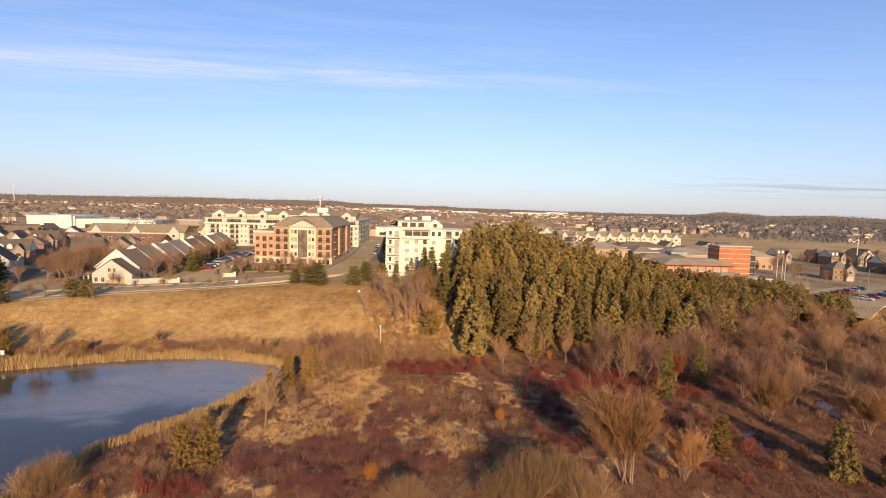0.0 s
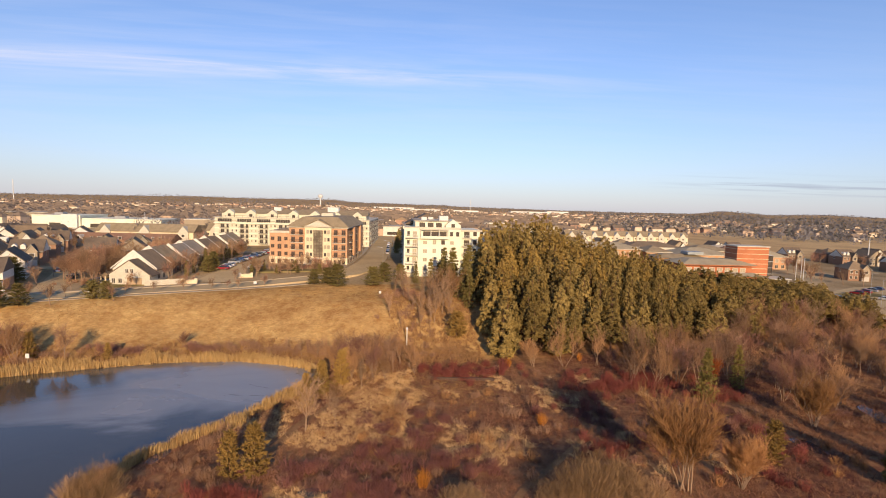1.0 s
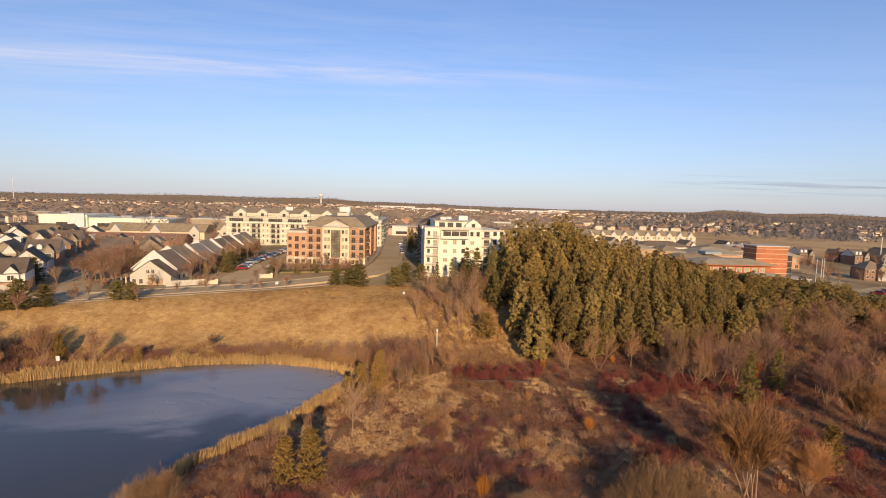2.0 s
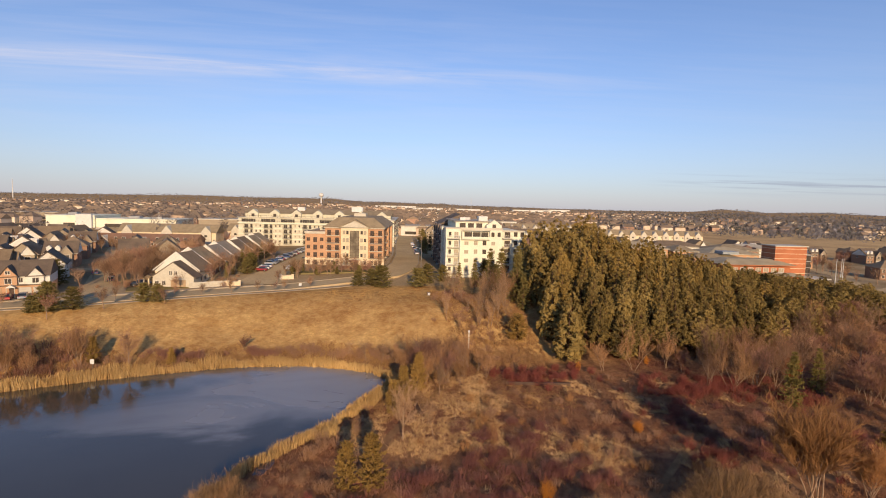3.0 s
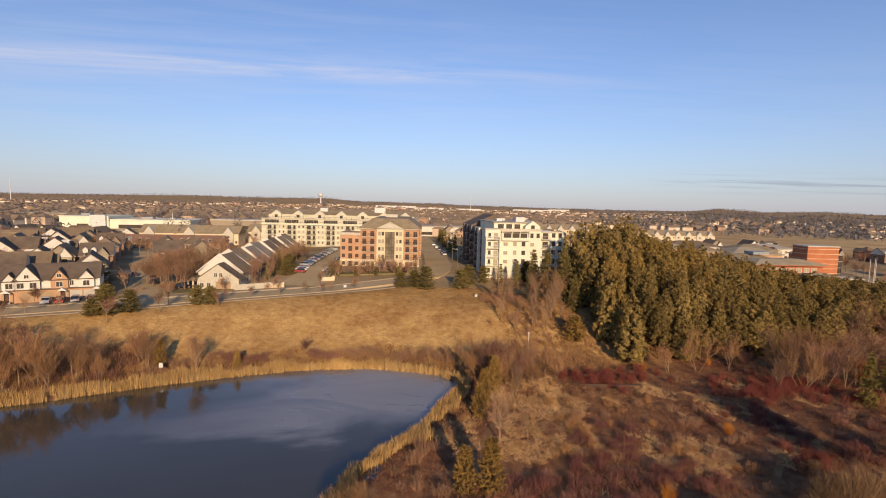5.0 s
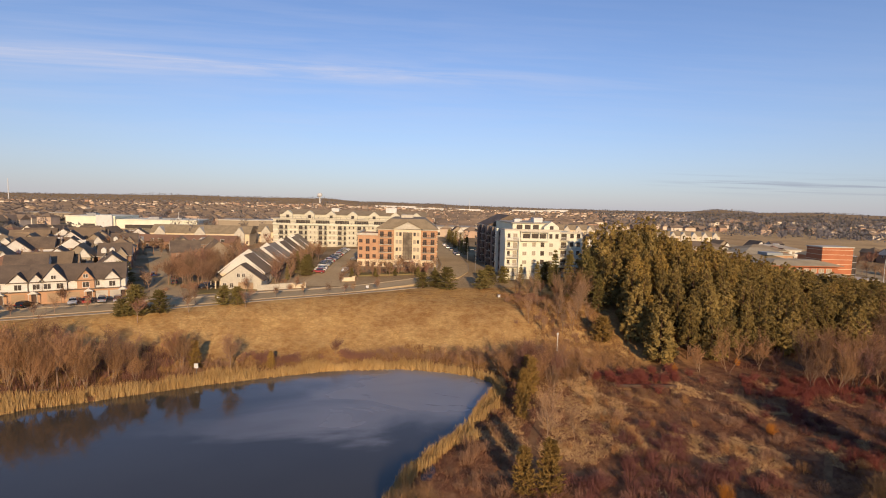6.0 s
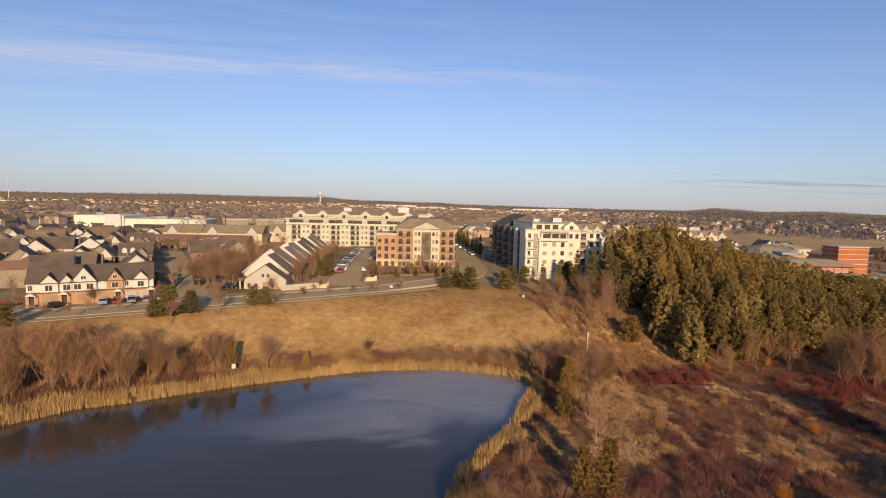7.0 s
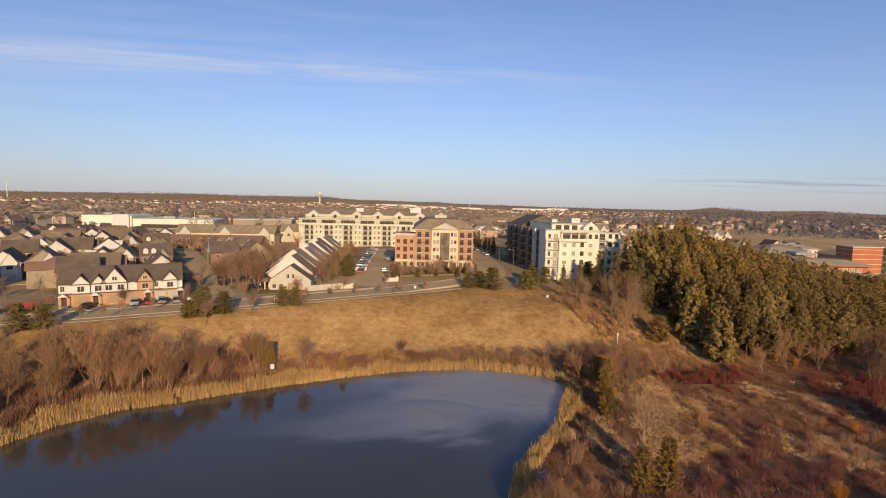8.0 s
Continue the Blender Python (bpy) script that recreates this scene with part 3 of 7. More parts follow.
def window(parent, w, h, place, face="f", frame="frame", cols=2, rows=1, deep=True, glass="glass"):
    """A framed window set on a wall, with its pane behind the frame."""
    def frame_mesh():
        t = 0.09
        xc = [-w / 2, -w / 2 + t] + [v for c in range(1, cols) for v in (-w / 2 + w * c / cols - 0.035, -w / 2 + w * c / cols + 0.035)] + [w / 2 - t, w / 2]
        zc = [-0.08, 0.04] + [v for r in range(1, rows) for v in (h * r / rows - 0.035, h * r / rows + 0.035)] + [h - t, h]
        nx, nz = len(xc) - 1, len(zc) - 1

        def bar(i, k):
            return 0 <= i < nx and 0 <= k < nz and (i % 2 == 0 or k % 2 == 0)
        n = (nx + 1) * (nz + 1)
        vs = [(x, -0.10, z) for z in zc for x in xc] + [(x, 0.0, z) for z in zc for x in xc]
        q = lambda i, k: k * (nx + 1) + i
        fs = []
        for k in range(nz):
            for i in range(nx):
                if bar(i, k):
                    a, b, c, d = q(i, k), q(i + 1, k), q(i + 1, k + 1), q(i, k + 1)
                    fs.append((a, b, c, d))
                    for other, e, f in ((bar(i, k - 1), a, b), (bar(i + 1, k), b, c), (bar(i, k + 1), c, d), (bar(i - 1, k), d, a)):
                        if not other:
                            fs.append((f, e, e + n, f + n))
        return Shape().add(vs, fs).mesh("window", M[frame])

    def pane_mesh():
        return Shape().box(-w / 2 + 0.06, -0.05, 0.02, w / 2 - 0.06, -0.012, h - 0.06).mesh("pane", M[glass])
    def plain_mesh():
        s = Shape().box(-w / 2, -0.05, 0, w / 2, 0.0, h).box(-w / 2 + 0.12, -0.09, 0.12, w / 2 - 0.12, -0.052, h - 0.12)
        me = s.mesh("window", M["siding"], M["glass"])
        me.polygons.foreach_set("material_index", [0] * 6 + [1] * 6)
        return me
    if not deep:
        ob = part("window", kept(("f", w, h), plain_mesh), None, parent)
        ob.location, ob.rotation_euler = place, (0, 0, radians(FACES[face]))
        return ob
    ob = part("window", kept(("w", w, h, frame, cols, rows), frame_mesh), None, parent)
    ob.location, ob.rotation_euler = place, (0, 0, radians(FACES[face]))
    part("pane", kept(("p", w, h, glass), pane_mesh), None, ob)
    return ob


def balcony(parent, w, d, place, face="f", slab="trim", rail="rail"):
    def slab_mesh():
        return Shape().box(-w / 2, -d, -0.2, w / 2, 0.0, 0.0).mesh("balcony", M[slab])

    def rail_mesh():
        s = Shape()
        for x0, y0, x1, y1 in ((-w / 2, -d, w / 2, -d + 0.06), (-w / 2, -d, -w / 2 + 0.06, 0), (w / 2 - 0.06, -d, w / 2, 0)):
            s.box(x0, y0, 1.0, x1, y1, 1.07).box(x0, y0, 0.08, x1, y1, 0.13)
        n = max(2, int(w / 0.35))
        for i in range(n + 1):
            x = -w / 2 + 0.03 + (w - 0.06) * i / n
            s.box(x - 0.02, -d + 0.01, 0, x + 0.02, -d + 0.05, 1.0)
        return s.mesh("railing", M[rail])
    ob = part("balcony", kept(("bs", w, d, slab), slab_mesh), None, parent)
    ob.location, ob.rotation_euler = place, (0, 0, radians(FACES[face]))
    part("railing", kept(("br", w, d, rail), rail_mesh), None, ob)
    return ob


def piece(parent, name, material, *boxes, label=""):
    s = Shape()
    for b in boxes:
        s.box(*b)
    return part(name, s, M[material], parent, label)


# ---- the brick apartment block ----
def brick_block():
    b = thing("apartment_block", pose(-65.6, 190.9, 11.35, 0, 0, 1.5), "five-storey red brick apartment block with cream centre bay", "apartment block")
    st, W, D = 2.9, 22.3, 44.0
    eave = 5 * st
    piece(b, "wall", "brick", (0, 0, st + 0.1, W, D, eave), label="red brick upper walls")
    piece(b, "ground_storey", "cream", (-0.12, -0.12, -1.5, W + 0.12, D + 0.1, st + 0.1), label="cream stone ground storey")
    piece(b, "centre_bay", "cream", (6.2, -0.9, -1.5, 16.4, 0.0, eave + 0.1), label="cream centre bay")
    piece(b, "cornice", "trim", (-0.5, -0.5, eave, W + 0.5, D + 0.4, eave + 0.45))
    part("roof", Shape().hip(-0.9, -0.9, W + 0.9, D + 0.6, eave + 0.45, 3.7, 5.2), M["roof_olive"], b, "olive-grey shingled mansard roof")
    ped = Shape().gable(5.9, -1.3, 16.7, 6.0, eave + 0.46, 2.55, "y")
    part("pediment", ped, M["trim"], b, "cream pediment over the centre bay")
    cap = Shape()
    for sgn in (-1, 1):
        x0, x1, z0, z1 = 11.3 + sgn * 5.9, 11.3, eave + 0.35, eave + 3.2
        cap.add([(x0, -1.6, z0), (x1, -1.6, z1), (x1, 6.2, z1), (x0, 6.2, z0), (x0, -1.6, z0 + 0.25), (x1, -1.6, z1 + 0.25), (x1, 6.2, z1 + 0.25), (x0, 6.2, z0 + 0.25)],
                [(0, 1, 2, 3), (4, 5, 6, 7), (0, 1, 5, 4), (2, 3, 7, 6), (0, 3, 7, 4)])
    part("pediment_roof", cap, M["roof_olive"], b)
    # left wing, a storey lower, with a parapet
    piece(b, "wing", "brick", (-7.7, 0.5, st + 0.1, -0.02, 26, 4 * st + 0.6), label="red brick wing with flat roof")
    piece(b, "wing_base", "cream", (-7.82, 0.38, -1.5, -0.02, 26.1, st + 0.1))
    piece(b, "parapet", "trim", (-7.95, 0.25, 4 * st + 0.6, -0.02, 0.6, 4 * st + 1.5), (-7.95, 0.6, 4 * st + 0.6, -7.6, 26, 4 * st + 1.5))
    # glazed stair in the centre bay
    glz = Shape()
    glz.box(9.6, -1.02, st + 0.3, 13.0, -0.91, eave - 0.9)
    g = part("stair_glazing", glz, M["stair_glass"], b, "tall stair glazing with dark bars")
    bars = Shape()
    for i in range(4):
        x = 9.6 + 3.4 * i / 3
        bars.box(x - 0.07, -1.12, st + 0.3, x + 0.07, -1.025, eave - 0.9)
    for i in range(10):
        z = st + 0.3 + (eave - 1.2 - st) * i / 9
        bars.box(9.6, -1.10, z - 0.06, 13.0, -1.03, z + 0.06)
    part("mullions", bars, M["frame_dark"], g)
    piece(b, "entrance", "frame_dark", (9.9, -1.0, -1.4, 12.7, -0.91, st - 0.4), label="dark entrance doors")
    piece(b, "canopy", "trim", (8.8, -2.4, st - 0.3, 13.8, -0.91, st + 0.05))
    for f in range(5):
        z = f * st + 0.75
        for x in (7.3, 8.6, 14.0, 15.3):
            window(b, 0.95, 1.35, (x, -0.9, z), cols=1, frame="frame", glass="glass_blind" if (f + int(x)) % 3 else "glass")
        for x0 in (0.0, 16.4):
            if f == 0:
                for x in (1.3, 2.9, 4.6):
                    window(b, 1.1, 1.5, (x0 + x, -0.12, z - 0.1), cols=2, frame="frame_dark")
            else:
                for x in (1.5, 4.5):
                    window(b, 1.5, 2.0, (x0 + x, 0, f * st + 0.25), cols=2, frame="brick_frame", glass="glass")
                balcony(b, 5.2, 0.75, (x0 + 3.0, 0, f * st + 0.2))
        if f < 4:
            for x in (-6.5, -3.9, -1.4):
                window(b, 1.3 if x != -3.9 else 1.5, 1.3 if x != -3.9 else 1.9, (x, 0.5 if f else 0.38, z if x != -3.9 else z - 0.45), cols=2, frame="brick_frame")
            for y in (4, 8.5, 13, 17.5, 22):
                window(b, 1.4, 1.4, (-7.7 if f else -7.82, y, z), "l", cols=2, frame="frame_dark")
        for i, y in enumerate((2.6, 6.6, 10.8, 15, 19.4, 24, 28.4, 32.8, 37.4, 41.4)):
            if i % 3 == 1 and f:
                window(b, 2.0, 2.1, (W, y, f * st + 0.25), "r", cols=3, frame="frame_dark")
                balcony(b, 3.2, 0.9, (W, y, f * st + 0.2), "r")
            else:
                window(b, 1.5, 1.5, (W if f else W + 0.12, y, z), "r", cols=2, frame="frame_dark")
    for y in (12.9, 30.8):
        piece(b, "side_bay", "brick", (W + 0.02, y, st, W + 0.9, y + 4.1, eave - 0.02))
    piece(b, "roof_plant", "trim", (8, 20, eave + 3.3, 13, 25, eave + 5.4), label="pale rooftop plant room")
    return b


# ---- the pale apartment block across the street ----
def pale_block():
    b = thing("apartment_block", pose(-19.3, 173.6, 12.0, 0, 0, 5), "five-storey pale stucco apartment block with balconies", "apartment block")
    st, W, D = 3.05, 19.5, 56.0
    top = 5 * st
    piece(b, "wall", "white", (0, 0, -3, W, D, top), label="pale stucco walls")
    piece(b, "east_wing", "white", (W + 0.02, 3.2, -3, W + 9.5, 34, top - 0.7))
    piece(b, "corner_tower", "white", (-0.5, -0.9, -3, 4.6, 6, top + 0.35))
    piece(b, "parapet", "trim", (-0.6, -1.0, top + 0.35, 4.7, 6.1, top + 0.75), (4.7, -0.15, top, W + 0.1, 0.3, top + 0.8), (-0.15, 6.1, top, 0.25, D, top + 0.6),
          (W + 0.1, 3.0, top - 0.7, W + 9.6, 3.4, top - 0.1))
    # added sheet: the west wall's shade is put into its darker colour
    piece(b, "side_shade_sheet", "wall_shade", (-0.12, 6.2, -3, -0.005, D - 0.1, top - 0.05), label="dark sheet painting shade over the pale stucco side")
    piece(b, "penthouse", "white", (3.5, 4.5, top, W - 1, 32, top + 2.7), label="pale set-back top storey")
    piece(b, "penthouse_roof", "roof_grey", (2.9, 3.8, top + 2.7, W - 0.6, 32.5, top + 2.95))
    piece(b, "roof_plant", "white_paint", (12.5, 9, top + 2.95, 15.8, 13, top + 4.6))
    piece(b, "roof_plant", "white_paint", (6, 12, top + 2.95, 8, 14, top + 4.0))
    piece(b, "roof_plant", "steel", (9, 20, top + 2.95, 11, 23, top + 3.9))
    gw = Shape().box(14.2, 1.6, top, 19.6, 10, top + 1.6).gable(14.2, 1.6, 19.6, 10, top + 1.6, 2.0, "y")
    part("gable", gw, M["white"], b, "pale rooftop gable")
    part("slope_roof", Shape().gable(-0.4, 33, W - 0.5, D + 0.3, top + 0.4, 4.6, "y"), M["roof_dark"], b, "dark shingled rear roof")
    for f in range(5):
        z = f * st + 0.85
        window(b, 1.5, 2.1, (3.2, -0.9, f * st + 0.25), cols=2, frame="trim", glass="glass_blind")
        window(b, 0.9, 1.5, (1.0, -0.9, f * st + 0.8), cols=1, frame="frame_dark")
        balcony(b, 4.6, 1.3, (2.1, -0.9, f * st + 0.1), rail="white_paint")
        for x, w in ((6.9, 1.5), (10.2, 1.3), (13.3, 1.3), (16.4, 1.4)):
            if f < 4:
                dark = (int(x * 10) + 3 * f) % 3 == 1
                window(b, w, 1.25 if w > 1.35 else 1.5, (x, 0, z), cols=2 if w > 1.1 else 1, frame="frame_dark" if dark else "trim", glass="glass" if dark else "glass_blind")
        if f < 5:
            window(b, 2.0, 2.1, (W + 2.6, 3.2, f * st + 0.2), cols=3, frame="frame_dark")
            balcony(b, 3.4, 1.2, (W + 2.6, 3.2, f * st + 0.1), rail="white_paint")
            window(b, 1.3, 1.5, (W + 5.6, 3.2, z), cols=2, frame="frame_dark")
            window(b, 1.3, 1.5, (W + 8.0, 3.2, z), cols=2, frame="frame_dark")
        for i in range(11):
            y = 9 + 4.3 * i
            if i % 3 == 1:
                window(b, 2.2, 2.1, (-0.12, y, f * st + 0.2), "l", cols=3, frame="frame_dark")
                balcony(b, 3.6, 1.4, (-0.12, y, f * st + 0.1), "l")
            else:
                window(b, 1.4, 1.5, (-0.12, y, z), "l", cols=2, frame="frame_dark")
    for x in (7.4, 10.3, 13.2):
        window(b, 2.5, 2.0, (x, 0, 4 * st + 0.3), cols=3, frame="frame_dark")
    for x in (16.2, 18.4):
        window(b, 1.1, 1.5, (x, 0, 4 * st + 0.8), cols=2, frame="frame_dark")
    piece(b, "terrace_wall", "white", (5.2, -1.25, 4 * st - 0.25, 15.2, -0.02, 4 * st - 0.02), (5.2, -1.25, 4 * st, 15.2, -1.1, 4 * st + 0.75), label="cream terrace parapet")
    piece(b, "terrace_roof", "trim", (5.2, -1.25, top - 0.25, 15.2, -0.16, top + 0.05))
    for x in (5.3, 8.85, 11.75, 15.0):
        piece(b, "pillar", "white", (x - 0.12, -1.2, 4 * st + 0.76, x + 0.12, -0.95, top - 0.26))
    for x in (-0.35, 4.45):
        piece(b, "pillar", "white", (x - 0.2, -2.35, -2.5, x + 0.2, -2.22, 4 * st + 1.1))
    for x in (6.0, 9.0, 12.0):
        window(b, 2.1, 1.9, (x, 4.5, top + 0.3), cols=3, frame="frame_dark")
    window(b, 1.3, 1.5, (16.9, 1.6, top + 0.5), cols=2, frame="frame_dark")
    # bays past the first are painted in the same shade colour
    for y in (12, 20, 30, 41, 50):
        piece(b, "side_bay", "wall_shade" if y > 15 else "white", (-0.9, y - 1.4, -3, -0.13, y + 1.4, top + 0.5))
    return b


# ---- the long pale block behind ----
def long_block():
    b = thing("apartment_block", pose(-131, 270, 12.2, 0, 0, 3), "long pale six-storey apartment block with gabled top storey", "apartment block")
    st, W, D = 2.8, 84.0, 18.0
    top = 5 * st
    piece(b, "wall", "greige", (0, 0, -2, W, D, top), (W - 16, D, -2, W, D + 45, top), label="pale stucco walls")
    piece(b, "cornice", "trim", (-0.5, -0.5, top, W + 0.5, D + 45.4, top + 0.35))
    piece(b, "top_storey", "greige", (3, 2.4, top + 0.35, W - 2, D - 1, top + 2.6))
    s = Shape()
    s.gable(2.2, 1.8, W - 1.2, D, top + 2.6, 2.6, "x")
    part("roof", s, M["roof_olive"], b, "grey-olive pitched roof")
    for i in range(7):
        x = 7.5 + 11.6 * i
        g = Shape().box(x - 2.6, 1.0, top + 0.36, x + 2.6, 6, top + 2.8).gable(x - 2.6, 1.0, x + 2.6, 6, top + 2.8, 1.9, "y")
        part("gable", g, M["greige"], b)
        window(b, 1.6, 1.5, (x, 1.0, top + 0.8), frame="frame_dark")
    for i in range(1, 5):
        piece(b, "storey_band", "white", (-0.16, -0.16 if i < 4 else -1.1, i * st - 0.3, W + 0.16, -0.005, i * st + (0.1 if i < 4 else 0.35)))
    for f in range(5):
        for i in range(8):
            x = 5.4 + 10.45 * i
            if f == 4:                       # set-back storey behind a long terrace
                window(b, 7.6, 1.8, (x, 0, f * st + 0.62), cols=6, frame="greige")
                continue
            window(b, 2.0, 1.9, (x - 1.2, 0, f * st + 0.3), cols=2, frame="frame")
            window(b, 1.2, 1.9, (x + 1.5, 0, f * st + 0.3), cols=1, frame="frame")
            balcony(b, 5.0, 1.3, (x, 0, f * st + 0.12), slab="greige")
            window(b, 0.9, 1.2, (x + 4.0, 0, f * st + 0.85), cols=1, frame="trim", glass="glass_blind" if (i + f) % 2 else "glass")
            window(b, 0.9, 1.2, (x + 6.2, 0, f * st + 0.85), cols=1, frame="trim", glass="glass_blind" if (i * f) % 3 else "glass")
        for y in (4, 9, 14, 20, 26, 32, 38, 44, 50, 56):
            window(b, 1.9, 1.6, (W, y, f * st + 0.6), "r", cols=2, frame="frame_dark")
            if f and y % 4 == 0:
                balcony(b, 3.2, 1.2, (W, y, f * st + 0.12), "r", slab="greige")
    for z in (4 * st + 0.36, top + 0.36):
        rl = Shape().box(-0.1, -1.0 if z < top else -0.4, z + 0.85, W + 0.1, -0.94 if z < top else -0.34, z + 0.95)
        for k in range(29):
            rl.box(3 * k - 0.04, -0.99 if z < top else -0.39, z, 3 * k + 0.04, -0.95 if z < top else -0.35, z + 0.85)
        part("railing", rl, M["rail"], b, "dark terrace balustrade")
    piece(b, "roof_plant", "white_paint", (60, 6, top + 4.2, 66, 11, top + 7.0))
    piece(b, "roof_plant", "white_paint", (30, 7, top + 4.2, 34, 10, top + 6.2))
    return b


brick_block()
pale_block()
long_block()


# ---- town houses on the street above the pond ----
def town_house(u, w, wall_up, wall_low, roof, gable_kind, garages, label):
    x, y = U(u, 0)
    h = thing("town_house", pose(x, y, gz(x, y) + 0.4, 0, 0, STREET), label, "house", "town houses above the pond")
    d = 11.5
    piece(h, "lower_wall", wall_low, (0, 0, -1.2, w - 0.02, d, 2.75))
    piece(h, "upper_wall", wall_up, (0, 0.35, 2.75, w - 0.02, d, 5.15))
    roof_s = Shape().gable(-0.25, -0.35, w + 0.23, d + 0.5, 5.15, 3.7, "x")
    part("roof", roof_s, M[roof], h, "dark shingled roof")
    piece(h, "awning", roof, (-0.1, -0.55, 2.75, w - 0.1, 0.35, 2.95))
    for gx, gw, gh, gm in gable_kind:
        g = Shape().box(gx - gw / 2, -0.35, 2.95, gx + gw / 2, 3.4, 5.15).gable(gx - gw / 2, -0.35, gx + gw / 2, 5.2, 5.15, gh, "y")
        part("gable", g, M[gm], h)
        cap = Shape()
        for sgn in (-1, 1):
            x0, x1, z0, z1 = gx + sgn * (gw / 2 + 0.35), gx, 4.9, 5.152 + gh
            cap.add([(x0, -0.75, z0), (x1, -0.75, z1), (x1, 5.15, z1), (x0, 5.15, z0), (x0, -0.75, z0 + 0.2), (x1, -0.75, z1 + 0.2), (x1, 5.15, z1 + 0.2), (x0, 5.15, z0 + 0.2)],
                    [(0, 1, 2, 3), (4, 5, 6, 7), (0, 1, 5, 4), (2, 3, 7, 6), (0, 3, 7, 4)])
        part("gable_roof", cap, M[roof], h)
        piece(h, "gable_band", roof, (gx - gw / 2 - 0.15, -0.62, 5.0, gx + gw / 2 + 0.15, -0.36, 5.2))
        for wx in ((gx - gw * 0.24, gx + gw * 0.24) if gw > 4 else (gx,)):
            window(h, 1.5, 1.4, (wx, -0.35, 3.3), frame="siding", cols=2)
        if gh > 2.4:
            window(h, 1.1, 0.95, (gx, -0.35, 5.75), frame="siding")
    spots = [v for v in (0.75, w * 0.5, w - 0.8) if all(abs(v - g[0]) > g[1] / 2 + 0.5 for g in gable_kind)]
    for v in spots:
        window(h, 0.95, 1.35, (v, 0.35, 3.45), frame="siding")
    for gx, gm in garages:
        gd = Shape()
        for i in range(4):
            gd.box(gx - 1.3, -0.06, 0.02 + 0.55 * i, gx + 1.3, -0.004, 0.55 + 0.55 * i)
        part("garage_door", gd, M[gm], h)
    dx = next((x for x in (1.0, w - 1.1, w / 2) if all(abs(x - g[0]) > 1.7 for g in garages)), w - 0.6)
    piece(h, "front_door", "door", (dx - 0.5, -0.07, 0.05, dx + 0.5, -0.004, 2.15))
    piece(h, "porch_slab", "concrete", (dx - 0.9, -1.5, -0.5, dx + 0.9, -0.08, 0.05))
    part("porch_roof", Shape().gable(dx - 1.05, -1.6, dx + 1.05, -0.02, 2.35, 0.8, "y"), M["siding"], h)
    for px in (dx - 0.85, dx + 0.75):
        piece(h, "porch_post", "trim", (px, -1.45, 0.05, px + 0.12, -1.33, 2.35))
    return h


town_house(-13.2, 6.3, "siding", "brick", "roof_dark", [(4.4, 3.6, 2.1, "siding")], [(4.3, "garage")], "white-sided town house over red brick garage")
town_house(-6.9, 6.6, "siding", "brick", "roof_dark", [(1.6, 2.8, 1.9, "siding"), (5.0, 5.2, 3.6, "siding")], [(4.9, "garage")], "white gabled town house with brick ground floor")
town_house(-0.3, 6.6, "siding", "brick", "roof_dark", [(4.9, 3.6, 2.6, "brick")], [(2.2, "garage")], "town house with narrow red brick gable")
town_house(6.3, 6.8, "siding", "brick", "roof_dark", [(3.9, 3.4, 2.1, "siding")], [(1.6, "garage_white"), (4.6, "garage_white")], "white end town house with twin garage doors")


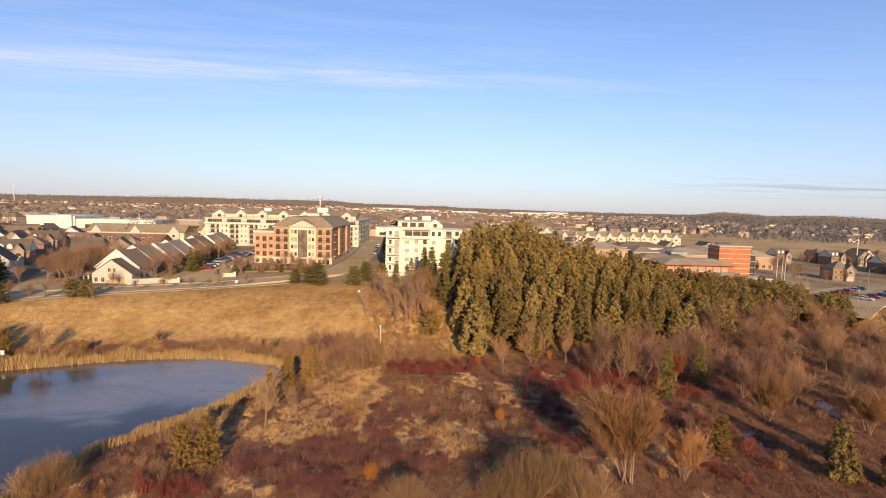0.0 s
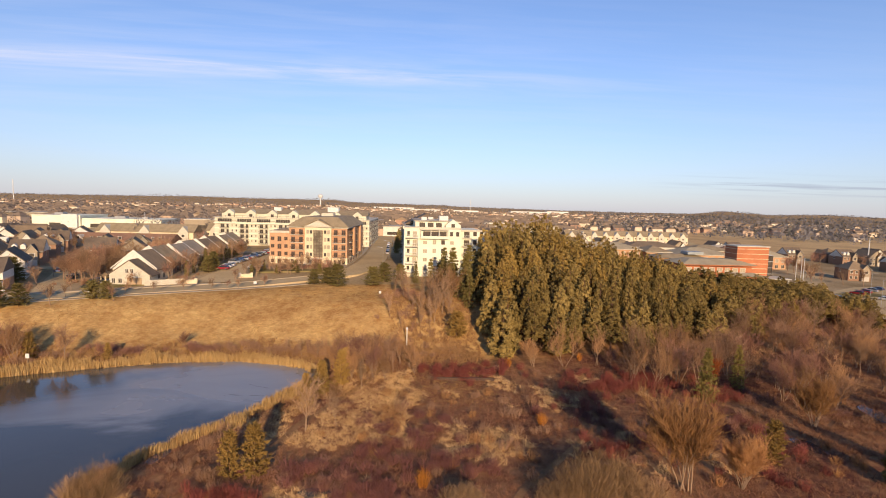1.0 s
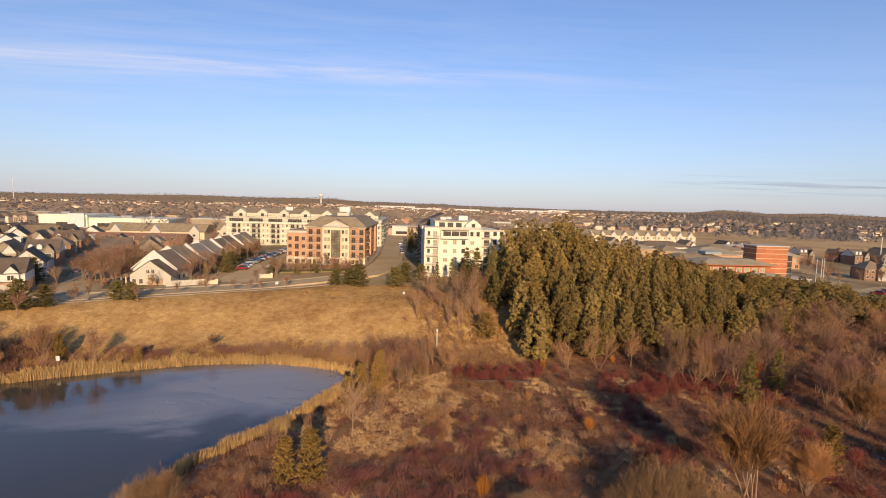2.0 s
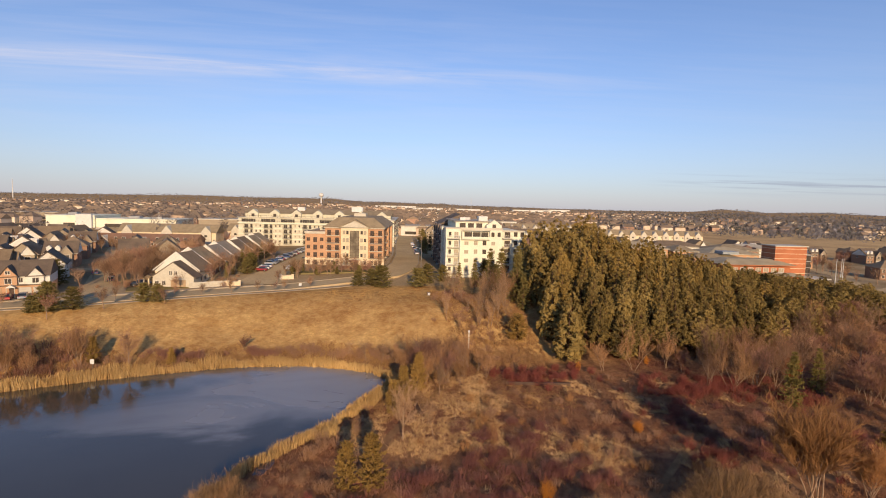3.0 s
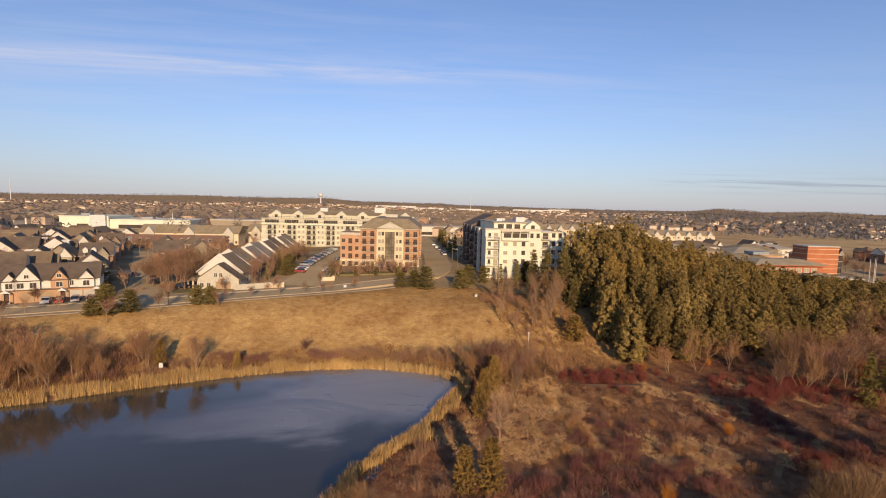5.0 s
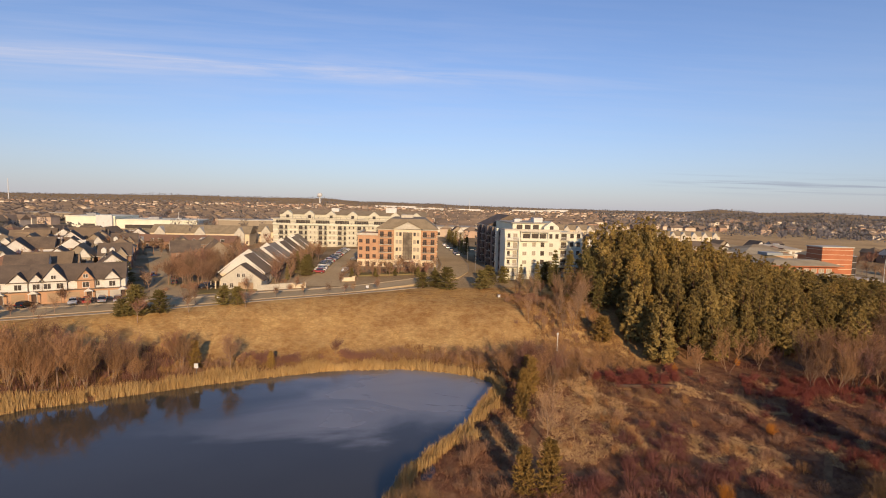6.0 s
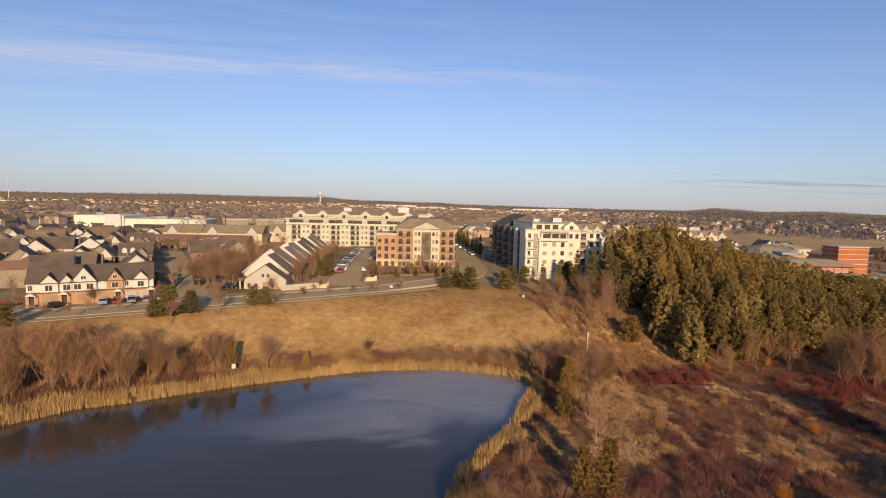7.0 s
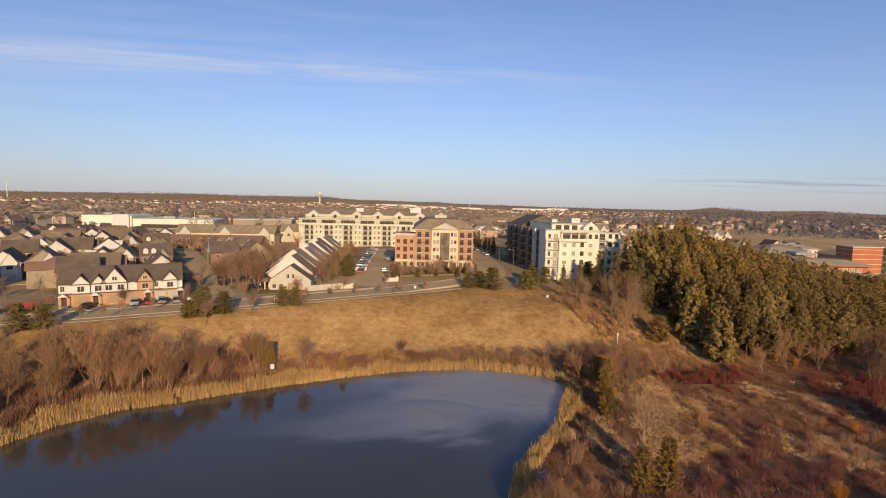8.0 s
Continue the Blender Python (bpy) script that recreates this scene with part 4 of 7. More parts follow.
# ---- stepped row of gabled houses ----
def gabled_house(x, y, w, d, wall_h, ridge, label, front="brick", first=False):
    z = gz(x, y)
    h = thing("gabled_house", pose(x, y, z, 0, 0, 3), label, "house", "stepped gabled row")
    piece(h, "wall", front, (-w / 2, 0, -1.5, w / 2, d - 0.02, wall_h))
    part("gable_wall", Shape().gable(-w / 2 - 0.1, -0.12, w / 2 + 0.1, 0.35, wall_h + 0.02, ridge - wall_h + 0.75, "y"), M["siding"], h, "cream gable wall")
    cap = Shape()
    for sgn in (-1, 1):
        x0, x1, z0, z1 = sgn * (w / 2 + 0.5), 0, wall_h - 0.3, ridge
        cap.add([(x0, 0.1, z0), (x1, 0.1, z1), (x1, d, z1), (x0, d, z0), (x0, 0.1, z0 + 0.25), (x1, 0.1, z1 + 0.25), (x1, d, z1 + 0.25), (x0, d, z0 + 0.25)],
                [(0, 1, 2, 3), (4, 5, 6, 7), (0, 1, 5, 4), (2, 3, 7, 6), (0, 3, 7, 4)])
    part("roof", cap, M[("roof_grey_brown", "roof_olive", "roof_brown")[int(y) % 3]], h, "weathered shingled gable roof")
    barge = Shape()
    for sgn in (-1, 1):
        x0, x1, z0, z1 = sgn * (w / 2 + 0.6), 0, wall_h + 0.05, ridge + 0.45
        barge.add([(x0, -0.2, z0), (x1, -0.2, z1), (x1, -0.2, z1 + 0.42), (x0, -0.2, z0 + 0.42), (x0, 0.09, z0), (x1, 0.09, z1), (x1, 0.09, z1 + 0.42), (x0, 0.09, z0 + 0.42)],
                  [(0, 1, 2, 3), (7, 6, 5, 4), (3, 2, 6, 7), (0, 3, 7, 4), (1, 0, 4, 5)])
    part("bargeboard", barge, M["siding"], h, "white bargeboards")
    for k in range(3):
        window(h, 1.3, 1.5, (w / 2, 2 + 3.2 * k, 1.0), "r")
        window(h, 1.3, 1.5, (-w / 2, 2 + 3.2 * k, 1.0), "l")
    if first:
        window(h, 1.5, 1.3, (0.6, -0.12, wall_h + 1.0), frame="siding")
        top, low = ridge - 2.0, wall_h - 1.1
        piece(h, "front_wing", "trim", (-4.6, -5.0, -1.2, 7.4, -0.13, low), label="cream front wing")
        part("wing_gable", Shape().gable(-4.8, -5.1, 7.6, -0.2, low + 0.01, top - low - 0.05, "y"), M["trim"], h, "cream gable with two windows")
        wr = Shape()
        for sgn in (-1, 1):
            x0, x1, z0, z1 = 1.4 + sgn * 6.7, 1.4, low - 0.3, top
            wr.add([(x0, -5.3, z0), (x1, -5.3, z1), (x1, -0.15, z1), (x0, -0.15, z0), (x0, -5.3, z0 + 0.25), (x1, -5.3, z1 + 0.25), (x1, -0.15, z1 + 0.25), (x0, -0.15, z0 + 0.25)],
                   [(0, 1, 2, 3), (4, 5, 6, 7), (0, 1, 5, 4), (2, 3, 7, 6), (0, 3, 7, 4)])
        part("wing_roof", wr, M["roof_dark"], h, "dark shingled wing roof")
        for wx in (0.7, 2.2):
            window(h, 1.0, 1.3, (wx, -5.1, low + 0.7), frame="siding")
        piece(h, "garage_door", "garage", (0.6, -5.07, 0, 5.0, -5.01, 2.2))
        pt = Shape().gable(-8.2, -4.2, -4.65, 0.2, 2.4, 1.2, "y")
        part("porch_roof", pt, M["roof_brown"], h)
        for px in (-8.0, -6.6, -5.2):
            piece(h, "porch_post", "cream", (px, -4.0, -0.6, px + 0.35, -3.65, 2.4))
        for px in (-3.4, -1.4):
            window(h, 1.2, 1.5, (px, -5.0, 0.5), frame="siding")
    return h


for i in range(8):
    gy = 155 + 11.45 * i
    gx = (-103.4, -104.6)[i % 2] - 0.075 * (gy - 155)
    gw = (13.0, 13.8)[i % 2]
    ridge = 18.5 + 0.012 * (gy - 155) + (0.0, 0.25)[i % 2] - gz(gx, gy)
    gabled_house(gx, gy, gw, 11.2, ridge - (5.4, 5.2)[i % 2], ridge, "cream-gabled house with porch at the row's end" if i == 0 else "brick house with stepped white gable and dark roof",
                 "cream" if i == 0 else "brick_brown", i == 0)


# ---- ordinary houses ----
def house(kind, wall, roof, w, d, h_wall, h_roof, label):
    b = thing("house", pose(0, 0, 0), label, "house", "suburban houses")
    piece(b, "wall", wall, (-w / 2, 0, -2.0, w / 2, d, h_wall))
    if kind == "hip":
        r = Shape().hip(-w / 2 - 0.5, -0.5, w / 2 + 0.5, d + 0.5, h_wall, h_roof)
    elif kind == "gable":
        r = Shape().gable(-w / 2 - 0.3, -0.5, w / 2 + 0.3, d + 0.5, h_wall, h_roof, "x")
        part("gable_wall", Shape().gable(-w / 2 - 0.33, 0.1, w / 2 + 0.33, d - 0.1, h_wall + 0.01, h_roof - 0.45, "x"), M["siding"], b, "white gable ends")
        for dx in (-w * 0.33, -w * 0.08):
            z0 = h_wall + h_roof * 0.28
            part("dormer", Shape().box(dx - 0.75, 0.75, z0 - 0.4, dx + 0.75, d * 0.4, z0 + 0.95).gable(dx - 0.85, 0.65, dx + 0.85, d * 0.42, z0 + 0.95, 0.75, "y"), M["siding"], b, "white dormer")
    else:
        part("gable_wall", Shape().gable(-w / 2, -0.02, w / 2, d + 0.02, h_wall, h_roof - 0.1, "y"), M["siding" if wall == "siding" else "siding_beige"], b)
        r = Shape()
        for sgn in (-1, 1):
            x0, z0, z1 = sgn * (w / 2 + 0.5), h_wall - 0.35, h_wall + h_roof
            r.add([(x0, -0.5, z0), (0, -0.5, z1), (0, d + 0.5, z1), (x0, d + 0.5, z0), (x0, -0.5, z0 + 0.25), (0, -0.5, z1 + 0.25), (0, d + 0.5, z1 + 0.25), (x0, d + 0.5, z0 + 0.25)],
                  [(0, 1, 2, 3), (4, 5, 6, 7), (0, 1, 5, 4), (2, 3, 7, 6), (0, 3, 7, 4)])
    part("roof", r, M[roof], b)
    gx = w * 0.2
    wing, rise = (w * 0.22, 0.75) if kind == "front" else (w * 0.165, 0.6)
    g = Shape().box(gx - wing, -1.2, -2, gx + wing, 0.5, h_wall).gable(gx - wing, -1.2, gx + wing, d * 0.45, h_wall, h_roof * rise, "y")
    part("front_gable", g, M["siding_beige" if wall != "siding" else "siding"], b)
    cap = Shape()
    for sgn in (-1, 1):
        x0, x1, z0, z1 = gx + sgn * (wing + 0.3), gx, h_wall - 0.25, h_wall + h_roof * rise + 0.02
        cap.add([(x0, -1.6, z0), (x1, -1.6, z1), (x1, d * 0.45, z1), (x0, d * 0.45, z0), (x0, -1.6, z0 + 0.2), (x1, -1.6, z1 + 0.2), (x1, d * 0.45, z1 + 0.2), (x0, d * 0.45, z0 + 0.2)],
                [(0, 1, 2, 3), (4, 5, 6, 7), (0, 1, 5, 4), (2, 3, 7, 6), (0, 3, 7, 4)])
    part("gable_roof", cap, M[roof], b)
    face, barge = Shape(), Shape()
    gw, z0, z1 = wing + 0.25, h_wall - 0.1, h_wall + h_roof * rise - 0.05
    face.add([(gx - gw, -1.3, z0), (gx + gw, -1.3, z0), (gx, -1.3, z1), (gx - gw, -1.22, z0), (gx + gw, -1.22, z0), (gx, -1.22, z1)], [(0, 1, 2), (0, 3, 4, 1), (1, 4, 5, 2), (2, 5, 3, 0)])
    part("gable_face", face, M["siding" if wall in ("siding", "cream") or kind == "front" else "siding_beige"], b, "pale gable end")
    for sgn in (-1, 1):
        xa, za, zb = gx + sgn * (gw + 0.15), h_wall - 0.3, h_wall + h_roof * rise
        barge.add([(xa, -1.66, za), (gx, -1.66, zb), (gx, -1.66, zb + 0.3), (xa, -1.66, za + 0.3), (xa, -1.61, za), (gx, -1.61, zb), (gx, -1.61, zb + 0.3), (xa, -1.61, za + 0.3)],
                  [(0, 1, 2, 3), (3, 2, 6, 7), (0, 3, 7, 4), (1, 0, 4, 5)])
    part("bargeboard", barge, M["siding" if wall in ("siding", "cream") else "frame"], b)
    piece(b, "fascia", "siding" if wall in ("siding", "cream") else "frame", (-w / 2 - 0.4, -0.55, h_wall - 0.2, w / 2 + 0.4, -0.45, h_wall + 0.05))
    piece(b, "garage_door", "garage_white", (gx - 1.5, -1.27, 0.05, gx + 1.5, -1.21, 2.3))
    window(b, 1.8, 1.4, (gx, -1.2, 3.4), deep=False)
    for x in (-w * 0.36, -w * 0.14):
        window(b, 1.2, 1.4, (x, 0, 3.4), deep=False)
        window(b, 1.2, 1.5, (x, 0, 0.8), deep=False)
    for x in (-w * 0.25, w * 0.25):
        window(b, 1.6, 1.4, (x, d, 3.4), "b", deep=False)
    window(b, 1.2, 1.4, (w / 2, d * 0.6, 3.4), "r", deep=False)
    window(b, 1.2, 1.4, (-w / 2, d * 0.6, 3.4), "l", deep=False)
    return b


HOUSES = [house("hip", "brick_brown", "roof_brown", 9.6, 10, 5.4, 3.6, "brown brick two-storey house under a hip roof"),
          house("front", "siding_beige", "roof_brown", 8.6, 12, 5.4, 3.8, "beige-sided house under a brown gable roof"),
          house("gable", "brick_brown", "roof_dark", 9.8, 10, 5.2, 4.2, "brick house under a dark shingled roof"),
          house("hip", "siding_beige", "roof_red", 10, 10.5, 5.4, 3.4, "beige house under a reddish hip roof"),
          house("front", "siding", "roof_dark", 8.4, 12, 5.4, 3.8, "white-sided house under a dark gable roof"),
          house("hip", "cream", "roof_olive", 12, 12, 5.6, 3.6, "cream stucco house under an olive-grey roof")]
USED = set()
rh = random.Random(5)


def put_house(x, y, turn, pick=None):
    k = rh.choice((0, 0, 2, 2, 2, 2, 3, 1, 1, 1, 4, 4, 5)) if pick is None else pick
    m = pose(x, y, gz(x, y), 0, 0, turn)
    if k in USED:
        return copy_thing(HOUSES[k], m)
    USED.add(k)
    HOUSES[k].matrix_world = m
    return HOUSES[k]


# rows along the old street's grid, back to back
for v, face in ((26, 180), (53, 0), (74, 180), (101, 0), (122, 180), (149, 0)):
    for i in range(19):
        u = 8 - 10.4 * i + rh.uniform(-0.6, 0.6)
        x, y = U(u, v + (11 if face else 0))
        if y > 0.55 * -x and y > 60:
            put_house(x, y, STREET + face + rh.choice((0, 0, 0, 90, -90)) + rh.uniform(-5, 5))
for v in (62, 84):
    for u in (30, 41):
        x, y = U(u, v)
        put_house(x, y, STREET + rh.choice((0, 180)))
# a yard and a house past the town houses
for u, k in ((-40, 3), (-53, 1), (-66, 0), (-80, 4)):
    put_house(*U(u, 6), STREET, k)


def blocked(x, y):
    for x0, y0, x1, y1 in ((-350, 292, -150, 460), (-210, 240, -40, 340), (-62, 150, 20, 330), (40, 150, 235, 330), (205, 330, 900, 900)):
        if x0 < x < x1 and y0 < y < y1:
            return True
    road = np.interp(y, [270, 340, 480, 720], [-40, -46, -58, -80])
    return abs(x - road) < 13 or (x < -100 and y < 330 and U(0, 165)[1] + (x - U(0, 165)[0]) * 0.56 > y)


for j in range(5):
    y = 250 + 24.5 * j
    step = 13.5 if y < 420 else 16
    n = int(0.98 * y / step)
    for i in range(-n - 4, n + 1):
        x = i * step + rh.uniform(-1.5, 1.5)
        if not blocked(x, y) and rh.random() < 0.74:
            put_house(x, y + rh.uniform(-1.5, 1.5), 4 + (180 if j % 2 else 0) + rh.uniform(-3, 3))


# ---- terrace, dark-roofed hall and shopping hall ----
def terrace(x, y, n, w, label, wall="cream", roof="roof_olive", turn=4.0, h_wall=6.2, gh=3.6, every=1):
    t = thing("terrace", pose(x, y, gz(x, y), 0, 0, turn), label, "terrace")
    L = n * w
    piece(t, "wall", wall, (0, 0, -2, L, 12, h_wall))
    part("roof", Shape().gable(-0.5, -0.6, L + 0.5, 12.6, h_wall, gh + 0.8, "x"), M[roof], t)
    for i in range(n):
        c = (i + 0.5) * w
        if i % every == 0:
            part("gable", Shape().box(c - w * 0.27, -0.9, -2, c + w * 0.27, 1, h_wall).gable(c - w * 0.27, -0.9, c + w * 0.27, 6, h_wall, gh, "y"), M["trim"], t)
        window(t, 1.8, 1.5, (c, -0.9 if i % every == 0 else 0, 3.6), deep=False)
        window(t, 1.2, 1.5, (c - w * 0.38, 0, 3.6), deep=False)
        window(t, 1.2, 1.5, (c + w * 0.38, 0, 0.8), deep=False)
    return t


terrace(-199, 274, 5, 10.5, "beige terrace with three cream gables and olive roof", every=2)
terrace(-196, 250, 5, 10, "low brown-roofed terrace behind bare trees", "brick_brown", "roof_red", h_wall=3.4, gh=2.4, every=3)
terrace(-150, 300, 3, 10, "beige terrace behind the long block", every=1)
terrace(34, 418, 6, 10, "beige terrace with cream gables behind the pines")
terrace(100, 424, 6, 10, "beige terrace with cream gables in the suburb")
terrace(165, 440, 5, 10, "beige terrace with cream gables in the suburb")


def low_office(x, y, w, d, eave, rise, turn, label, wall="brick", roof="roof_tan"):
    """A low brick office under a broad hip roof with a row of pale windows."""
    b = thing("office_building", pose(x, y, gz(x, y), 0, 0, turn), label, "office building", "low offices")
    piece(b, "wall", wall, (0, 0, -2, w, d, eave))
    piece(b, "eave", "trim", (-0.8, -0.8, eave, w + 0.8, d + 0.8, eave + 0.35))
    part("roof", Shape().hip(-1.0, -1.0, w + 1.0, d + 1.0, eave + 0.36, rise), M[roof], b)
    n = int(w / 3.4)
    for i in range(n):
        window(b, 1.8, 2.0, ((i + 0.5) * w / n, 0, eave - 2.9), glass="glass_blind", frame="trim")
        window(b, 1.8, 1.9, ((i + 0.5) * w / n, 0, eave - 6.0), frame="trim")
    for i in range(int(d / 4)):
        window(b, 1.8, 2.0, (w, 3 + 4 * i, eave - 2.9), "r", glass="glass_blind", frame="trim")


low_office(60, 262, 40, 18, 7.6, 3.0, 2, "low brick office with olive hip roof")
low_office(103, 263, 13, 16, 7.4, 2.8, 2, "small brick office beneath an olive roof", roof="roof_olive")
low_office(119, 258, 27, 20, 7.2, 3.0, 2, "low brick office with olive hip roof")
low_office(138, 284, 24, 18, 7.4, 3.0, 2, "brick office under a dark shingled hip roof", "brick_brown", "roof_olive")
low_office(168, 268, 14, 16, 6.6, 3.4, 2, "brick pavilion with cream windows beside the hall")
low_office(112, 312, 34, 20, 6.4, 3.0, 4, "long low shop under a dark roof", "siding", "roof_brown")
low_office(170, 322, 30, 18, 5.6, 2.6, 4, "low pale shop behind the car park", "siding", "roof_grey")


def shopping_hall():
    b = thing("shopping_hall", pose(-321, 378, gz(-321, 378), 0, 0, 8), "long pale flat-roofed shopping hall", "shop building")
    piece(b, "wall", "white", (0, 0, -2, 34, 40, 8.6), (34.02, 2, -2, 92, 40, 6.4), label="pale walls")
    piece(b, "fascia", "white", (-0.4, -0.4, 8.6, 34.3, 40.4, 9.3), (34.3, 1.6, 6.4, 92.4, 40.4, 7.1))
    piece(b, "entrance", "white_paint", (22, -2.5, -2, 33, -0.02, 10.2))
    piece(b, "glass_front", "glass", (12, -0.1, 0, 20, -0.02, 3.4), (40, 1.9, 0, 88, 1.98, 3.0))
    for q in ((8, 14, 9.3, 14, 20, 11), (52, 14, 7.1, 60, 20, 8.8), (72, 16, 7.1, 76, 19, 8.4)):
        piece(b, "roof_plant", "steel", q)
    c = thing("shop_building", pose(-222, 412, gz(-222, 412), 0, 0, 8), "tan flat-roofed shop building", "shop building")
    piece(c, "wall", "siding_beige", (0, 0, -2, 46, 26, 7.0))
    piece(c, "fascia", "trim", (-0.3, -0.3, 7.0, 46.3, 26.3, 7.8))
    piece(c, "glass_front", "glass", (3, -0.1, 0, 43, -0.02, 2.8))


shopping_hall()


# ---- the orange hall beyond the pines ----
def orange_hall():
    b = thing("civic_hall", pose(80.5, 192, 6.6, 0, 0, 2), "orange panelled hall with square tower and flat roofs", "civic building")
    piece(b, "wing", "orange_panel", (8.8, 1, -3, 36, 15, 8.8), label="orange wing under a pale flat roof")
    part("wing_roof", Shape().hip(7.0, -0.8, 37.5, 16, 8.8, 1.8, 6.0), M["roof_tan"], b, "pale low-pitched overhanging roof")
    piece(b, "wing_eave", "orange_panel", (7.1, -0.7, 8.45, 37.4, 15.9, 8.79))
    piece(b, "low_wing", "orange_panel", (24, -6, -3, 36, 0.98, 5.2))
    part("low_roof", Shape().hip(23, -7, 37, 0.9, 5.2, 1.0, 3.0), M["roof_tan"], b)
    piece(b, "tower", "orange_panel", (31.5, 4, -3, 44.5, 12, 15.8), label="square orange tower")
    for i in range(8):
        z = 1.2 + 1.95 * i
        piece(b, "tower_band", "cream", (31.42, 3.92, z, 44.58, 12.08, z + 0.16), label="pale horizontal band")
    piece(b, "tower_cap", "trim", (31.2, 3.7, 15.8, 44.8, 12.3, 16.2))
    piece(b, "rear_hall", "brick", (6, 17, -3, 27, 28, 9.4))
    part("rear_hip", Shape().hip(5, 16.2, 28, 29, 9.4, 1.6, 5.0), M["roof_olive"], b)
    piece(b, "roof_plant", "teal", (19, 18, 11.05, 26, 24, 12.2))
    piece(b, "glass_stair", "glass", (44.6, 5, 2.5, 47.2, 11, 12.5), label="glazed stair")
    fr = Shape()
    for i in range(5):
        fr.box(44.6, 4.9, 2.5 + 2.5 * i - 0.12, 47.35, 11.1, 2.5 + 2.5 * i + 0.12)
    part("stair_frame", fr, M["steel"], b)
    piece(b, "porch_roof", "trim", (36, -5, 4.0, 48, 4, 4.35))
    for x in (40, 44, 47.5):
        part("column", Shape().tube((x, -4, -2), (x, -4, 4.0), 0.28, 0.28, 8), M["trim"], b)
    for i in range(8):
        window(b, 2.2, 1.7, (10.6 + 3.1 * i, 1, 5.9), cols=2, frame="siding", glass="glass_blind")
    for i in range(3):
        window(b, 2.4, 1.6, (26 + 3.6 * i, -6, 2.4), cols=3, frame="frame_dark")
    return b


orange_hall()
for fx, fy in ((129.2, 187.7), (131.8, 188.5), (135.0, 191.5)):
    p = thing("flagpole", at(fx, fy), "slim white flagpole before the orange hall", "flagpole", "flagpoles")
    part("base", Shape().tube((0, 0, -0.3), (0, 0, 0.4), 0.4, 0.35, 8, True), M["concrete"], p)
    part("pole", Shape().tube((0, 0, 0.4), (0, 0, 13), 0.14, 0.08, 8, True), M["white_paint"], p)
for hx, hy, tn, pk in ((189, 229, -8, 0), (246, 244, 0, 0), (176, 312, 4, 3), (214, 306, 0, 2)):
    put_house(hx, hy, tn, pk)


# ---- trees and shrubs ----
def rand_dir(r, flat=0.0):
    a = r.uniform(0, 6.2832)
    z = r.uniform(-1, 1) * (1 - flat)
    k = math.sqrt(max(0.0, 1 - z * z))
    return Vector((k * math.cos(a), k * math.sin(a), z))


def sliver(s, a, b, w, r):
    """A thin three-cornered twig or blade from a to b."""
    d = (b - a)
    side = d.cross(rand_dir(r))
    if side.length < 1e-6:
        side = Vector((1, 0, 0))
    side = side.normalized() * w / 2
    s.add([a - side, a + side, b], [(0, 1, 2)])


def bare_tree(seed, h, stems=1, spread=0.55, trunk_to=0.3, twigs=9, thick=1.0, bark="bark", twig="twig", lean=0.1, light=False):
    """A leafless broadleaf tree: tapered forking limbs and a crown of fine twigs."""
    r = random.Random(seed)
    limbs, fine = Shape(), Shape()

    def grow(p, d, length, rad, level):
        n = 3 if level < 2 else 2
        for i in range(n):
            d = (d + rand_dir(r) * (0.10 if level == 0 else 0.20) + Vector((0, 0, 0.10 if level else 0.02))).normalized()
            q = p + d * (length / n)
            ra, rb = rad * (1 - 0.5 * i / n), rad * (1 - 0.5 * (i + 1) / n)
            if level < 3:
                limbs.tube(p, q, ra, rb, 5 if level == 0 else 3) if level < 2 else sliver(limbs, p, q, ra * 2.4, r)
            else:
                sliver(fine, p, q, 0.08 if light else 0.05, r)
            if level >= 1 or i >= 1:
                kids = ({0: 4, 1: 2, 2: 1} if light else {0: 4, 1: 2, 2: 3} if stems == 1 else {0: 2, 1: 2, 2: 3}).get(level, 0)
                for _ in range(kids):
                    k = p.lerp(q, r.uniform(0.2, 1.0))
                    e = (d * (1 - spread) + rand_dir(r, 0.5) * spread + Vector((0, 0, 0.28 if level == 0 else 0.15))).normalized()
                    grow(k, e, length * (r.uniform(0.5, 0.8) if level else r.uniform(0.42, 0.7)), rb * 0.6, level + 1)
            if level >= 2:
                for _ in range(twigs if level == 2 else max(1, twigs // 2)):
                    k = p.lerp(q, r.random())
                    e = (d * 0.7 + rand_dir(r) * 0.5 + Vector((0, 0, 0.3))).normalized()
                    sliver(fine, k, k + e * h * r.uniform(0.06, 0.14), 0.07 if light else 0.038, r)
            p = q
    for s in range(stems):
        d = Vector((0, 0, 1)) if stems == 1 else (Vector((0, 0, 1)) + rand_dir(r, 0.9) * r.uniform(0.15, 0.5)).normalized()
        base = Vector((0, 0, -0.3)) if stems == 1 else Vector((r.uniform(-0.5, 0.5), r.uniform(-0.5, 0.5), -0.3))
        grow(base, (d + rand_dir(r) * lean).normalized(), h * (trunk_to + 0.24) * r.uniform(0.85, 1.1), 0.017 * h * thick * (1 if stems == 1 else 0.6), 0)
    top = max((v[2] for v in fine.v), default=h)
    k = h / top
    limbs.v = [(x * k, y * k, z * k if z > 0 else z) for x, y, z in limbs.v]
    fine.v = [(x * k, y * k, z * k) for x, y, z in fine.v]
    return limbs.mesh("trunk", M[bark]), fine.mesh("crown", M[twig])


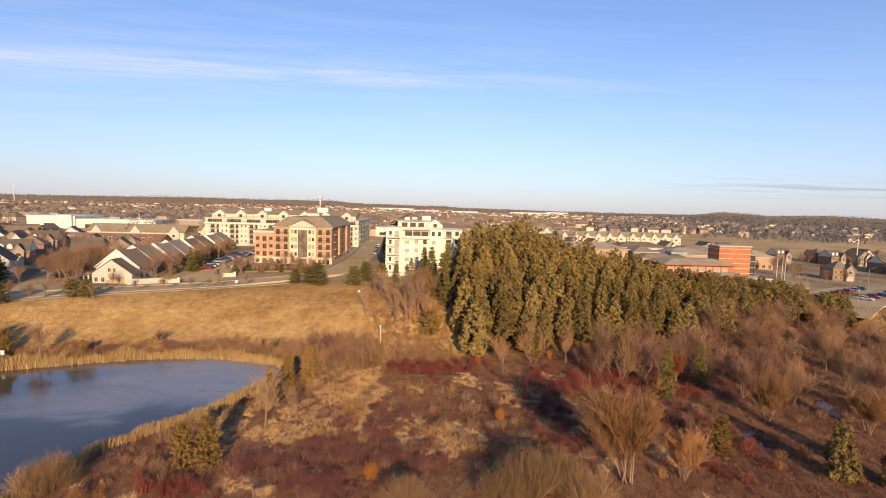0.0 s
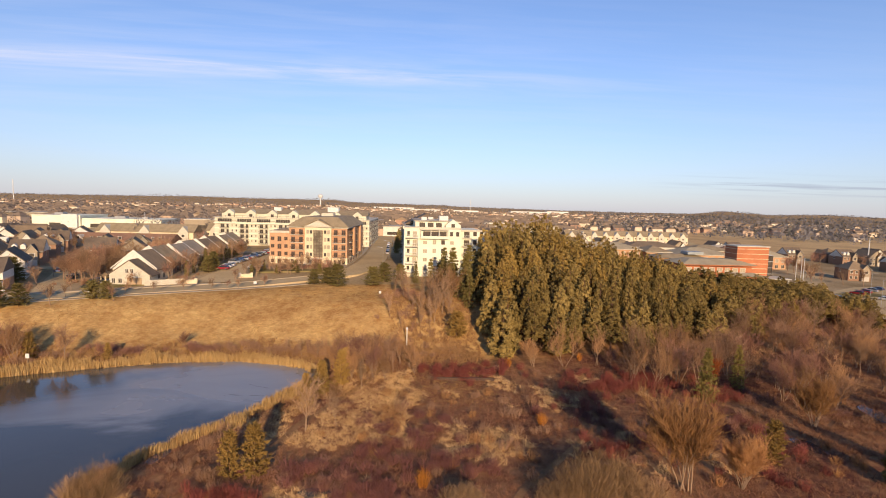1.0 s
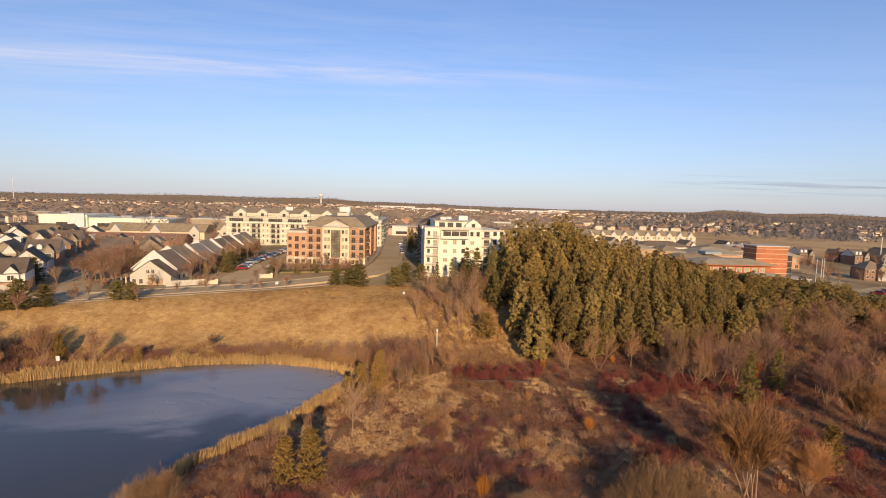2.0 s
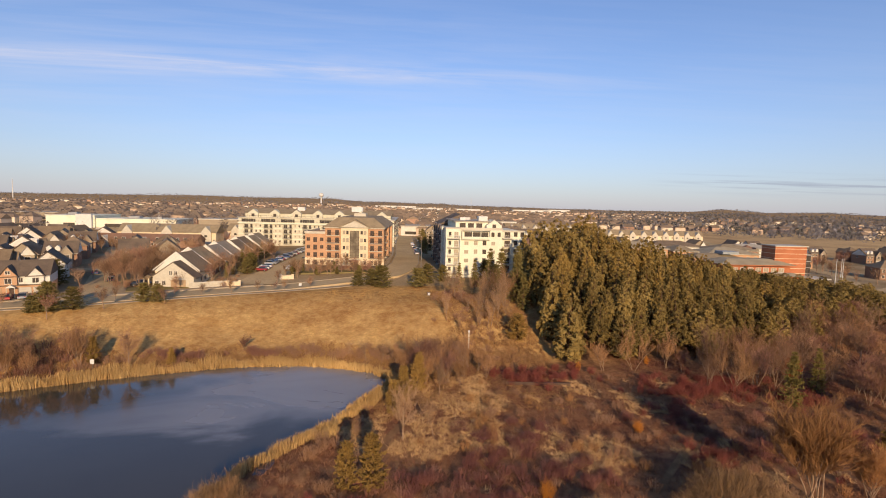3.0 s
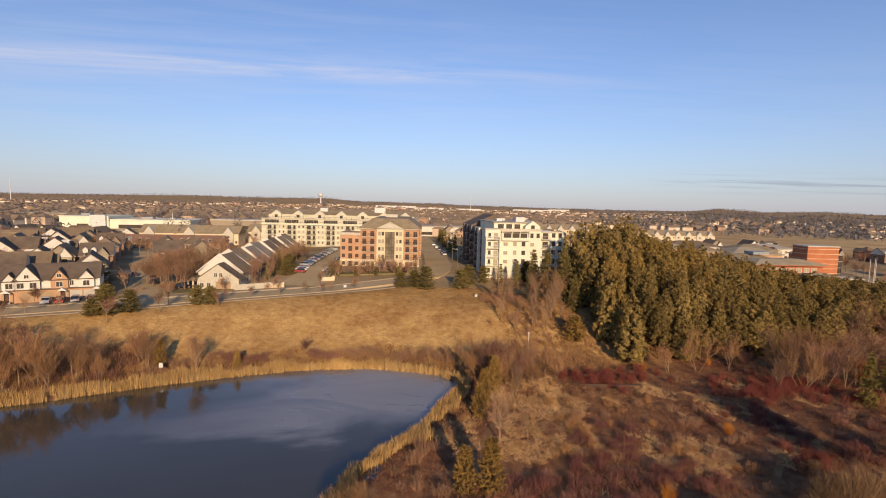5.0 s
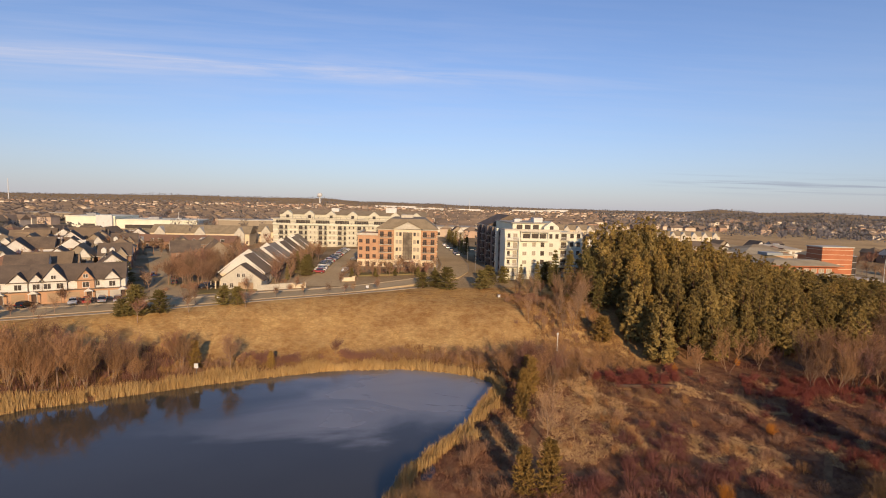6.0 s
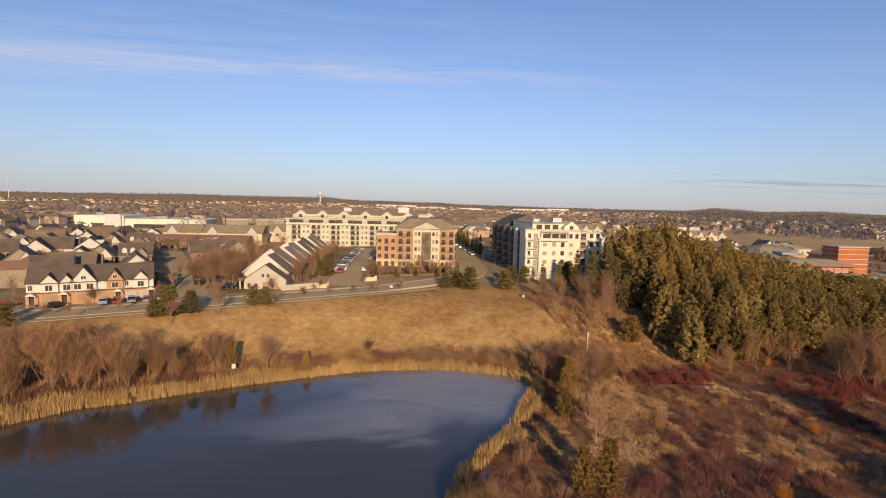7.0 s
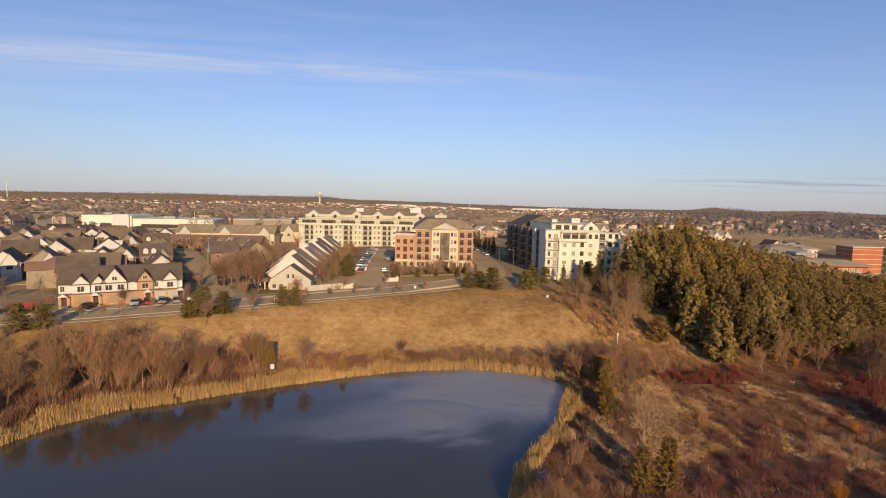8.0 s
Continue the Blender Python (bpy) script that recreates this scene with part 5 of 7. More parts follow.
def conifer(seed, h, base=0.3, radius=3.0, whorls=14, per=6, tufts=6, tri=5, tuft=0.55, droop=-0.1, round_top=0.6, bark="bark_pine", leaf="needles"):
    """An evergreen: straight trunk, whorls of limbs and spiky tufts of needles."""
    r = random.Random(seed)
    wood, leafs = Shape(), Shape()
    wood.tube((0, 0, -0.4), (0, 0, h * 0.55), 0.013 * h, 0.008 * h, 6)
    wood.tube((0, 0, h * 0.55), (0, 0, h * 0.97), 0.008 * h, 0.02, 4)
    for w in range(whorls):
        k = (w + r.uniform(0, 0.8)) / whorls
        z = h * (base + (1 - base) * k)
        reach = radius * ((1 - k) ** round_top * (0.55 + 0.45 * min(1, k * 4 + 0.3))) + 0.25
        turn = r.uniform(0, 6.28)
        for i in range(per):
            a = turn + 6.2832 * i / per + r.uniform(-0.35, 0.35)
            ln = reach * r.uniform(0.65, 1.12)
            d = Vector((math.cos(a), math.sin(a), droop + 0.55 * k + r.uniform(-0.12, 0.15)))
            root = Vector((0, 0, z))
            tip = root + d * ln
            if ln > 0.8:
                sliver(wood, root, tip, 0.09, r)
            for t in range(tufts):
                f = 0.25 + 0.8 * (t + r.random()) / tufts
                c = root.lerp(tip, f) + rand_dir(r) * 0.3 * ln * 0.4
                for _ in range(tri):
                    e = (rand_dir(r, 0.2) + d * 0.7 + Vector((0, 0, 0.35))).normalized() * tuft * r.uniform(0.6, 1.3)
                    sliver(leafs, c - e * 0.35, c + e, tuft * r.uniform(0.35, 0.6), r)
    return wood.mesh("trunk", M[bark]), leafs.mesh("crown", M[leaf])


def pine(seed, h, base=0.35, radius=3.0, clumps=90, tri=26, size=0.8, leaf="needles"):
    """A plantation pine: bare lower trunk and a domed crown of many rounded needle clumps on short limbs."""
    r = random.Random(seed)
    wood, leafs = Shape(), Shape()
    wood.tube((0, 0, -0.4), (0, 0, h * 0.55), 0.013 * h, 0.008 * h, 6)
    wood.tube((0, 0, h * 0.55), (0, 0, h * 0.95), 0.008 * h, 0.03, 4)
    for i in range(int(h * base / 1.6)):             # dead snags below the crown
        z, a = r.uniform(0.12, base) * h, r.uniform(0, 6.28)
        sliver(wood, Vector((0, 0, z)), Vector((math.cos(a) * 1.3, math.sin(a) * 1.3, z - 0.1)), 0.07, r)
    for i in range(clumps):
        k = 1 - (1 - (i + r.random()) / clumps) ** 0.62
        a = 2.39996 * i + r.uniform(-0.5, 0.5)
        reach = radius * max(0.0, 1 - k) ** 0.52 * (0.75 + 0.25 * min(1.0, 5 * k)) * r.uniform(0.68, 1.04)
        z = h * (base + (1 - base) * k * 0.96) + r.uniform(-0.4, 0.4)
        out = Vector((math.cos(a), math.sin(a), 0))
        c = out * reach + Vector((0, 0, z))
        if reach > 0.8:
            sliver(wood, Vector((0, 0, z - 0.25 * reach)), c, 0.09, r)
        cs = size * (0.65 + 0.45 * (1 - k)) * r.uniform(0.75, 1.2)
        for _ in range(tri):                         # each spray lies on the outside of its clump
            e = (rand_dir(r) + out * 0.45 + Vector((0, 0, 0.35))).normalized()
            n = (e * 0.8 + out * 0.45 + Vector((0, 0, 0.2)) + rand_dir(r) * 1.35).normalized()
            t = n.cross(rand_dir(r)).normalized()
            t = (t + out * 0.35 + Vector((0, 0, 0.25)) - n * 0.2).normalized()
            p, w = c + e * cs * r.uniform(0.55, 1.0), n.cross(t).normalized() * cs * r.uniform(0.22, 0.4)
            leafs.add([p - t * cs * 0.45 - w, p - t * cs * 0.45 + w, p + t * cs * r.uniform(0.5, 0.85)], [(0, 1, 2)])
    return wood.mesh("trunk", M["bark_pine"]), leafs.mesh("crown", M[leaf])


def shrub(seed, h, wide, stems, twig, lean=0.6, width=0.04, forks=5):
    """A domed bush: arching stems that fork into short fine twigs."""
    r = random.Random(seed)
    s = Shape()
    for _ in range(stems):
        a, q = r.uniform(0, 6.2832), math.sqrt(r.random())
        p = Vector((math.cos(a), math.sin(a), 0)) * q * wide * 0.22 + Vector((0, 0, -0.1))
        spread = wide * (0.26 + 0.32 * lean) * q
        tip = Vector((math.cos(a) * spread, math.sin(a) * spread, h * math.sqrt(1 - 0.75 * q * q) * r.uniform(0.7, 1.0))) + rand_dir(r) * 0.1 * h
        sliver(s, p, tip, width * 1.2, r)
        for _ in range(forks):
            k = p.lerp(tip, r.uniform(0.4, 1.0))
            sliver(s, k, k + ((tip - p).normalized() * 0.6 + rand_dir(r, 0.2) * 0.6 + Vector((0, 0, 0.2))) * h * r.uniform(0.12, 0.28), width * 0.75, r)
    return s.mesh("shrub", M[twig])


rv = random.Random(77)


def plant(name, meshes, x, y, scale, label, category, group, sink=0.0, wide=1.0):
    z = gz(x, y)
    ob = thing(name, pose(x, y, z - sink, 0, 0, rv.uniform(0, 360)) @ Matrix.Diagonal((scale * wide, scale * wide, scale * rv.uniform(0.93, 1.08), 1)), label, category, group)
    part("trunk", meshes[0], None, ob)
    part("crown", meshes[1], None, ob)
    return ob


PINE = [pine(10 + i, 20, 0.30 + 0.05 * (i % 3), 2.75 + 0.3 * (i % 2), 80, 28, 0.74) for i in range(5)]
PINE_Y = [pine(30 + i, 20, 0.33, 2.7, 76, 28, 0.72, leaf="needles_yellow") for i in range(2)]
PINE_TOP = [pine(70 + i, 20, 0.44, 2.9, 60, 26, 0.82, "needles" if i % 4 else "needles_yellow") for i in range(5)]
SPRUCE = [conifer(40 + i, 11, 0.04, 2.4, 18, 7, 5, 4, 0.5, -0.35, 0.9, leaf="needles_dark") for i in range(3)]
CEDAR = [conifer(50 + i, 5, 0.03, 1.15, 14, 7, 4, 5, 0.36, 0.25, 0.7, leaf="needles_cedar") for i in range(3)]
CEDAR_DARK = [conifer(54 + i, 5, 0.03, 1.25, 14, 7, 5, 5, 0.32, 0.2, 0.75, leaf="needles_dark") for i in range(3)]
EDGE_PINE = [pine(60 + i, 17, 0.08, 3.8, 110, 28, 0.9) for i in range(3)]
OAK_S = [bare_tree(105 + i, 11, 1, 0.55, 0.3, 3, twig=("twig", "twig_grey", "twig_purple")[i % 3], light=True) for i in range(5)]
OAK = [bare_tree(100 + i, 11, 1, 0.55, 0.3, 4) for i in range(4)]
OAK_GREY = [bare_tree(120 + i, 11, 1, 0.5, 0.34, 4, bark="bark_pale", twig="twig_grey") for i in range(3)]
WILLOW = [bare_tree(140 + i, 10, 8, 0.46, 0.30, 9, bark="bark_pale", twig="twig_orange", thick=0.85) for i in range(2)]
UPRIGHT = [bare_tree(145 + i, 13, 3, 0.36, 0.36, 4, bark="bark_pale", twig=("twig_warm", "twig")[i % 2], thick=0.7) for i in range(3)]
CLUMP = [bare_tree(150 + i, 9, 5, 0.45, 0.34, 3, bark="bark_pale", twig="twig_warm", thick=0.8) for i in range(3)]
PURPLE = [bare_tree(160 + i, 8, 3, 0.5, 0.3, 4, twig="twig_purple", thick=0.8) for i in range(2)]
RUST = [bare_tree(170, 9, 1, 0.55, 0.3, 14, twig="twig_rust")]
LOWWOOD = [bare_tree(190 + i, 11, 3 + i % 2, 0.48, 0.3, 3, bark="bark_pale" if i % 2 else "bark", twig=("twig", "twig_purple", "twig_warm")[i], thick=0.8) for i in range(3)]
SPRUCE_LIT = [conifer(47, 11, 0.04, 2.4, 18, 7, 5, 4, 0.5, -0.35, 0.9, leaf="needles_lit")]
BIRCH = [bare_tree(180 + i, 11, 1, 0.35, 0.5, 2, bark="bark_pale", twig="twig_grey", thick=0.7) for i in range(2)]


# pine plantation on the slope: tall in the west, lower towards the east
def grove():
    for j in range(15):
        for i in range(26):
            x = 7.5 + 4.4 * i + rv.uniform(-1.1, 1.1) + 2.2 * (j % 2)
            y = 113 + 4.4 * j + rv.uniform(-1.2, 1.2) + np.interp(x, [0, 8, 40, 70, 100], [6, 0, 4, 14, 28])
            back = np.interp(x, [0, 15, 60, 110], [164, 169, 170, 182])
            if y > back or rv.random() < 0.05:
                continue
            first = 113 + np.interp(x, [0, 8, 40, 70, 100], [6, 0, 4, 14, 28])
            rear = np.interp(x, [5, 12, 28, 40, 53, 73, 98, 115], [30.0, 32.8, 33.2, 29.6, 24.8, 19.8, 16.0, 13.0])
            crest = 13.5 + (rear - 13.5) * max(0.0, min(1.0, (y - first) / (back - first))) ** 0.75
            tall = max(crest - gz(x, y) + rv.uniform(-1.9, 0.9), 6.5)
            if x > 62 and rv.random() < 0.15:
                continue
            if (j < 3 and rv.random() < 0.15) or x < 9 or (x > 62 and rv.random() < 0.6) or tall < 8:
                pool = EDGE_PINE
            else:
                pool = PINE_TOP if j > 5 else PINE_Y if rv.random() < 0.16 else PINE
            size = tall / (17 if pool is EDGE_PINE else 20)
            plant("pine_tree", rv.choice(pool), x, y, size, "tall plantation pine with sunlit olive crown" if pool is not PINE_Y else "tall pine with yellowing needles",
                  "pine tree", "pine plantation", wide=max(1.0, 0.8 / size) * rv.uniform(0.92, 1.18))


grove()
# dark spruces and edge trees on the grove's western flank
for x, y, k in ((0.5, 141, 1.0), (-3, 150, 1.05), (2, 150, 1.1), (-5.5, 158, 0.9), (-10, 163, 0.62), (-15, 165, 0.5), (1.5, 136, 0.7)):
    plant("spruce_tree", rv.choice(SPRUCE), x, y, k * 1.25, "dark green spruce at the grove's edge", "spruce tree", "edge spruces")
plant("cedar_tree", CEDAR[0], -2.0, 121.5, 1.25, "bushy yellow-green cedar below the grove", "cedar tree", "cedars", wide=1.9)
plant("spruce_tree", SPRUCE_LIT[0], 43.5, 90, 0.95, "sunlit young spruce among bare trees", "spruce tree", "wood spruces")
plant("spruce_tree", SPRUCE_LIT[0], 53.5, 97, 0.75, "small dark spruce among bare trees", "spruce tree", "wood spruces")
plant("pine_tree", EDGE_PINE[0], 54, 62, 0.52, "small open-branched pine in the lowland", "pine tree", "lowland pines")
plant("pine_tree", EDGE_PINE[1], 60, 60, 0.5, "small open-branched pine in the lowland", "pine tree", "lowland pines")
for x, y, k in ((-32.6, 60.6, 1.25), (-29.4, 60.6, 1.45), (41.5, 68, 1.25), (-29.0, 82.5, 1.1), (-27.6, 88.0, 1.25), (-25.3, 98, 1.1), (-78.0, 104.8, 0.75), (-92.5, 102, 1.1), (-25.2, 93.5, 1.3)):
    plant("cedar_tree", rv.choice(CEDAR), x, y, k, "bushy yellow-green cedar in dry growth", "cedar tree", "cedars", wide=1.05)
# street-side evergreens above the meadow
for x, y, k in ((-112.5, 116, 1.15), (-108.5, 118.3, 1.0), (-115, 114.5, 0.75), (-97.5, 128, 0.8), (-94.5, 129, 0.75), (-142, 101, 1.0), (-138.5, 103, 0.8), (-43.5, 160.5, 0.9), (-39.8, 157.5, 1.15),
                (-47.5, 158.5, 0.9), (-28.5, 159, 1.0), (-25.6, 165.5, 1.1), (-20.5, 168, 1.0), (-6, 168, 1.2), (-3, 167, 1.1), (-135, 147, 1.35), (-88, 172, 1.0), (-89, 178, 1.0)):
    plant("cedar_tree", rv.choice(CEDAR_DARK), x, y, k * 1.15, "dense dark evergreen beside the street", "evergreen", "street evergreens", wide=rv.uniform(1.6, 2.2))

for i in range(11):
    plant("spruce_tree", rv.choice(SPRUCE), -92.2 - 0.09 * 5 * i + rv.uniform(-0.8, 0.8), 166 + 5 * i, rv.uniform(0.42, 0.6), "small dark spruce between houses and parking lot", "spruce tree", "parking spruces")
for i in range(14):
    plant("spruce_tree", rv.choice(SPRUCE), -27.5 - i * 0.55 + rv.uniform(-2, 2), 243 + 7.5 * i, rv.uniform(0.6, 0.85), "dark spruce beside the street between blocks", "spruce tree", "street spruces")

# lone bare trees
BARE = [("willow_tree", WILLOW, 25, 60, 1.55, "spreading willow with orange twigs and pale limbs"), ("willow_tree", WILLOW, 56.5, 80, 1.05, "spreading willow with orange twigs and pale limbs"),
        ("willow_tree", WILLOW, 33, 61, 0.9, "reddish bare willow beside the big one"), ("willow_tree", WILLOW, 70, 76, 0.9, "bare orange-brown willow in the lowland"),
        ("bare_tree", OAK_GREY, -26.6, 73.6, 0.84, "small pale-barked bare tree by the path"), ("bare_tree", BIRCH, -22, 75.0, 0.8, "slim pale-barked bare tree by the path"),
        ("bare_tree", CLUMP, -24, 97, 0.9, "bare multi-stemmed tree by the pond"), ("bare_tree", CLUMP, -20, 101, 0.9, "bare multi-stemmed tree by the pond"),
        ("bare_tree", OAK, -16, 102, 0.75, "bare round-crowned tree by the pond"), ("bare_tree", OAK, -23, 106, 0.7, "bare round-crowned tree by the pond"),
        ("bare_tree", BIRCH, -8, 127, 1.4, "tall pale bare tree beside the grove"), ("bare_tree", BIRCH, -6, 131, 1.45, "tall pale bare tree beside the grove"),
        ("bare_tree", BIRCH, -10, 134, 1.2, "tall pale bare tree beside the grove"), ("bare_tree", CLUMP, -4, 137, 1.3, "bare multi-stemmed tree beside the grove"),
        ("bare_tree", BIRCH, -17, 141, 0.95, "slim bare tree on the slope"), ("bare_tree", BIRCH, -15, 137, 0.9, "slim bare tree on the slope"), ("bare_tree", BIRCH, -20, 146, 0.9, "slim bare tree on the slope")] + [
        ("bare_tree", BIRCH, -34.0, 108.5, 0.55, "slim pale sapling among reeds"), ("bare_tree", BIRCH, -37.5, 110, 0.55, "slim pale sapling among reeds"), ("bare_tree", BIRCH, -42, 111.5, 0.45, "slim pale sapling among reeds"),
        ("rusty_tree", RUST, 49, 98, 0.85, "tree still holding rusty orange leaves"), ("bare_tree", UPRIGHT, 21.5, 108, 0.95, "tall vase-shaped bare tree before the pines"),
        ("bare_tree", CLUMP, 14.5, 107, 0.85, "pale bushy bare tree before the pines"), ("bare_tree", UPRIGHT, 29, 109, 0.8, "tall vase-shaped bare tree before the pines"),
        ("bare_tree", UPRIGHT, 35, 102, 1.05, "tall bare tree before the pines"), ("bare_tree", UPRIGHT, 38.5, 99, 1.0, "tall bare tree before the pines"), ("bare_tree", UPRIGHT, 36.5, 97, 0.9, "tall bare tree before the pines"),
        ("bare_tree", UPRIGHT, 43, 103, 1.0, "tall bare tree before the pines"), ("bare_tree", UPRIGHT, 46, 98, 0.95, "tall bare tree before the pines"), ("bare_tree", CLUMP, 51, 106, 1.1, "tall bare tree before the pines"),
        ("bare_tree", CLUMP, -28, 101.5, 0.6, "bare multi-stemmed tree by the pond"), ("bare_tree", OAK_GREY, -21, 92, 0.6, "bare round-crowned tree by the pond"),
        ("bare_tree", CLUMP, -17, 96, 0.7, "bare multi-stemmed tree by the pond"), ("bare_tree", CLUMP, -13, 105, 0.7, "bare multi-stemmed tree by the pond"),
        ("bare_tree", CLUMP, -45.5, 55, 0.62, "bare multi-stemmed tree by the water"), ("bare_tree", BIRCH, -12, 128, 1.1, "slim bare tree on the slope"),
        ("bare_tree", LOWWOOD, -25.5, 100, 0.8, "dense brown bare tree by the pond"), ("bare_tree", LOWWOOD, -22.5, 104, 0.85, "dense brown bare tree by the pond"), ("bare_tree", LOWWOOD, -19.5, 97.5, 0.7, "dense brown bare tree by the pond"), ("bare_tree", CLUMP, -9, 143, 0.8, "bare multi-stemmed tree beside the grove")]
for nm, pool, x, y, k, lab in BARE:
    plant(nm, rv.choice(pool), x, y, k, lab, "tree", "lone bare trees")
for x, y, k in ((-29.5, 102.5, 0.75), (-27, 105.5, 0.85), (-23.5, 108, 0.8), (-18.5, 104, 0.85), (-15, 107.5, 0.8), (-24.5, 95, 0.6), (-11.5, 101, 0.6)):
    plant("bare_tree", LOWWOOD[2], x, y, k, "dense warm-brown bare tree by the pond", "tree", "pond bank trees")
# thicket of grey-brown trees on the pond's far western shore
for x, y, k, pool in ((-131, 84, 1.1, CLUMP), (-125, 86, 1.15, CLUMP), (-120, 89, 1.3, CLUMP), (-116, 90, 1.35, CLUMP), (-109.5, 92, 1.3, CLUMP), (-106, 96, 0.9, OAK), (-124, 93, 1.1, PURPLE),
                      (-114, 97, 1.1, PURPLE), (-134, 90, 0.85, OAK), (-140, 88, 1.0, CLUMP), (-95, 101, 1.1, CLUMP), (-97, 103.5, 0.9, PURPLE), (-85.5, 102.5, 0.85, OAK), (-130, 78, 1.0, CLUMP),
                      (-137, 80, 1.0, OAK), (-66, 112.5, 0.6, PURPLE), (-103, 98, 0.8, OAK), (-118, 96, 1.0, OAK), (-128, 81, 0.9, OAK)) + ((-122, 84, 0.9, PURPLE), (-112, 91, 1.0, OAK),
                      (-145, 84, 1.0, CLUMP), (-100.5, 95, 0.7, CLUMP), (-134, 73, 1.0, CLUMP), (-127, 75, 0.8, PURPLE), (-119, 101, 0.7, PURPLE), (-109, 101, 0.7, OAK), (-142, 95, 0.7, PURPLE), (-118, 87.5, 1.2, CLUMP), (-122.5, 82.5, 1.1, CLUMP), (-107, 91.5, 1.1, CLUMP), (-113.5, 88.5, 1.0, CLUMP),
                      (-127.5, 89, 1.0, OAK), (-133, 84, 1.0, CLUMP), (-137.5, 86, 0.9, PURPLE), (-129, 94, 0.8, OAK), (-121, 92.5, 0.9, PURPLE), (-104, 94, 0.9, CLUMP), (-139, 76, 1.0, CLUMP)):
    plant("bare_tree", rv.choice(pool), x, y, k, "bare grey-brown tree on the pond's shore", "tree", "shore trees")
# bare woods east of and below the grove
count = 0
while count < 165:
    x, y = rv.uniform(26, 165), rv.uniform(76, 160)
    edge = np.interp(x, [20, 40, 60, 80, 100, 120, 165], [108, 112, 124, 140, 148, 128, 132])
    lower = np.interp(x, [26, 30, 45, 60, 70, 90, 165], [105, 100, 93, 86, 78, 76, 90])
    if y > edge or y < lower:
        continue
    count += 1
    pool = rv.choice((LOWWOOD, LOWWOOD, LOWWOOD, OAK_GREY, PURPLE, OAK))
    plant("bare_tree", rv.choice(pool), x, y, rv.uniform(0.7, 1.15), "bare brown tree in the lowland wood", "tree", "lowland wood")
for i in range(52):
    x, y = rv.uniform(140, 280), rv.uniform(208, 300)
    plant("garden_tree", rv.choice(OAK_S), x, y, rv.uniform(0.7, 1.1), "bare brown tree beside the eastern road", "tree", "eastern road trees")
# street and garden trees
for x, y, k in ((-103, 121, 0.55), (-92, 128, 0.5), (-110.5, 113, 0.6), (-150, 108, 0.4), (-131, 110, 0.4), (-70, 145.5, 0.35), (-113, 152, 0.95), (-117, 157, 1.05), (-112, 163, 1.0), (-116, 168, 0.95), (-120, 161, 1.0), (-123, 168, 1.0), (-127, 183, 1.0), (-121, 174, 1.05),
                (-114, 176, 0.9), (-119, 181, 0.85), (-124, 176, 0.7), (-98.5, 151, 0.62), (-92.5, 155, 0.6), (-91, 163, 0.65), (-92, 171, 0.7), (-93, 182, 0.75)) + ((-92, 193, 0.8), (-94, 205, 0.8),
                (-95, 216, 0.8), (-126, 145, 0.7), (-130, 150, 0.7), (-133, 160, 0.7), (-72, 180, 0.45), (-66, 182, 0.42), (-60, 182, 0.45), (-55, 184, 0.4), (-49, 185, 0.45), (-118, 195, 0.8),
                (-124, 205, 0.9), (-130, 215, 0.9), (-120, 222, 0.9), (-136, 230, 0.9), (-124, 240, 0.9), (-140, 242, 0.8), (-30, 262, 0.8), (-27, 275, 0.8), (-46, 205, 0.4), (-46, 216, 0.4), (-47, 228, 0.4)):
    plant("garden_tree", rv.choice(OAK_S), x, y, k, "bare street tree among houses", "tree", "street trees")
for i in range(15):
    k = i / 14
    x, y = -150 + 88 * k, 104.5 + 48 * k
    plant("street_tree", rv.choice(rv.choice((OAK, OAK_GREY))), x + rv.uniform(-1.5, 1.5), y + rv.uniform(-0.4, 0.4), rv.uniform(0.36, 0.52), "small bare tree on the verge above the meadow", "tree", "verge trees")
    if i % 2:
        plant("street_tree", rv.choice(OAK), x - 5.5, y + 10.8, rv.uniform(0.4, 0.55), "small bare tree before the houses", "tree", "verge trees")
rp = random.Random(31)
for i in range(42):
    x = rp.uniform(-74, -43)
    y = 176.5 + (x + 74) * 0.16 + rp.uniform(-10.5, 2.5)
    if i % 3 == 2:
        plant("cedar_tree", rp.choice(CEDAR_DARK), x, y, rp.uniform(0.5, 0.75), "small dark evergreen planted before the brick block", "evergreen", "planting before the block")
    else:
        plant("garden_tree", rp.choice(rp.choice((OAK_S, OAK_GREY))), x, y, rp.uniform(0.42, 0.68), "small bare tree planted before the brick block", "tree", "planting before the block")
for i in range(16):
    plant("garden_tree", rv.choice(OAK_S), rv.uniform(-190, -158), rv.uniform(212, 243), rv.uniform(0.6, 0.95), "bare street tree among houses", "tree", "street trees")
for i in range(26):
    x, y = (rv.uniform(-128, -106), rv.uniform(147, 182)) if i % 3 else (rv.uniform(-97, -89), rv.uniform(160, 215))
    plant("garden_tree", rv.choice(rv.choice((OAK, OAK, OAK_GREY, LOWWOOD))), x, y, rv.uniform(0.6, 1.0), "bare street tree among houses", "tree", "street trees")
for i in range(15):
    plant("garden_tree", rv.choice(rv.choice((OAK, OAK_GREY, LOWWOOD))), rv.uniform(-127, -109), rv.uniform(150, 185), rv.uniform(0.85, 1.15), "tall bare street tree beside the gabled row", "tree", "street trees")
for i in range(16):
    x, y = rv.uniform(-20, 0), rv.uniform(120, 160)
    plant("bare_tree", rv.choice(rv.choice((BIRCH, BIRCH, BIRCH, CLUMP))), x, y, rv.uniform(0.5, 0.95), "slim bare tree on the slope", "tree", "slope saplings")
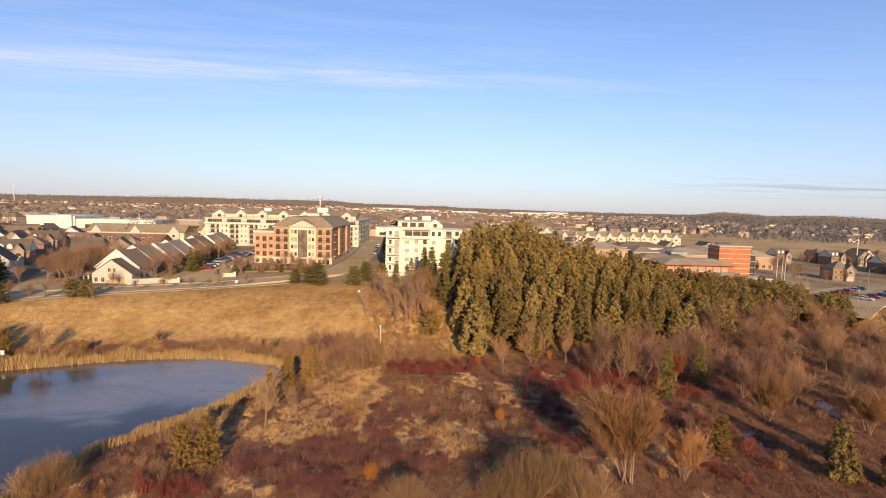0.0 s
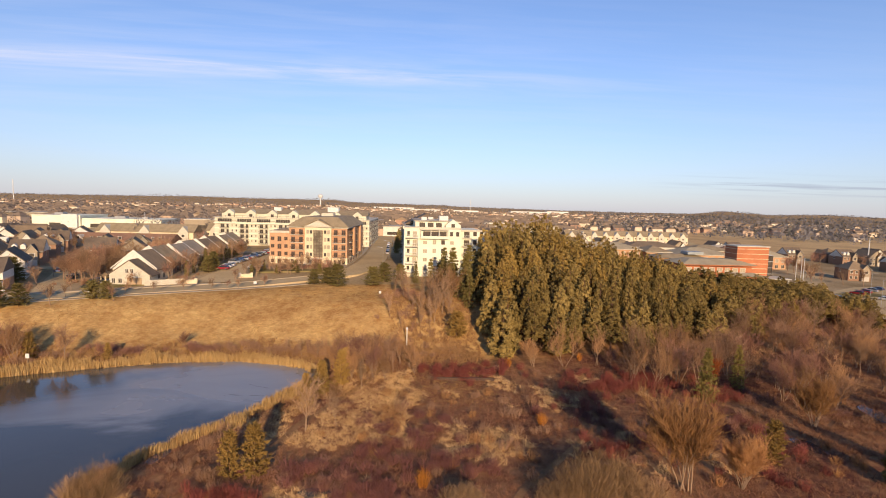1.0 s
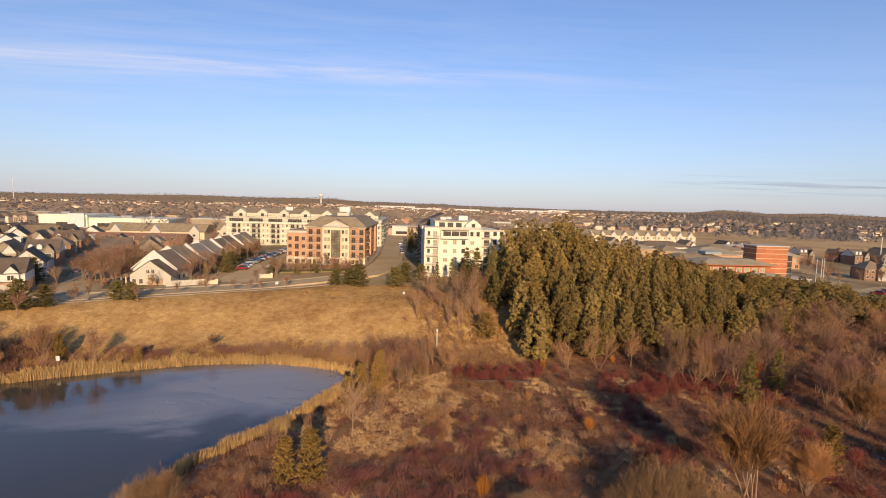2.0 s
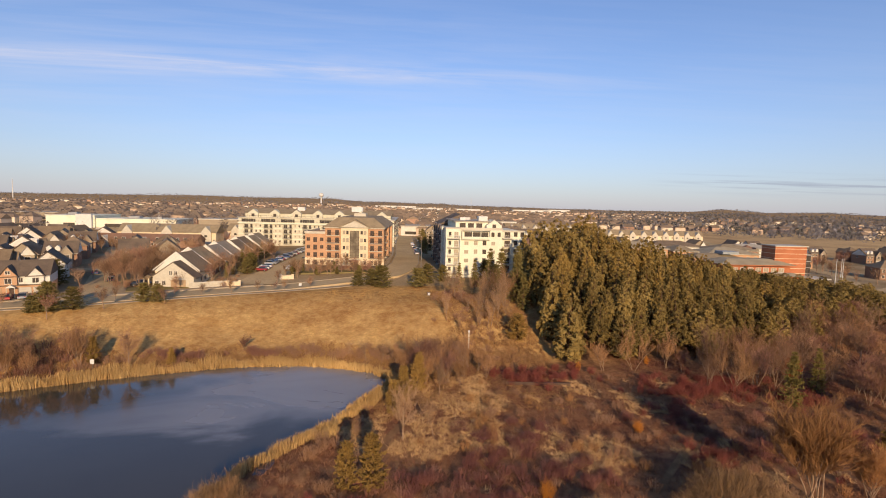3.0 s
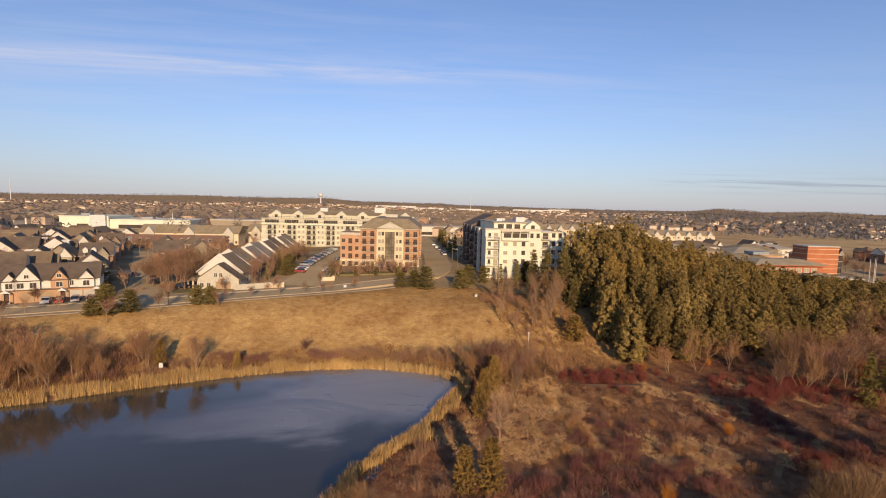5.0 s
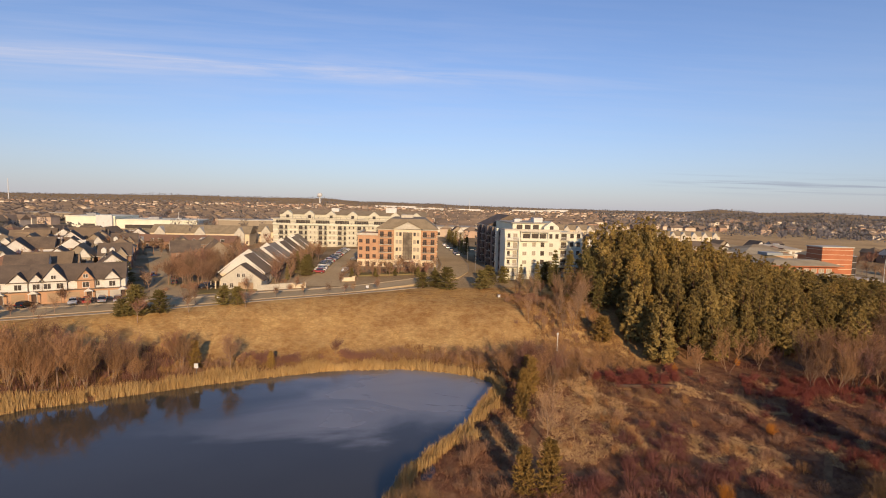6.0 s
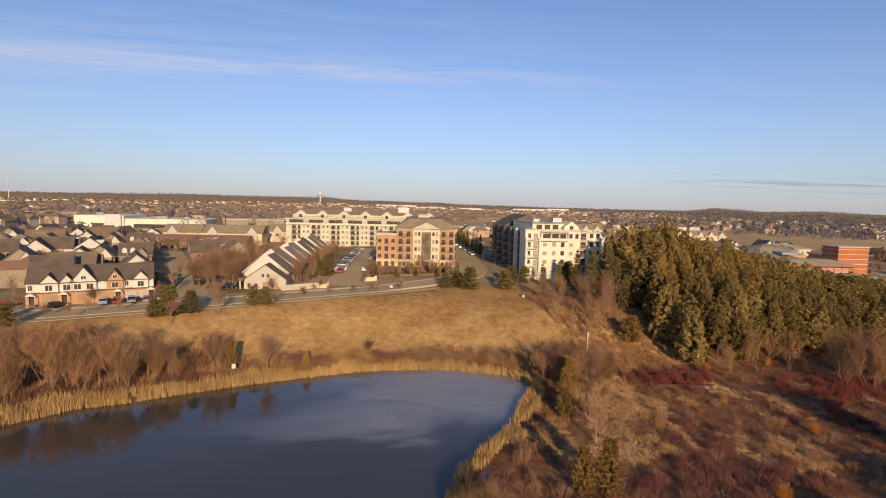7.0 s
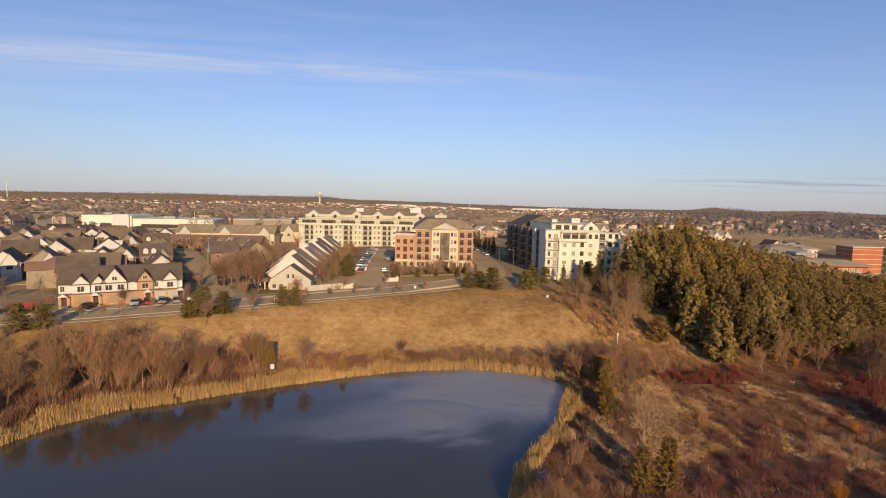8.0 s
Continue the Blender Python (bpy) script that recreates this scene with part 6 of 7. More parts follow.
for i in range(90):
    v = rv.choice((20, 43, 68, 92, 116, 142))
    x, y = U(rv.uniform(-130, 14), v + rv.uniform(-3, 3))
    if y > 0.55 * -x and y > 70:
        plant("garden_tree", rv.choice(OAK_S), x, y, rv.uniform(0.55, 0.95), "bare street tree among houses", "tree", "street trees")

# ---- shrubs in the marsh ----
SHRUB = {"red": [shrub(200 + i, 1.7, 2.4, 70, "twig_red") for i in range(2)], "brown": [shrub(210 + i, 1.6, 2.4, 60, "twig") for i in range(2)],
         "gold": [shrub(220, 2.7, 2.6, 150, "twig_gold", 0.5, 0.03), shrub(221, 2.5, 2.3, 130, "twig_gold", 0.45, 0.03)], "olive": [shrub(230 + i, 3.4, 5.0, 480, "twig_olive", 0.9, 0.03, 8) for i in range(2)],
         "maroon": [shrub(260 + i, 1.5, 2.6, 80, "twig_maroon") for i in range(2)], "purple": [shrub(240 + i, 1.6, 2.8, 80, "twig_purple") for i in range(2)], "rust": [shrub(250 + i, 1.5, 2.2, 60, "twig_orange") for i in range(2)]}
LABEL = {"maroon": "dark maroon bare bramble in the marsh", "red": "red-stemmed dogwood shrub in the marsh", "brown": "bare brown bramble in the marsh", "gold": "upright shrub of glowing orange stems", "olive": "rounded grey-olive bare bush", "purple": "low purplish bare shrub in dry grass",
         "rust": "rust-coloured bare shrub in the marsh"}


def bush(kind, x, y, k):
    ob = new("shrub", rv.choice(SHRUB[kind]))
    ob.matrix_world = pose(x, y, gz(x, y), 0, 0, rv.uniform(0, 360)) @ Matrix.Diagonal((k, k, k * rv.uniform(0.85, 1.15), 1))
    return tagged(ob, LABEL[kind], "shrub", kind + " shrubs")


for x, y, k in ((10.5, 78.2, 0.95), (-8, 59.5, 0.9), (9.0, 107, 0.7), (26.0, 112, 0.6)):
    bush("gold", x, y, k)
for x, y, k in ((11.5, 56.5, 1.5), (15.5, 58.5, 1.4), (8.2, 55.0, 1.2), (18.5, 55.5, 1.3)):
    bush("olive", x, y, k)
JOINED = {}
for cx, cy, sx, sy, n, kind in ((-36, 62, 3, 5, 9, "brown"), (-33.5, 78, 2.2, 7, 12, "brown"), (-29.5, 92, 2, 6, 10, "purple"), (-40, 54, 3, 2, 6, "rust"), (-66, 180, 7, 3, 12, "brown"), (-52, 183, 7, 3, 12, "purple"), (-90, 160, 2.5, 7, 8, "brown"), (-46.5, 200, 1.2, 14, 10, "brown"), (-118, 150, 5, 5, 8, "brown"),
                                (4, 106, 6, 2.0, 16, "red"), (32, 101, 9, 3.0, 26, "red"), (20, 86, 5, 2.5, 9, "red"), (27, 94, 9, 5, 34, "red"), (46, 92, 8, 4, 22, "red")) + ((-2, 100, 7, 4, 22, "red"), (-30, 56.0, 5.5, 1.8, 20, "red"), (45, 70, 6, 4, 12, "red"), (38, 63, 4, 3, 8, "red"),
                                (-46.5, 54.5, 1.5, 1.2, 3, "olive"), (-1, 54, 3, 1.5, 3, "olive"), (-12, 72, 7, 6, 34, "maroon"), (18, 79, 5, 4, 14, "maroon"), (-15, 59, 7, 4, 30, "maroon"), (-5, 65.5, 7, 4, 28, "maroon"), (-24, 61, 3, 3, 10, "maroon"), (24, 72, 5, 4, 16, "maroon"), (40, 80, 9, 7, 26, "maroon"), (33, 95, 12, 2.6, 26, "red"), (0, 101, 9, 2.0, 22, "red"), (17, 70, 4, 3, 12, "red"), (5, 72, 16, 11, 34, "brown"), (-12, 80, 12, 10, 22, "rust"), (30, 76, 9, 8, 16, "purple"),
                                (-5, 92, 14, 7, 18, "brown"), (60, 90, 16, 7, 18, "purple"), (-78, 108.5, 6, 1.3, 26, "purple"), (-62, 111.5, 5, 1.2, 24, "purple")) + ((-52, 114, 5, 1.5, 20, "brown"), (-92, 103.5, 5, 1.6, 18, "brown"), (-34, 113, 6, 2.5, 24, "brown"), (-45, 112, 5, 1.6, 12, "brown"),
                                (-38, 70, 3, 4, 8, "brown"), (16, 66, 12, 5, 14, "rust"), (55, 66, 8, 5, 12, "rust"), (-22, 112, 5, 5, 12, "brown"), (-12, 124, 5, 9, 20, "brown"), (-17, 140, 5, 9, 22, "brown"), (-16, 145, 5, 7, 12, "purple"),
                                (80, 84, 14, 7, 16, "brown"), (-20, 62, 7, 5, 10, "purple"), (-127, 82, 6, 3, 10, "brown"), (-104, 99, 10, 3, 14, "purple"), (44, 84, 8, 5, 10, "brown"),
                                (-122, 95, 14, 6, 30, "brown"), (-104, 103, 12, 4, 22, "brown"), (-134, 92, 10, 6, 14, "purple")):
    far = cy > 99 or n > 20 or cx < -60 or cx > 70
    for _ in range(n):
        x, y = rv.gauss(cx, sx * 0.6), rv.gauss(cy, sy * 0.6)
        if float(shore(np.array([x]), np.array([y]))[0]) > 2.0:
            k = rv.uniform(0.7, 1.2)
            if far:
                me = rv.choice(SHRUB[kind])
                m = pose(x, y, gz(x, y), 0, 0, rv.uniform(0, 360)) @ Matrix.Diagonal((k, k, k, 1))
                JOINED.setdefault(kind, Shape()).add([m @ v.co for v in me.vertices], [tuple(p.vertices) for p in me.polygons])
            else:
                bush(kind, x, y, k)
for kind in JOINED:
    tagged(new("thicket", JOINED[kind].mesh("thicket", SHRUB[kind][0].materials[0])), {"red": "red-stemmed dogwood thicket below the pines", "brown": "brown bramble thickets on banks and beds", "maroon": "dark maroon brambles across the marsh"}.get(kind, "low purplish brushwood on the slopes"), "thicket", kind="stuff")


# ---- reeds and grass ----
def blades(name, X, Y, hi, width, lean, material, label, category, seed, per=3, thin=False):
    """Many upright slivers, several at each place, as one sheet of growth."""
    r = np.random.RandomState(seed)
    n = len(X) * per
    x, y = np.repeat(X, per) + r.normal(0, 0.16, n), np.repeat(Y, per) + r.normal(0, 0.16, n)
    z = G(x, y) - 0.05
    h = np.repeat(hi, per) * r.uniform(0.5, 1.25, n)
    a, b = r.uniform(0, 6.283, n), r.uniform(0, 6.283, n)
    w = width * r.uniform(0.7, 1.4, n)
    lx, ly = np.cos(b) * h * lean * r.uniform(0.2, 1.4, n), np.sin(b) * h * lean * r.uniform(0.2, 1.4, n)
    dx, dy = np.cos(a) * w / 2, np.sin(a) * w / 2
    mid = 0.6
    if thin:
        v = np.stack([np.stack([x - dx, y - dy, z], 1), np.stack([x + dx, y + dy, z], 1), np.stack([x + lx, y + ly, z + h], 1)], 1).reshape(-1, 3)
        me = bpy.data.meshes.new(name)
        me.from_pydata(v.tolist(), [], np.arange(3 * n).reshape(-1, 3).tolist())
        me.materials.append(material)
        return tagged(new(name, me), label, category, kind="stuff")
    v = np.stack([np.stack([x - dx, y - dy, z], 1), np.stack([x + dx, y + dy, z], 1),
                  np.stack([x + dx * 1.1 + lx * 0.4, y + dy * 1.1 + ly * 0.4, z + h * mid], 1), np.stack([x - dx * 1.1 + lx * 0.4, y - dy * 1.1 + ly * 0.4, z + h * mid], 1),
                  np.stack([x + lx, y + ly, z + h], 1)], 1).reshape(-1, 3)
    k = np.arange(n) * 5
    quads, tris = np.stack([k, k + 1, k + 2, k + 3], 1), np.stack([k + 3, k + 2, k + 4], 1)
    me = bpy.data.meshes.new(name)
    me.from_pydata(v.tolist(), [], quads.tolist() + tris.tolist())
    me.materials.append(material)
    return tagged(new(name, me), label, category, kind="stuff")


def sample(n, x0, x1, y0, y1, seed):
    r = np.random.RandomState(seed)
    return r.uniform(x0, x1, n), r.uniform(y0, y1, n), r


# reed belt round the pond
X, Y, r0 = sample(150000, -135, -22, 48, 116, 1)
s = shore(X, Y)
belt = np.interp(X, [-125, -105, -80, -50, -35, -30], [5.0, 4.5, 3.2, 3.0, 2.5, 2.0])
belt = np.where((X > -51) & (Y < 92), 2.6 + 1.6 * waves(X, Y, 9, 19), belt) * (0.75 + 0.45 * waves(X, Y, 11, 9))
gap = np.hypot(X + 104.2, Y - 88.5) < 1.1
ok = (s > -0.8) & (s < belt) & ~gap
X, Y = X[ok], Y[ok]
blades("reeds", X, Y, np.full(len(X), 1.6) * (0.85 + 0.28 * waves(X, Y, 5, 4)), 0.062, 0.24, M["reed"], "pale dry reeds fringing the pond", "reeds", 2, 3)

# marsh growth
M["marsh_straw"] = leafy("pale_marsh_grass", (0.86, 0.57, 0.265), (0.54, 0.31, 0.13))
X, Y, r0 = sample(46000, -52, 75, 46, 112, 3)
s = shore(X, Y)
patch = waves(X, Y, 15, 21) + 0.45 * waves(X, Y, 4.5, 22)
path = np.abs(X - np.interp(Y, [50, 62, 75, 90, 105], [-27.5, -30.5, -28.6, -22.5, -18])) < 0.8
path2 = np.abs(Y - np.interp(X, [-5, 5, 15, 25], [49, 60, 72, 88])) < 0.7
ok = (s > 1.5) & ~path & ~path2 & (Y < np.interp(X, [-31, -15, 10, 40, 75], [106, 110, 106, 104, 104]))
gold = 1.15 * np.exp(-((X + 18) / 9) ** 2 - ((Y - 83) / 15) ** 2) + 0.5 * np.exp(-((X - 1) / 5) ** 2 - ((Y - 73) / 5) ** 2) + 0.6 * np.exp(-((X - 14) / 5) ** 2 - ((Y - 90) / 6) ** 2)
lite = ok & (patch > 0.7 - 1.5 * gold) & (X < 34) & (r0.rand(len(X)) < 0.7)
dark = ok & (patch < 0.3) & (r0.rand(len(X)) < 0.7)
blades("tall_grass", X[lite], Y[lite], np.full(lite.sum(), 0.6), 0.05, 1.5, M["marsh_straw"], "bent straw-coloured marsh grass", "grass", 4, 14, True)
blades("dead_stalks", X[dark], Y[dark], np.full(dark.sum(), 0.55), 0.05, 1.2, M["stalk"], "brown dead stalks of the marsh", "stalks", 5, 7, True)

# brush under the lowland wood
X, Y, r0 = sample(30000, 18, 170, 50, 160, 8)
edge = np.interp(X, [18, 40, 60, 80, 100, 170], [112, 116, 128, 146, 164, 170])
lower = np.interp(X, [18, 26, 30, 45, 60, 170], [104, 98, 80, 60, 50, 50])
ok = (Y < edge) & (Y > lower) & (waves(X, Y, 12, 51) > -0.75)
blades("undergrowth", X[ok], Y[ok], np.full(ok.sum(), 1.3) * (0.8 + 0.35 * waves(X[ok], Y[ok], 8, 52)), 0.055, 0.75, M["undergrowth"], "dense brown undergrowth beneath bare trees", "undergrowth", 9, 3, True)

# russet weeds between the reeds and the meadow, and up the slope beside the grove
X, Y, r0 = sample(60000, -150, 4, 76, 150, 10)
s = shore(X, Y)
ok = (s > 2.2) & (s < 9 + 3 * waves(X, Y, 18, 53)) & (Y > 76) & (waves(X, Y, 5, 54) > -0.3)
ok |= (X > -24) & (Y > 108) & (Y < 150) & (waves(X, Y, 6, 55) > -0.55) & (X < np.interp(Y, [108, 150], [4, 0])) & (X > np.interp(Y, [108, 150], [-15, -25]))
blades("weeds", X[ok], Y[ok], np.full(ok.sum(), 0.95) * (0.8 + 0.35 * waves(X[ok], Y[ok], 4, 56)), 0.07, 0.4, M["weeds"], "russet dead weeds behind the reeds", "weeds", 11, 6, True)

# brush on the western shore
X, Y, r0 = sample(9000, -155, -94, 70, 106, 12)
s = shore(X, Y)
ok = (s > 4) & (s < 15) & (waves(X, Y, 9, 61) > -0.6)
blades("undergrowth", X[ok], Y[ok], np.full(ok.sum(), 1.9) * (0.8 + 0.3 * waves(X[ok], Y[ok], 8, 62)), 0.07, 0.4, M["undergrowth"], "brown brush beneath the shore trees", "undergrowth", 13, 3)

# short meadow grass
X, Y, r0 = sample(80000, -150, 5, 86, 160, 6)
s = shore(X, Y)
up = np.interp(X, [-148, -131, -106, -85, -70, -52, -30, 5], [98, 107, 119, 134, 142, 152, 158, 150])
ok = (s > 3) & (Y < up)
tuft = 0.32 + 0.35 * np.clip(1 - (s - 3) / 9, 0, 1)
blades("meadow_grass", X[ok], Y[ok], tuft[ok] * (0.8 + 0.3 * waves(X[ok], Y[ok], 6, 31)), 0.075, 0.6, M["straw"], "short golden meadow grass", "grass", 7, 3, True)

# ---- path, posts and sign by the pond ----
M["dirt"] = mat("trodden_earth", (0.36, 0.20, 0.095), (0.25, 0.13, 0.065), 1.0, spec=0.0, scale=0.5, fine=3)
strip("footpath", [(-26, 46), (-28.5, 54), (-30.2, 62), (-28.6, 75), (-22.5, 90), (-19, 100)], 1.3, M["dirt"], "trodden grassy footpath through the marsh", "path", 0.03, 0.1)
strip("footpath", [(-2, 48), (5, 60), (15, 72), (22, 84)], 1.0, M["dirt"], "narrow trodden track through the marsh", "path", 0.03, 0.1)
# four low dark boxes end to end beside the dogwood bed
p = thing("timber_edging", at(-1.5, 97.6, 1), "long low row of dark beams at the dogwood bed", "timber")
for k in range(4):
    part("beam", Shape().box(-6.4 + 3.2 * k, -0.16, -0.3, -3.24 + 3.2 * k, 0.16, 0.62), M["door"], p)
p = thing("marker_post", at(-14.3, 117.2), "slim white-topped post standing in the meadow", "post")
part("post", Shape().box(-0.1, -0.1, -0.3, 0.1, 0.1, 3.9), M["siding"], p)
part("cap", Shape().box(-0.2, -0.2, 3.9, 0.2, 0.2, 4.35), M["white_paint"], p, "white cap")
p = thing("sign", at(-91.3, 100.0), "small white notice board on a post by the pond", "sign")
part("post", Shape().box(-0.06, 0.0, -0.3, 0.06, 0.08, 2.2), M["wood"], p)
part("board", Shape().box(-0.4, -0.06, 1.3, 0.4, -0.004, 2.25), M["white_paint"], p, "plain white board")
p = thing("bench", at(-112.5, 88.4, 20), "dark wooden bench by the reeds", "bench")
part("seat", Shape().box(-0.8, -0.25, 0.42, 0.8, 0.25, 0.48), M["frame_dark"], p)
part("backrest", Shape().box(-0.8, 0.2, 0.55, 0.8, 0.26, 0.95), M["frame_dark"], p)
for sx in (-0.7, 0.7):
    part("leg", Shape().box(sx - 0.05, -0.22, -0.2, sx + 0.05, 0.24, 0.42), M["frame_dark"], p)
p = thing("utility_box", at(-24.6, 146.5, 12), "small pale utility box in the meadow", "utility box")
part("case", Shape().box(-0.35, -0.25, -0.2, 0.35, 0.25, 0.7), M["white_paint"], p)
part("lid", Shape().box(-0.4, -0.3, 0.7, 0.4, 0.3, 0.78), M["steel"], p)


def puddle(x, y, rx, ry, turn, seed):
    """A shallow pool of standing water in the lowland."""
    r = random.Random(seed)
    n = 22
    ring = []
    for i in range(n):
        a = 6.2832 * i / n
        k = r.uniform(0.8, 1.15)
        ring.append((rx * k * math.cos(a), ry * k * math.sin(a), 0.0))
    me = bpy.data.meshes.new("water")
    me.from_pydata(ring, [], [list(range(n))])
    me.materials.append(M["pool"])
    ob = new("water", me)
    ob.matrix_world = pose(x, y, gz(x, y) + 0.16, 0, 0, turn)
    tagged(ob, "small dark pool in the lowland wood", "pool", kind="structure")


M["pool"] = mat("pool_water", (0.03, 0.034, 0.036), (0.045, 0.05, 0.052), 0.06, scale=0.4, spec=0.5)
puddle(-21.1, 57.6, 2.2, 1.0, 10, 4)
puddle(-44.4, 65.2, 0.9, 2.2, -10, 5)
puddle(50.2, 73, 1.8, 2.6, 20, 1)
puddle(71.5, 86, 1.6, 4.0, -15, 2)
puddle(64, 58, 1.5, 4.0, 25, 3)


# ---- vehicles ----
def car(paint, tall=1.0):
    c = thing("car", pose(0, 0, 0), "parked car", "car", "parked cars")
    body = Shape()
    L, W = 4.5, 1.8
    prof = [(-2.25, 0.32), (-2.2, 0.78), (-2.05, 0.92), (-1.2, 0.98), (1.35, 0.98), (2.1, 0.86), (2.25, 0.62), (2.22, 0.32)]
    n = len(prof)
    vs = [(x, -W / 2 + (0.06 if z > 0.9 else 0), z) for x, z in prof] + [(x, W / 2 - (0.06 if z > 0.9 else 0), z) for x, z in prof]
    body.add(vs, [tuple(range(n)), tuple(range(2 * n - 1, n - 1, -1))] + [(i, n + i, n + (i + 1) % n, (i + 1) % n) for i in range(n)])
    part("body", body, paint, c)
    ht = 1.42 * tall
    roof = Shape()
    a = [(-1.55, -0.72, ht - 0.04), (0.35, -0.72, ht - 0.04), (0.35, 0.72, ht - 0.04), (-1.55, 0.72, ht - 0.04)]
    b = [(-1.45, -0.62, ht + 0.05), (0.25, -0.62, ht + 0.05), (0.25, 0.62, ht + 0.05), (-1.45, 0.62, ht + 0.05)]
    roof.add(a + b, [(4, 5, 6, 7), (0, 1, 5, 4), (1, 2, 6, 5), (2, 3, 7, 6), (3, 0, 4, 7)])
    part("roof", roof, paint, c)
    cab = Shape()
    lo = [(-1.95, -0.82, 0.95), (1.15, -0.82, 0.95), (1.15, 0.82, 0.95), (-1.95, 0.82, 0.95)]
    cab.add(lo + a, [(0, 1, 5, 4), (1, 2, 6, 5), (2, 3, 7, 6), (3, 0, 4, 7)])
    part("glazing", cab, M["car_glass"], c, "dark car windows")
    for x in (-1.4, 1.4):
        for y in (-0.84, 0.84):
            w = part("wheel", kept("wheel", lambda: Shape().tube((0, -0.1, 0), (0, 0.1, 0), 0.33, 0.33, 10, True).mesh("wheel", M["tyre"])), None, c)
            w.location = (x, y, 0.33)
            rm = part("rim", kept("rim", lambda: Shape().tube((0, -0.115, 0), (0, 0.115, 0), 0.2, 0.2, 8, True).mesh("rim", M["steel"])), None, w)
    for y in (-0.62, 0.62):
        part("headlight", Shape().box(2.12, y - 0.18, 0.62, 2.255, y + 0.18, 0.78), M["lamp"], c)
        part("tail_light", Shape().box(-2.26, y - 0.16, 0.68, -2.12, y + 0.16, 0.86), M["red_lamp"], c)
    return c


NAMES = ("white", "silver", "black", "red", "blue", "dark grey")
CARS = [tagged(car(p, 1.0 + 0.12 * (i % 2)), "parked " + NAMES[i] + " car on asphalt") for i, p in enumerate(CAR_PAINT)]
PLACED = set()
rc = random.Random(9)


def park(x, y, turn, k=None, up=0.09):
    k = rc.randrange(6) if k is None else k
    m = pose(x, y, gz(x, y) + up, 0, 0, turn)
    if k in PLACED:
        copy_thing(CARS[k], m)
    else:
        PLACED.add(k)
        CARS[k].matrix_world = m


for i, y in enumerate(np.arange(176, 250, 2.9)):
    if i % 7 != 3:
        park(-84.8 - (y - 176) * 0.045, float(y), 4 + rc.choice((0, 180)), [3, 0, 0, 4, 1, 5, 2, 0][i % 8], 0.2)
for x, y, k in ((-74.8, 178.5, 0), (-75.1, 181.8, 1), (-76.5, 207, 2), (-76.6, 210, 5)):
    park(x, y, 185, k, 0.2)
for u, v, t, k in ((2.2, -3.4, -60, 0), (5.0, -3.4, 120, 3), (8.2, -3.2, 120, 1), (-7.2, -3.6, 100, 2), (11.5, -4.0, 120, 1), (25, 20, 120, 2), (25, 27, 120, 5), (19.5, 36, 120, 4), (25.5, 48, 120, 0),
                   (33, 8, 30, 2), (34, 10.5, 30, 4), (-25, -3, 120, 2), (-60, -3, 120, 0)):
    x, y = U(u, v)
    park(x, y, t, k, 0.22)
for i in range(9):
    for j in range(2):
        if rc.random() < 0.75:
            park(128 + 6.2 * i + 7 * j, 170 + 4.2 * i - 7.5 * j, 118 + rc.choice((0, 180)), None, 0.25)
for i in range(5):
    park(121 + 3.1 * i, 181 + 2.2 * i, 125, None, 0.4)
for y in (238, 246, 262, 276, 292):
    park(-32.6 - (y - 238) * 0.1, y, 92, None, 0.12)

# ---- red skip and fence past the town houses ----
p = thing("skip", pose(*U(-19.5, 0), gz(*U(-19.5, 0)) + 0.15, 0, 0, STREET), "open red steel skip beside the street", "skip")
s = Shape()
s.add([(-2.4, -0.9, 0), (2.4, -0.9, 0), (2.4, 0.9, 0), (-2.4, 0.9, 0), (-3.0, -1.0, 1.6), (3.0, -1.0, 1.6), (3.0, 1.0, 1.6), (-3.0, 1.0, 1.6),
       (-2.9, -0.9, 1.6), (2.9, -0.9, 1.6), (2.9, 0.9, 1.6), (-2.9, 0.9, 1.6), (-2.3, -0.8, 0.2), (2.3, -0.8, 0.2), (2.3, 0.8, 0.2), (-2.3, 0.8, 0.2)],
      [(3, 2, 1, 0), (0, 1, 5, 4), (1, 2, 6, 5), (2, 3, 7, 6), (3, 0, 4, 7), (4, 5, 9, 8), (5, 6, 10, 9), (6, 7, 11, 10), (7, 4, 8, 11), (8, 9, 13, 12), (9, 10, 14, 13), (10, 11, 15, 14), (11, 8, 12, 15), (12, 13, 14, 15)])
M["skip_red"] = mat("scuffed_red_paint", (0.36, 0.055, 0.03), (0.27, 0.05, 0.03), 0.6, scale=0.8)
part("hopper", s, M["skip_red"], p)
for x in (-1.6, -0.5, 0.5, 1.6):
    part("rib", Shape().box(x - 0.06, -1.06, 0.05, x + 0.06, -0.93, 1.55), M["skip_red"], p)


